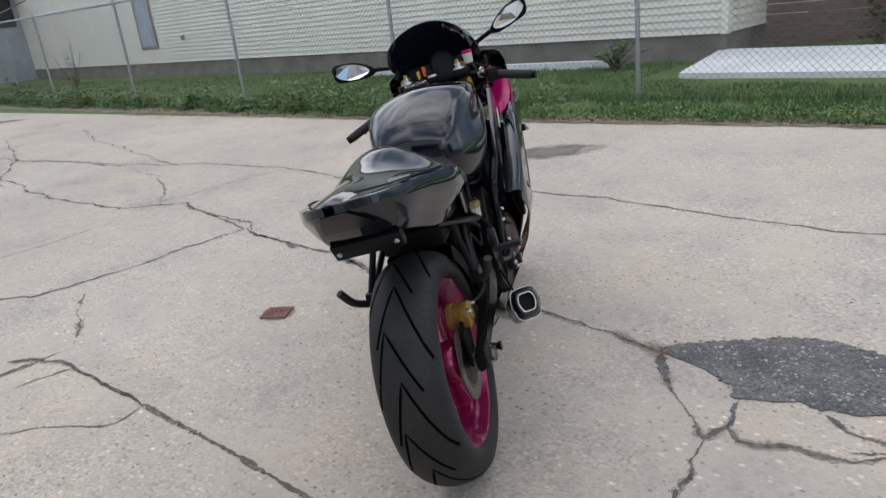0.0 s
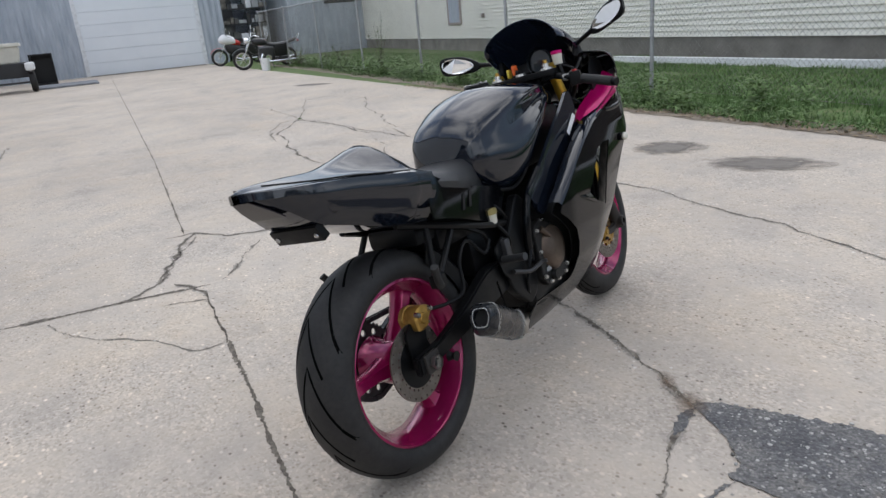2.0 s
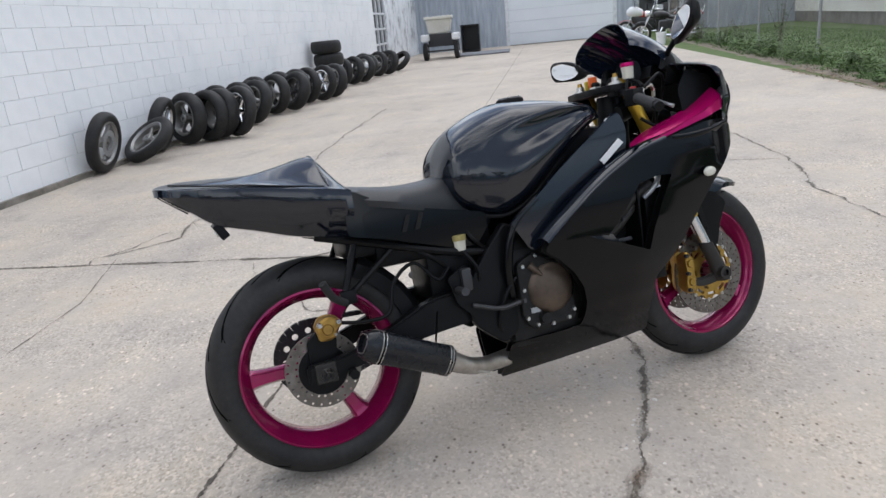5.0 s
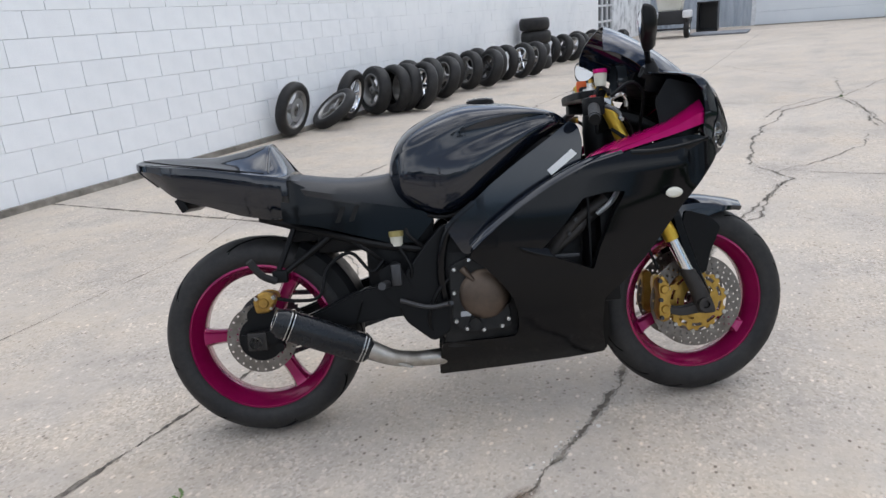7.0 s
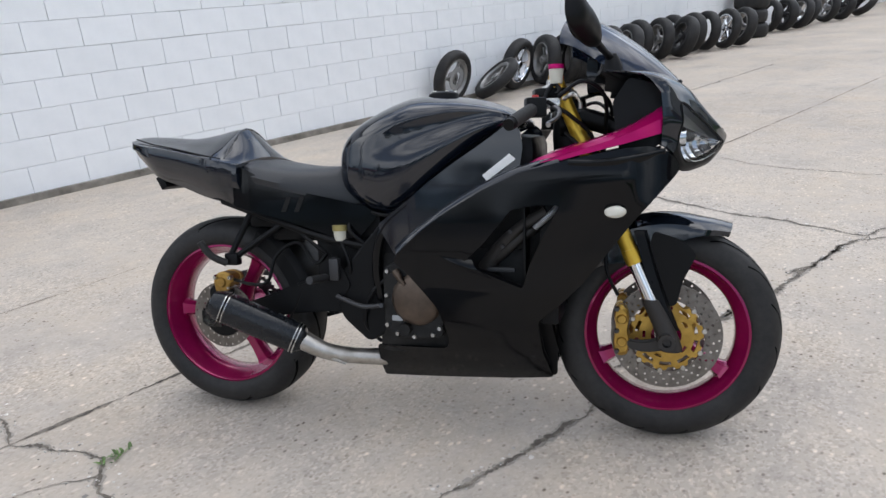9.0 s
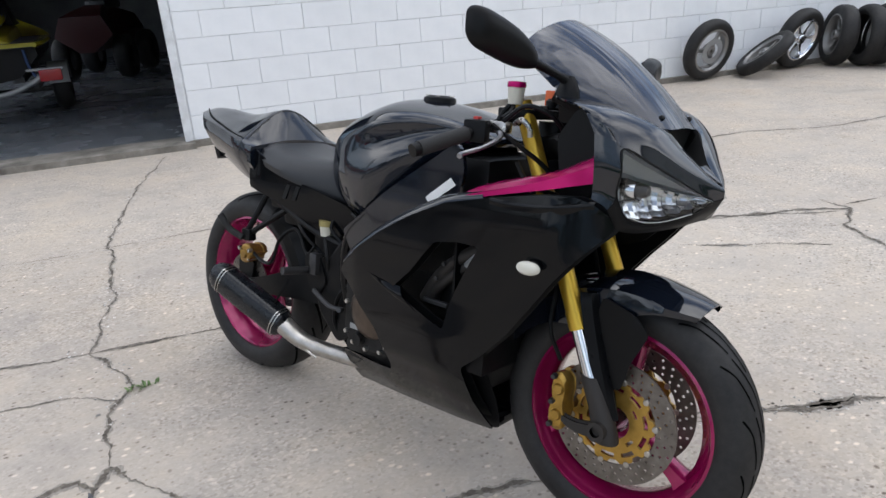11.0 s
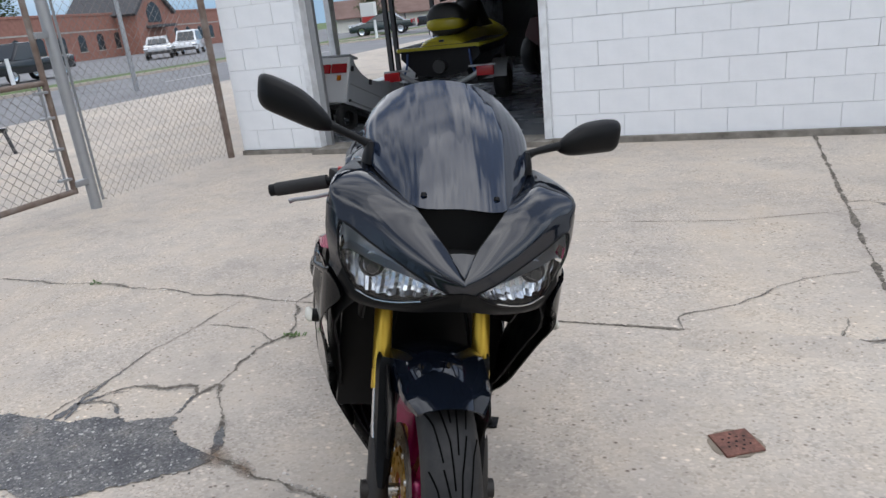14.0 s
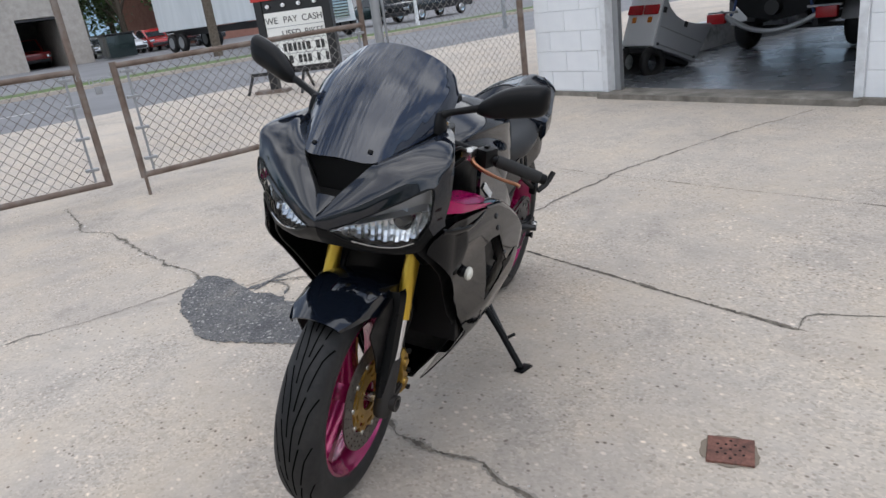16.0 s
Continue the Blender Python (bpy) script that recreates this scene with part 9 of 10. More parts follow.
for x, z in ((0.6, 0.335), (0.6, 0.42), (0.605, 0.49), (0.65, 0.515), (0.63, 0.31), (0.68, 0.303), (0.735, 0.31), (0.755, 0.33)):
    part("engine_bolt", lathe(bmesh.new(), [(0, -0.006), (0.0055, -0.006), (0.0075, 0.0), (0.0075, 0.006)], 8, centre=(x, -0.178, z)), STEEL, bike)
part("oil_cap", lathe(bmesh.new(), [(0, -0.02), (0.016, -0.02), (0.018, -0.005), (0.018, 0.0)], 16, centre=(0.655, -0.172, 0.325)), ENGINE, bike)
part("maker_plate", boxed(0.615, 0.645, -0.1785, -0.176, 0.347, 0.362), GALV, bike, smooth=False)
part("stator_cover", lathe(bmesh.new(), [(0.0, 0.2), (0.05, 0.2), (0.07, 0.185), (0.078, 0.14)], 32, centre=(0.72, 0, 0.36)), ENGINE, bike)
part("shock", lathe(bmesh.new(), [(0, -0.13), (0.022, -0.13), (0.022, 0.13), (0, 0.13)], 16, axis="Z", centre=(0.49, 0, 0.47)), SATIN, bike)
bm = bmesh.new()
tube(bm, [(0.49 + 0.032 * math.cos(a), 0.032 * math.sin(a), 0.37 + 0.024 * a / 6.283 * 1.1) for a in [k * math.pi / 5 for k in range(70)]], 0.006, 6, 1)
part("shock_spring", bm, REDPAINT, bike)
part("battery_box", boxed(0.2, 0.56, -0.1, 0.1, 0.56, 0.68, bevel=0.02), SATIN, bike, at=pose(0, 0, 0))
hug = bmesh.new()
loft(hug, [[(RA.x + (0.33 - dz) * math.cos(a), 0.095 * u, RA.z + (0.33 - dz) * math.sin(a)) for u, dz in ((-1, 0.06), (-1, 0.02), (-0.8, 0.0), (0, -0.006), (0.8, 0.0), (1, 0.02), (1, 0.06))] for a in [radians(6 + 56 * k / 8) for k in range(9)]], closed=False, cap=False)
bmesh.ops.solidify(hug, geom=hug.faces[:], thickness=0.003)
part("rear_hugger", hug, SATIN, bike, "satin black rear inner mudguard")
for i, pts in enumerate([[(0.42, -0.11, 0.5), (0.36, -0.14, 0.56), (0.3, -0.12, 0.6), (0.26, -0.1, 0.63)], [(0.46, -0.12, 0.42), (0.48, -0.15, 0.5), (0.44, -0.13, 0.58)], [(0.52, -0.13, 0.56), (0.48, -0.14, 0.6), (0.47, -0.1, 0.64)], [(0.6, -0.16, 0.47), (0.55, -0.165, 0.42), (0.52, -0.15, 0.33), (0.56, -0.13, 0.27)]]):
    part("hose", tube(bmesh.new(), pts, 0.006, 7), SATIN, bike)

# -- exhaust --
part("link_pipe", tube(bmesh.new(), [(0.62, -0.05, 0.205), (0.545, -0.082, 0.208), (0.47, -0.12, 0.217), (0.4, -0.165, 0.24), (0.33, -0.19, 0.28)], 0.024, 16, 6, radii=[0.026, 0.026, 0.024, 0.025, 0.03]), PIPE, bike, "bare steel exhaust link pipe")
mu0, mu1 = Vector((0.34, -0.188, 0.277)), Vector((0.085, -0.262, 0.405))
ax = (mu1 - mu0).normalized()
sx = ax.cross(Vector((0, 0, 1))).normalized()
sz = sx.cross(ax)


def silencer(f, k, dep=0.0):
    c = mu0 + (mu1 - mu0) * f + ax * dep
    shape = rounded([(-0.042, -0.058), (0.042, -0.058), (0.062, 0.0), (0.045, 0.05), (-0.045, 0.05), (-0.062, 0.0)], 0.022, 3)
    return [c + sx * a * k * 0.68 + sz * b * k * 0.8 for a, b in shape]


mf = part("silencer", loft(bmesh.new(), [silencer(0.0, 0.6), silencer(0.04, 0.88), silencer(0.1, 0.98), silencer(0.5, 1.0), silencer(0.84, 1.0)]), CARBON, bike, "dark faceted exhaust silencer", smooth=30)
for f, k in ((0.09, 1.02), (0.85, 1.035)):
    for g in (-0.016, 0.016):
        part("clamp_band", loft(bmesh.new(), [silencer(f + g - 0.005, k), silencer(f + g + 0.005, k)]), STEEL, mf, "bright steel band", smooth=30)
part("end_cap", loft(bmesh.new(), [silencer(0.86, 1.0), silencer(0.92, 0.97), silencer(1.0, 0.72), silencer(1.0, 0.52), silencer(0.93, 0.5)]), CARBON, mf, smooth=30)
part("outlet_rim", loft(bmesh.new(), [silencer(0.985, 0.62), silencer(1.004, 0.6), silencer(1.004, 0.545), silencer(0.97, 0.52)], cap=False), STEEL, mf, "bright steel outlet rim", smooth=30)
# flat black sheet painted for the dark inside the outlet
part("outlet", loft(bmesh.new(), [silencer(0.95, 0.49), silencer(0.955, 0.49)]), VOID, mf, smooth=False)
for f in (0.2, 0.55):
    p = mu0 - (mu1 - mu0).normalized() * (0.06 * f) + Vector((0.02, 0, -0.03))
    part("spring", rod(bmesh.new(), p, p + Vector((0.07, 0.015, -0.028)), 0.004, seg=6), STEEL, mf)
part("hanger_strap", beam(bmesh.new(), [(0.3, -0.2, 0.34, 0.004, 0.008), (0.33, -0.17, 0.42, 0.004, 0.008)]), SATIN, bike)

# -- foot pegs, hangers, kickstand --
for s in (-1, 1):
    hg = bmesh.new()
    for a, b in (((0.14, 0.645), (0.085, 0.52)), ((0.255, 0.62), (0.1, 0.515))):
        rod(hg, (a[0], s * 0.115, a[1]), (b[0], s * 0.15, b[1]), 0.0095, seg=8)
    h = part("passenger_hanger", hg, SATIN, bike, "black passenger foot peg bracket")
    part("peg_pivot", boxed(0.07, 0.115, s * 0.15 - 0.014, s * 0.15 + 0.014, 0.492, 0.53, bevel=0.006), SATIN, h)
    part("peg", tube(bmesh.new(), [(0.08, s * 0.165, 0.5), (0.045, s * 0.19, 0.525), (0.02, s * 0.208, 0.57)], 0.011, 10, 3), GRIP, h)
    rp = part("rider_peg", rod(bmesh.new(), (0.405, s * 0.16, 0.462), (0.395, s * 0.245, 0.47), 0.012, seg=10), DARKMETAL, bike, "ribbed rider foot peg")
    part("heel_guard", prism(bmesh.new(), rounded([(0.38, 0.5), (0.44, 0.53), (0.48, 0.44), (0.44, 0.38), (0.4, 0.42)], 0.012), s * 0.148, s * 0.154), SATIN, rp, smooth=False)
    part("pedal", tube(bmesh.new(), [(0.44, s * 0.165, 0.41), (0.52, s * 0.175, 0.385), (0.58, s * 0.18, 0.39), (0.59, s * 0.2, 0.395)], 0.007, 8), DARKMETAL, rp)
    part("bobbin", lathe(bmesh.new(), [(0, 0), (0.014, 0), (0.009, 0.012), (0.014, 0.026), (0, 0.026)], 12, centre=(0.07, s * 0.137 - (0.026 if s < 0 else 0), 0.3)), SATIN, bike)
part("brake_cylinder", boxed(0.42, 0.45, -0.17, -0.145, 0.455, 0.52, bevel=0.006), DARKMETAL, bike)
# added black block hides a see-through gap, standing for the dark there
part("dark_gap_block", boxed(0.345, 0.53, -0.095, 0.095, 0.43, 0.6, bevel=0.02), SATIN, bike, "added black block filling the gap ahead of the rear wheel")
cup = part("rear_reservoir", lathe(bmesh.new(), [(0, -0.025), (0.018, -0.023), (0.021, 0.006), (0.0, 0.006)], 18, axis="Z", centre=(0.443, -0.125, 0.592)), RESERVOIR, bike, "milky rear brake reservoir")
part("reservoir_cap", lathe(bmesh.new(), [(0.0235, 0.0), (0.0235, 0.016), (0.0, 0.018)], 18, axis="Z", centre=(0.443, -0.125, 0.598)), OLIVECAP, cup, "dull gold reservoir cap")
ks = part("kickstand", tube(bmesh.new(), [(0.66, 0.15, 0.26), (0.68, 0.22, 0.19), (0.706, 0.318, 0.075)], 0.0115, 10, 4), SATIN, bike, "black steel kickstand holding the weight")
part("foot_plate", boxed(-0.04, 0.022, -0.016, 0.02, -0.004, 0.004, bevel=0.003), SATIN, ks, at=Matrix.Translation((0.708, 0.322, 0.0705)) @ pose(0, 0, 0, 11.5, 0, -20))
part("tang", rod(bmesh.new(), (0.69, 0.245, 0.16), (0.65, 0.27, 0.165), 0.006, seg=8), SATIN, ks)
part("stand_spring", rod(bmesh.new(), (0.64, 0.165, 0.26), (0.67, 0.25, 0.15), 0.006, seg=8), DARKMETAL, ks)
part("gear_lever", tube(bmesh.new(), [(0.5, 0.18, 0.34), (0.58, 0.2, 0.36), (0.62, 0.23, 0.37)], 0.007, 8), DARKMETAL, bike)

# -- tank --
secs = []
for x, zt, zb, w in ((0.432, 0.77, 0.74, 0.03), (0.436, 0.80, 0.728, 0.07), (0.446, 0.842, 0.715, 0.106), (0.468, 0.88, 0.698, 0.134), (0.5, 0.912, 0.678, 0.152), (0.55, 0.94, 0.655, 0.17), (0.61, 0.964, 0.65, 0.187), (0.68, 0.979, 0.682, 0.2), (0.78, 0.974, 0.76, 0.198), (0.87, 0.957, 0.828, 0.18), (0.94, 0.932, 0.868, 0.15), (0.985, 0.9, 0.88, 0.1)):
    h = zt - zb
    dent = 0.085 * max(0.0, 1 - ((x - 0.76) / 0.22) ** 2) ** 1.5
    half = [(0.0, zt), (0.3 * w, zt - 0.004 - 0.006 * h), (0.58 * w, zt - 0.05 * h - 0.004), (0.8 * w, zt - 0.13 * h), (0.91 * w, zt - 0.22 * h), ((0.945 - 0.7 * dent) * w, zt - 0.31 * h), ((0.965 - dent) * w, zt - 0.42 * h), ((0.985 - 0.45 * dent) * w, zt - 0.54 * h), (0.975 * w, zt - 0.66 * h), (0.93 * w, zt - 0.8 * h), (0.84 * w, zt - 0.92 * h), (0.68 * w, zb)]
    fine = smooth_path([(x, y, z) for y, z in half], 3)
    secs.append([tuple(q) for q in fine] + [(q.x, -q.y, q.z) for q in fine[:0:-1]])
tank = part("fuel_tank", loft(bmesh.new(), secs, n=5), GLOSS, bike, "gloss black fuel tank with knee recesses", smooth=60)
part("tank_seam", tube(bmesh.new(), [(0.5, -0.085, 0.668), (0.55, -0.122, 0.65), (0.61, -0.134, 0.645), (0.68, -0.142, 0.677), (0.78, -0.14, 0.755), (0.87, -0.128, 0.823)], 0.006, 8), SATIN, tank)
fcap = part("fuel_cap", lathe(bmesh.new(), [(0.0, 0.012), (0.03, 0.012), (0.042, 0.006), (0.044, 0.0), (0.044, -0.01)], 32, axis="Z", centre=(0.735, 0, 0.979)), SATIN, tank, "black fuel cap")
for k in range(6):
    part("cap_bolt", lathe(bmesh.new(), [(0, 0.003), (0.004, 0.003), (0.005, 0)], 8, axis="Z", centre=(0.735 + 0.036 * math.cos(k * 1.047), 0.036 * math.sin(k * 1.047), 0.989)), STEEL, fcap)

# -- seat --
secs = []
for x, zt, zb, w in ((0.125, 0.805, 0.785, 0.1), (0.15, 0.806, 0.755, 0.15), (0.22, 0.793, 0.735, 0.166), (0.31, 0.782, 0.712, 0.158), (0.4, 0.782, 0.69, 0.128), (0.46, 0.792, 0.675, 0.105), (0.52, 0.80, 0.665, 0.085)):
    secs.append([(x, w * y, zb + (zt - zb) * z) for y, z in ((-1.0, 0.0), (-1.02, 0.3), (-0.93, 0.7), (-0.72, 0.93), (-0.35, 1.0), (0, 1.01), (0.35, 1.0), (0.72, 0.93), (0.93, 0.7), (1.02, 0.3), (1.0, 0.0))])
part("seat", loft(bmesh.new(), secs, n=4), SEATSKIN, bike, "black vinyl rider seat")
secs = []
# -- tail: blunt wedge with a peaked hump --
TAIL = [(-0.34, 0.012, 0.881, 0.879, 0.876, 0.01), (-0.334, 0.03, 0.884, 0.878, 0.869, 0.026), (-0.32, 0.052, 0.887, 0.876, 0.856, 0.042), (-0.296, 0.076, 0.889, 0.871, 0.836, 0.06), (-0.26, 0.098, 0.889, 0.866, 0.808, 0.074), (-0.2, 0.128, 0.886, 0.858, 0.762, 0.09), (-0.1, 0.142, 0.88, 0.845, 0.728, 0.1), (-0.02, 0.152, 0.89, 0.83, 0.70, 0.11), (0.045, 0.16, 0.903, 0.818, 0.685, 0.12), (0.076, 0.163, 0.905, 0.812, 0.678, 0.12), (0.088, 0.163, 0.897, 0.811, 0.677, 0.12), (0.115, 0.164, 0.862, 0.805, 0.672, 0.12), (0.145, 0.164, 0.816, 0.798, 0.666, 0.12)]
secs = []
for x, w, zt, ze, zb, wb in TAIL:
    w *= 1 + 0.12 * min(max((x + 0.2) / 0.25, 0), 1)
    hh = zt - ze
    dome = 0.6 * min(max((x - 0.0) / 0.08, 0.0), 1.0)
    top = [(a + (b - a) * dome, c + (d - c) * dome) for a, b, c, d in ((0.1, 0.16, 0.03, 0.015), (0.2, 0.34, 0.12, 0.08), (0.5, 0.58, 0.56, 0.32), (0.76, 0.76, 0.88, 0.66))]
    half = [(0.0, zt)] + [(a * w, zt - c * hh) for a, c in top] + [(0.9 * w, ze + 0.04 * hh), (0.985 * w, ze - 0.002), (w, ze - 0.02), (0.99 * w, ze - 0.4 * (ze - zb)), (0.9 * w * 0.5 + wb * 0.52, ze - 0.8 * (ze - zb)), (wb, zb), (0.5 * wb, zb - 0.004)]
    secs.append([(x, y, z) for y, z in half] + [(x, 0, zb - 0.005)] + [(x, -y, z) for y, z in half[:0:-1]])
bm = loft(bmesh.new(), secs, n=4)
tail = part("tail_cowl", bm, GLOSS, bike, "pointed gloss black tail cowl with seat hump", smooth=32)
# pad on the front of the hump, framed by the cowl's rim
arch = [(0.092, -0.158, 0.816), (0.09, -0.136, 0.836), (0.087, -0.1, 0.862), (0.083, -0.05, 0.893), (0.08, 0.0, 0.905), (0.083, 0.05, 0.893), (0.087, 0.1, 0.862), (0.09, 0.136, 0.836), (0.092, 0.158, 0.816)]
part("hump_rim", tube(bmesh.new(), arch, 0.0032, 8, 5), GLOSS, tail)
part("hump_pad", loft(bmesh.new(), [smooth_path(arch, 4), smooth_path([(x + 0.03, y * 0.86, 0.812 + (z - 0.82) * 0.66) for x, y, z in arch], 4), smooth_path([(x + 0.062, y * 0.72, 0.798 + (z - 0.82) * 0.12) for x, y, z in arch], 4)], closed=False, cap=False, n=4), SEATSKIN, tail, "black vinyl bump pad")
for s in (-1, 1):
    part("tail_seam", tube(bmesh.new(), [(-0.3, s * 0.05, 0.8835), (-0.2, s * 0.1, 0.8645), (-0.1, s * 0.131, 0.849), (0.0, s * 0.153, 0.83), (0.08, s * 0.163, 0.816)], 0.0022, 6, 5), VOID, tail)
bm = boxed(-0.012, 0.012, -0.085, 0.085, -0.02, 0.024, bevel=0.003)
pl = part("plate_bracket", bm, SATIN, bike, "black number plate bracket", at=pose(-0.192, 0, 0.742, 0, -28, 0))
for y in (-0.07, 0.07):
    part("bracket_bolt", lathe(bmesh.new(), [(0, -0.004), (0.006, -0.003), (0.007, 0.0)], 8, axis="X", centre=(-0.013, y, 0.0)), STEEL, pl)
LAMP = material("smoked rear lens", (0.012, 0.008, 0.008), 0.22, 0.0, Specular_IOR_Level=0.3)
bm = loft(bmesh.new(), [[(-0.326, y * 0.7, 0.862), (-0.315, y * 0.9, 0.852), (-0.29, y * 1.25, 0.832), (-0.26, y * 1.5, 0.808)] for y in (-0.04, -0.02, 0.02, 0.04)], closed=False, cap=False)
for v in bm.verts:
    v.co += Vector((-0.004, 0, -0.004))
bmesh.ops.solidify(bm, geom=bm.faces[:], thickness=0.003)
part("rear_lamp", bm, LAMP, tail, "smoked rear lamp lens")
for s in (-1, 1):
    part("tail_side", panel([(0.12, 0.80), (0.16, 0.785), (0.26, 0.73), (0.4, 0.698), (0.53, 0.668), (0.56, 0.64), (0.5, 0.575), (0.43, 0.578), (0.39, 0.592), (0.22, 0.648), (0.12, 0.672)], [], lambda x, z: 0.168 - 0.11 * max(0, x - 0.16) + 0.05 * (z - 0.7) * (1 if z < 0.7 else -0.4), s, 0.004), FAIRING, bike, "gloss black tail side panel")
    # thin near-black patches paint the shade of two slots
    for k in range(2):
        part("side_slot", panel([(0.27 + 0.04 * k, 0.655), (0.285 + 0.04 * k, 0.655), (0.305 + 0.04 * k, 0.7), (0.29 + 0.04 * k, 0.7)], [], lambda x, z: 0.1698 - 0.11 * max(0, x - 0.16), s, 0.001, 0.02, r=0.003), VOID, bike)
    part("subframe_rail", tube(bmesh.new(), [(0.56, s * 0.12, 0.545), (0.4, s * 0.13, 0.575), (0.22, s * 0.12, 0.63), (0.04, s * 0.1, 0.685)], 0.012, 8), SATIN, bike)
part("undertray", boxed(0.12, 0.5, -0.09, 0.09, 0.6, 0.66, bevel=0.015), SATIN, bike, at=pose(0, 0, 0.0, 0, 0, 0))

# -- nose cowl: brow, headlights, chin, intake --
EDGE_IN = [(1.499, 0.0, 0.853), (1.477, 0.0135, 0.872), (1.452, 0.03, 0.896), (1.428, 0.057, 0.926), (1.404, 0.084, 0.956), (1.355, 0.113, 0.973), (1.3, 0.141, 0.985), (1.25, 0.163, 0.998), (1.205, 0.178, 1.012)]
CREST = [(1.504, 0.0, 0.849), (1.482, 0.03, 0.872), (1.456, 0.06, 0.9), (1.428, 0.093, 0.931), (1.4, 0.122, 0.962), (1.355, 0.155, 0.988), (1.305, 0.178, 1.002), (1.255, 0.193, 1.007), (1.215, 0.2, 1.008)]
OUTER = [(1.506, 0.0, 0.843), (1.487, 0.046, 0.862), (1.461, 0.09, 0.886), (1.433, 0.134, 0.915), (1.403, 0.172, 0.944), (1.367, 0.207, 0.968), (1.342, 0.24, 0.977), (1.32, 0.243, 0.984), (1.295, 0.237, 0.99)]
BROW = [(1.505, 0.0, 0.832), (1.495, 0.03, 0.828), (1.478, 0.07, 0.844), (1.452, 0.117, 0.868), (1.422, 0.167, 0.894), (1.384, 0.222, 0.922), (1.368, 0.234, 0.934), (1.352, 0.245, 0.942), (1.335, 0.252, 0.946)]
LOWER = [(1.49, 0.03, 0.82), (1.468, 0.072, 0.797), (1.44, 0.116, 0.783), (1.413, 0.155, 0.778), (1.391, 0.188, 0.787), (1.377, 0.215, 0.832)]
CHIN = [(1.474, 0.0, 0.782), (1.468, 0.034, 0.779), (1.45, 0.077, 0.769), (1.424, 0.12, 0.761), (1.398, 0.162, 0.757), (1.378, 0.197, 0.765), (1.366, 0.224, 0.804)]


def between(r0, r1, f, push):
    return [tuple(Vector(a).lerp(Vector(b), f) + Vector(push)) for a, b in zip(r0, r1)]


LENS_TOP = BROW[1:6]
LENS_LOW = [LOWER[0], LOWER[1], LOWER[2], LOWER[3], LOWER[4]]
for s in (-1, 1):
    part("nose_cowl", skin([EDGE_IN, CREST, OUTER, BROW], s), GLOSS, bike, "gloss black nose cowl half", smooth=60)
    part("cheek_panel", skin([BROW[5:], [(1.386, 0.226, 0.878), (1.37, 0.236, 0.884), (1.355, 0.244, 0.887), (1.34, 0.25, 0.888)], [(1.377, 0.2155, 0.832), (1.365, 0.225, 0.837), (1.352, 0.233, 0.84), (1.338, 0.24, 0.84)], [(1.366, 0.224, 0.804), (1.357, 0.23, 0.812), (1.348, 0.236, 0.818), (1.338, 0.241, 0.822)]], s), GLOSS, bike, smooth=60)
    chin_top = [(1.503, 0.0, 0.829)] + LOWER
    part("chin_panel", skin([chin_top, between(chin_top, CHIN, 0.5, (0.004, s * 0.0, 0.0)), CHIN], s), SATIN, bike, smooth=60)
    # five stations across the lamp, closing at its outer corner
    top = LENS_TOP[:4] + [BROW[5]]
    low = LENS_LOW[:4] + [LOWER[4]]
    tops = BROW[1:6] + [(1.386, 0.2255, 0.89)]
    lows = LOWER[:5] + [(1.378, 0.2145, 0.836)]
    rows = [tops, between(tops, lows, 0.33, (0.009, 0.003, 0.002)), between(tops, lows, 0.67, (0.008, 0.003, -0.001)), lows]
    lens = part("headlight", skin(rows, s, 4, 5, 0), LENS, bike, "clear headlight lens over a chrome reflector", smooth="all")
    # reflector bowl behind the lens, stepped in upright ribs
    bm = bmesh.new()
    a, b = smooth_path(flip(tops, s), 7), smooth_path(flip(lows, s), 7)
    strips, mask = [], []
    for i, (p, q) in enumerate(zip(a, b)):
        step = 0.007 if (i // 2) % 2 else 0.0
        u = i / (len(a) - 1)
        deep = (0.05 * math.sin(math.pi * min(max(u * 0.96 + 0.02, 0), 1)) ** 0.6 + 0.004) * 0.9
        strips.append([p.lerp(q, f) + Vector((-1, -s * 0.35, 0.15)).normalized() * (deep * math.sin(math.pi * min(f * 0.9 + 0.05, 1)) ** 0.5 + step * (0.3 < f)) for f in [0.12 + 0.34 * u + (0.86 - 0.34 * u) * k / 7 for k in range(8)]])
        mask.append([p.lerp(q, f) + Vector((-1, -s * 0.35, 0.15)).normalized() * (0.006 + (0.02 if 0 < k < 4 else 0.0)) for k, f in enumerate((0.02, 0.06, 0.08 + 0.2 * u, 0.1 + 0.32 * u, 0.14 + 0.34 * u))])
    loft(bm, strips, closed=False, cap=False)
    part("lamp_mask", loft(bmesh.new(), mask, closed=False, cap=False), SMOKED, lens, "smoked upper lining inside the headlight", smooth=False)
    bmesh.ops.solidify(bm, geom=bm.faces[:], thickness=0.001)
    part("reflector", bm, REFLECT, lens, "ribbed chrome reflector", smooth=False)
    part("bulb_shield", lathe(bmesh.new(), [(0, 0.024), (0.01, 0.024), (0.014, 0.016), (0.015, -0.03), (0, -0.03)], 18, axis="X", centre=(1.392, s * 0.16, 0.842)), DARKMETAL, lens)
    part("bulb_rim", lathe(bmesh.new(), [(0.018, 0.0), (0.024, 0.006), (0.028, -0.012), (0.02, -0.014)], 22, axis="X", centre=(1.39, s * 0.16, 0.842)), CHROME, lens)
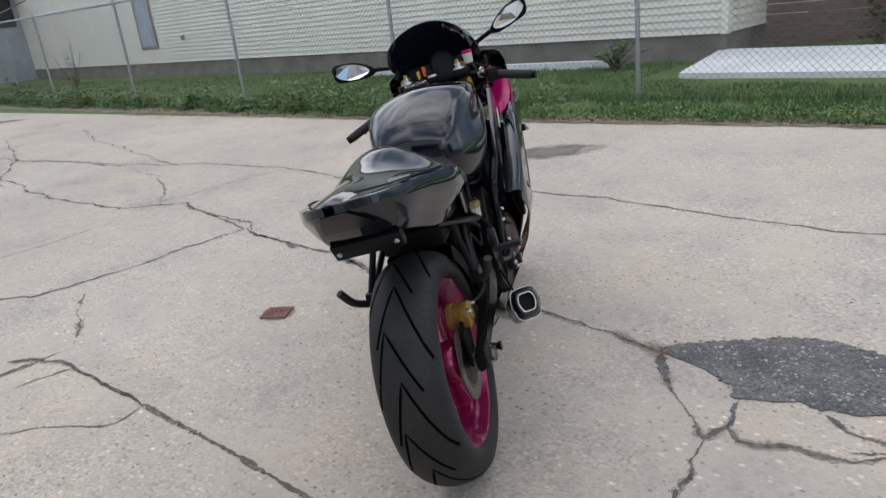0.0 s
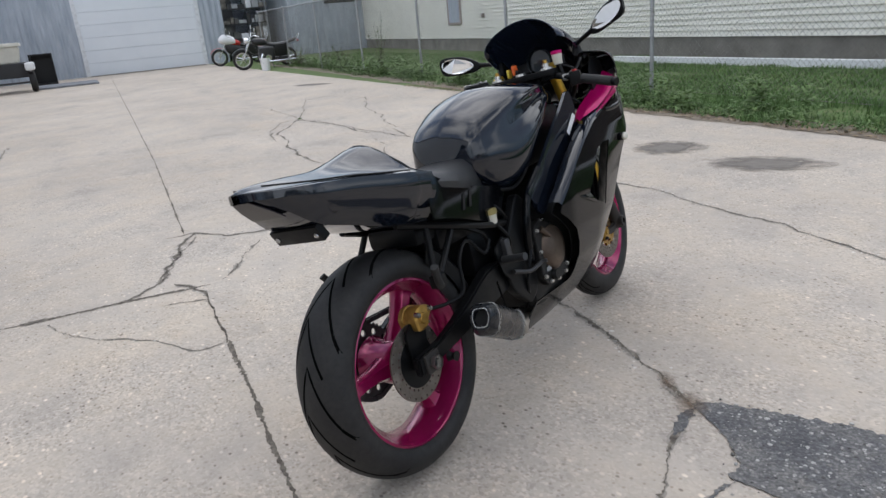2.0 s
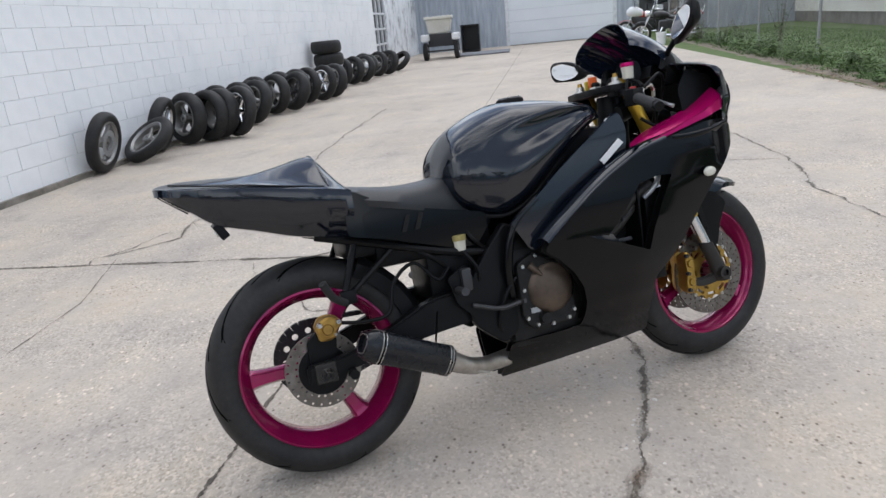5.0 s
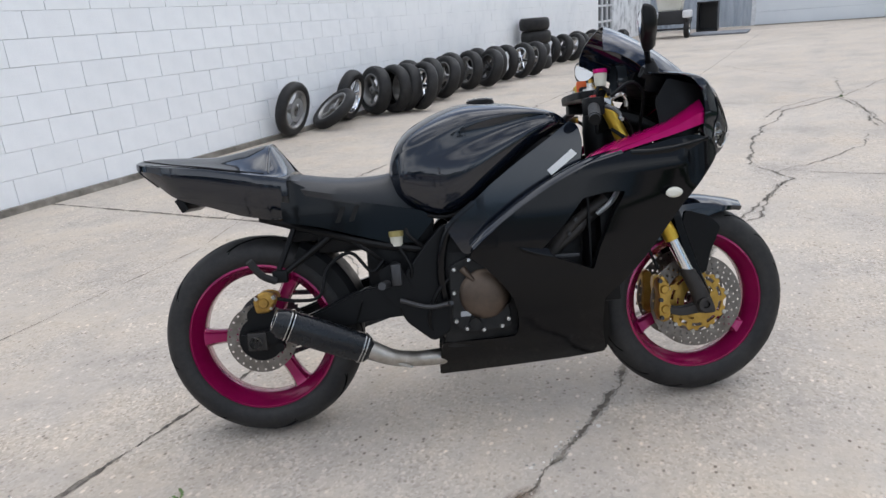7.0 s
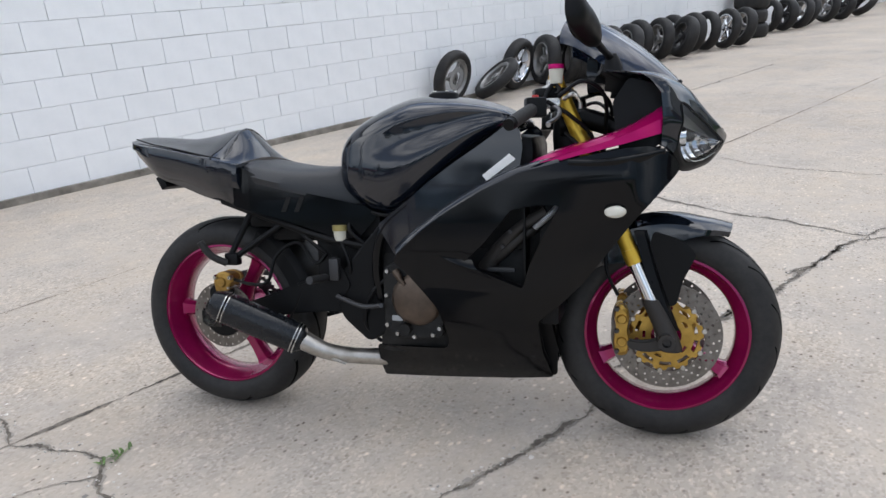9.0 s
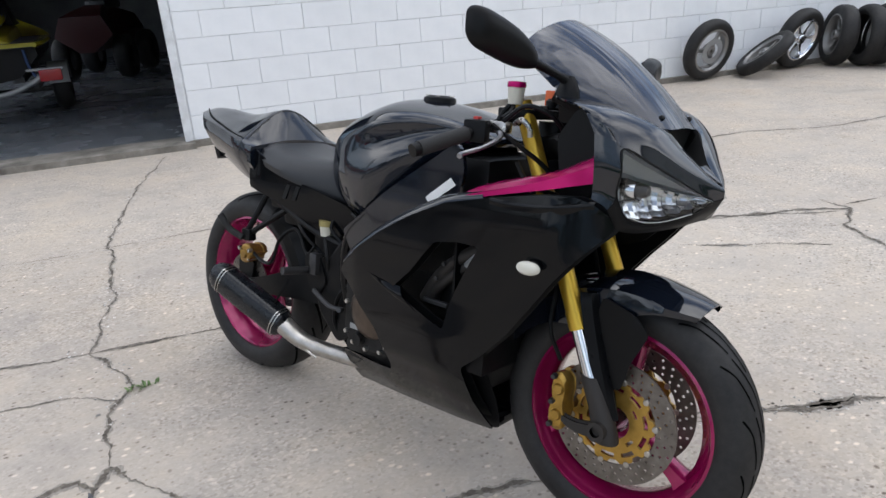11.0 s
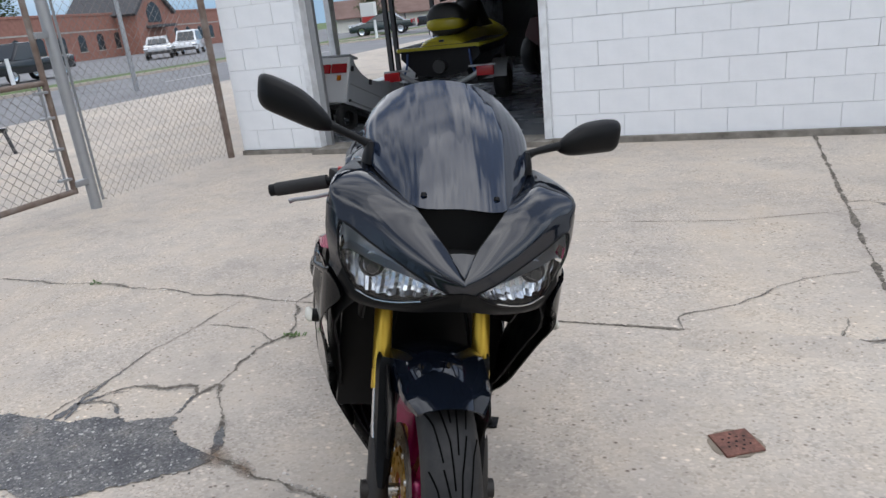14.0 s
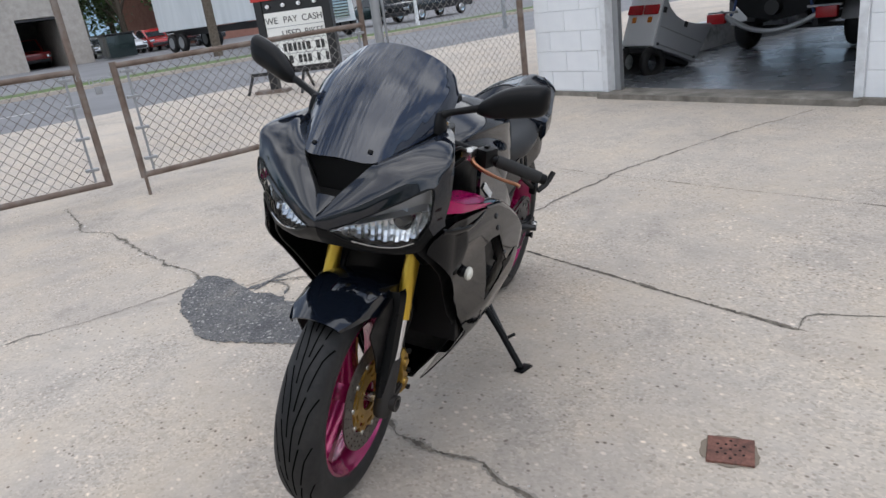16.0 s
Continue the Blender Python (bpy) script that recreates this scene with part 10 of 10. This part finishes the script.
    part("lamp_rim", tube(bmesh.new(), flip(BROW[1:6], s) + flip([(1.386, 0.226, 0.878), LOWER[5]] + LOWER[4::-1], s) + flip(BROW[1:2], s), 0.0022, 6, 5), SATIN, lens)
    # chrome bead added to draw the glint along the clear lens edge
    part("lens_edge", tube(bmesh.new(), [Vector(q) + Vector((0.004, 0, 0.003)) for q in flip(LOWER[1:5], s)], 0.0016, 6, 5), CHROME, lens, "chrome bead drawn for the bright line on the lens's lower edge")
    # intake walls
    part("duct_wall", skin([EDGE_IN[1:5], [(1.45, 0.012, 0.852), (1.43, 0.026, 0.868), (1.405, 0.05, 0.88), (1.375, 0.075, 0.89)]], s, 2, 4, 0.002), VOID, bike, smooth=60)
    part("inner_shell", skin([EDGE_IN[4:], [(1.38, 0.07, 0.9), (1.33, 0.1, 0.92), (1.29, 0.13, 0.94), (1.25, 0.15, 0.95), (1.2, 0.16, 0.96)]], s, 2, 3, 0.002), SATIN, bike, smooth=60)
# small inner panel that hides the fork heads
for s in (-1, 1):
    part("inner_shroud", panel([(1.14, 0.63), (1.28, 0.68), (1.345, 0.745), (1.3, 0.8), (1.12, 0.78)], [], lambda x, z: 0.165, s, 0.004), SATIN, bike)
lip = [[(1.497, 0, 0.855), (1.475, -0.013, 0.872), (1.454, -0.026, 0.887)], [(1.497, 0, 0.856), (1.476, 0, 0.874), (1.456, 0, 0.89)], [(1.497, 0, 0.855), (1.475, 0.013, 0.872), (1.454, 0.026, 0.887)]]
bm = loft(bmesh.new(), [smooth_path(r, 3) for r in lip], closed=False, cap=False)
bmesh.ops.remove_doubles(bm, verts=bm.verts[:], dist=1e-4)
bmesh.ops.solidify(bm, geom=bm.faces[:], thickness=0.003)
part("intake_lip", bm, GLOSS, bike, "small glossy lip in the air intake")
part("intake_back", loft(bmesh.new(), [[(1.385, -0.09, 0.96), (1.385, 0.09, 0.96), (1.37, 0.085, 0.87), (1.37, -0.085, 0.87)], [(1.36, -0.09, 0.96), (1.36, 0.09, 0.96), (1.35, 0.085, 0.87), (1.35, -0.085, 0.87)]]), VOID, bike, "dark air intake duct", smooth=False)
part("intake_floor", loft(bmesh.new(), [[(1.46, -0.02, 0.872), (1.36, -0.085, 0.872)], [(1.46, 0.02, 0.872), (1.36, 0.085, 0.872)]], closed=False, cap=False), VOID, bike, smooth=False)
part("nose_underside", loft(bmesh.new(), [flip(CHIN[:6], 1)[::1], [(1.3, 0.0, 0.80), (1.3, 0.03, 0.8), (1.3, 0.07, 0.8), (1.3, 0.11, 0.8), (1.3, 0.15, 0.8), (1.3, 0.19, 0.8)]], closed=False, cap=False), SATIN, bike, smooth=False)
part("nose_underside", loft(bmesh.new(), [flip(CHIN[:6], -1), [(1.3, 0.0, 0.80), (1.3, -0.03, 0.8), (1.3, -0.07, 0.8), (1.3, -0.11, 0.8), (1.3, -0.15, 0.8), (1.3, -0.19, 0.8)]], closed=False, cap=False), SATIN, bike, smooth=False)
for s in (-1, 1):
    part("screen_bracket", tube(bmesh.new(), [(1.19, s * 0.17, 1.01), (1.24, s * 0.15, 0.985), (1.3, s * 0.12, 0.96)], 0.012, 8, 5), SATIN, bike)
# inner dash panels
part("dash", loft(bmesh.new(), [[(1.17, -0.13, 0.985), (1.17, 0.13, 0.985), (1.19, 0.12, 1.02), (1.19, -0.12, 1.02)], [(1.3, -0.11, 0.96), (1.3, 0.11, 0.96), (1.29, 0.1, 0.99), (1.29, -0.1, 0.99)]]), SATIN, bike, "black instrument cluster", smooth=False)
part("gauge", lathe(bmesh.new(), [(0, 0.0), (0.045, 0.0), (0.05, 0.008), (0.05, -0.02)], 24, axis="X", centre=(1.17, -0.03, 1.01)), DARKGLASS, bike, at=pose(0, 0, 0))
for s in (-1, 1):
    part("inner_cowl", panel([(1.24, 0.80), (1.33, 0.82), (1.37, 0.87), (1.35, 0.96), (1.26, 0.99), (1.22, 0.93)], [], lambda x, z: 0.19, s, 0.004), SATIN, bike)

# -- windscreen --
base = [(1.19, -0.18, 1.028), (1.262, -0.158, 1.0), (1.34, -0.12, 0.978), (1.398, -0.082, 0.96), (1.407, 0, 0.9635)]
mid = [(1.135, -0.177, 1.066), (1.18, -0.168, 1.074), (1.232, -0.125, 1.082), (1.265, -0.066, 1.088), (1.274, 0, 1.092)]
top = [(1.088, -0.158, 1.085), (1.09, -0.15, 1.112), (1.1, -0.12, 1.142), (1.118, -0.066, 1.168), (1.125, 0, 1.178)]
rows = []
for row in (base, mid, top):
    full = row + [(x, -y, z) for x, y, z in row[-2::-1]]
    rows.append([Vector(p) for p in smooth_path(full, 4)])
q = []
for i in range(len(rows[0])):
    a, b, c = rows[0][i], rows[1][i], rows[2][i]
    ctrl = b * 2 - (a + c) * 0.5
    q.append([a * (1 - t) ** 2 + ctrl * 2 * t * (1 - t) + c * t * t for t in [k / 14 for k in range(15)]])
bm = loft(bmesh.new(), q, closed=False, cap=False)
bmesh.ops.solidify(bm, geom=bm.faces[:], thickness=0.003)
screen = part("windscreen", bm, SCREEN, bike, "dark smoked windscreen", smooth=50)
for y, x, z in ((-0.071, 1.383, 0.978), (0.071, 1.383, 0.978), (-0.14, 1.262, 1.026), (0.14, 1.262, 1.026)):
    part("screen_screw", lathe(bmesh.new(), [(0, 0.005), (0.005, 0.004), (0.0065, 0.0), (0.0065, -0.004)], 10), SATIN, screen, at=Matrix.Translation((x, y, z + 0.003)) @ pose(0, 0, 0, 90, 0, 0) @ pose(0, 0, 0, 0, 0, 30))

# -- mirrors --
for s in (-1, 1):
    secs = []
    drop = 0.02 if s > 0 else -0.004
    for y, cx, cz, rx, rz in ((0.246, 1.184, 1.068, 0.008, 0.01), (0.258, 1.178, 1.074, 0.02, 0.019), (0.28, 1.168, 1.083, 0.032, 0.029), (0.31, 1.156, 1.096, 0.037, 0.036), (0.35, 1.145, 1.109, 0.037, 0.038), (0.38, 1.139, 1.117, 0.034, 0.037), (0.394, 1.135, 1.121, 0.028, 0.032), (0.401, 1.131, 1.124, 0.016, 0.022)):
        cz -= drop * (y - 0.2) / 0.13
        sec = []
        for k in range(18):
            a = 2 * math.pi * k / 18
            px = rx * math.cos(a)
            q = abs(math.sin(a)) ** 0.6 * (1 if math.sin(a) > 0 else -1)
            sec.append((cx + (px if px > 0 else px * 0.22), s * y, cz + rz * q))
        secs.append(sec)
    mi = part("mirror_shell", loft(bmesh.new(), secs, n=3), SATIN, bike, "black rear-view mirror pod", smooth=60)
    gl = bmesh.new()
    ring = []
    for k in range(28):
        a = 2 * math.pi * k / 28
        y = 0.328 + 0.066 * math.cos(a)
        z = 1.102 + 0.03 * math.sin(a) * (1 + 0.15 * math.cos(a)) + (y - 0.328) * 0.33 - drop * (y - 0.2) / 0.13
        x = lerp_table(y, [0.242, 0.27, 0.31, 0.35, 0.38, 0.4], [1.172, 1.16, 1.1455, 1.136, 1.1315, 1.129]) - 0.0025
        ring.append((x, s * y, z))
    f = gl.faces.new([gl.verts.new(p) for p in ring])
    part("mirror_glass", gl, MIRROR, mi, "clear mirror glass", smooth=False)
    part("mirror_stem", tube(bmesh.new(), [(1.215, s * 0.165, 1.04), (1.205, s * 0.19, 1.05), (1.184, s * 0.25, 1.07 - drop * 0.3)], 0.009, 10, 4, radii=[0.012, 0.008, 0.0095]), SATIN, mi)
    part("mirror_boot", loft(bmesh.new(), [[(1.217 + k * 0.026 * math.cos(a), s * 0.165 + k * 0.016 * math.sin(a), z) for a in [q * math.pi / 7 for q in range(14)]] for z, k in ((1.005, 1.15), (1.02, 1.05), (1.036, 0.8), (1.05, 0.45))]), SATIN, mi)
# ---- blocks of the white wall: the near ones singly, the rest joined ----
BLK = {}


def block_mesh(length):
    key = round(length, 3)
    if key not in BLK:
        bm = boxed(0.0019, length - 0.0019, -0.02, 0.0, 0.0019, BH - 0.0019)
        bmesh.ops.bevel(bm, geom=[e for e in bm.edges if all(v.co.y > -0.001 for v in e.verts)], offset=0.0022, segments=1, affect="EDGES")
        me = bpy.data.meshes.new("block")
        bm.to_mesh(me)
        bm.free()
        me.materials.append(BLOCK)
        BLK[key] = me
    return BLK[key]


rb = random.Random(5)
rest = bmesh.new()
count = 0
for wall, xa, xb in ((wall_lot, -25.2, -3.46), (wall_corner, -0.92, 0.0)):
    for row in range(18):
        z = Z0 + BH * row
        x = xb
        first_len = BL if row % 2 else BL / 2
        while x > xa + 0.01:
            ln = min(first_len, x - xa)
            first_len = BL
            near = x > -11.0 and z < 1.75 and ln > 0.05
            if near and count < 298:
                ob = new("block", block_mesh(ln))
                ob.parent = wall
                ob.matrix_basis = Matrix.Translation((x - ln, rb.uniform(-0.0015, 0.0015), z))
                count += 1
            else:
                box(rest, x - ln + 0.0019, x - 0.0019, -0.02, rb.uniform(-0.0015, 0.0015), z + 0.0019, z + BH - 0.0019)
            x -= ln
for row in range(13, 18):
    z = Z0 + BH * row
    x = -0.94
    while x > -3.44:
        box(rest, max(x - BL, -3.44) + 0.003, x - 0.003, -0.02, 0.0, z + 0.003, z + BH - 0.003)
        x -= BL
# street side of the corner
for row in range(18):
    z = Z0 + BH * row
    y = -0.0 if row % 2 else -BL / 2
    prev = -0.02
    while prev > -1.3:
        nxt = max(prev - (BL if prev < -0.03 or row % 2 else BL / 2), -1.3)
        box(rest, -0.02, 0.004, nxt + 0.003, prev - 0.003, z + 0.003, z + BH - 0.003)
        prev = nxt
me = bpy.data.meshes.new("far_blocks")
rest.to_mesh(me)
rest.free()
me.materials.append(BLOCK)
ob = new("far_blocks", me)
ob.parent = wall_lot
tagged(ob, "white-painted concrete blocks", kind="stuff")
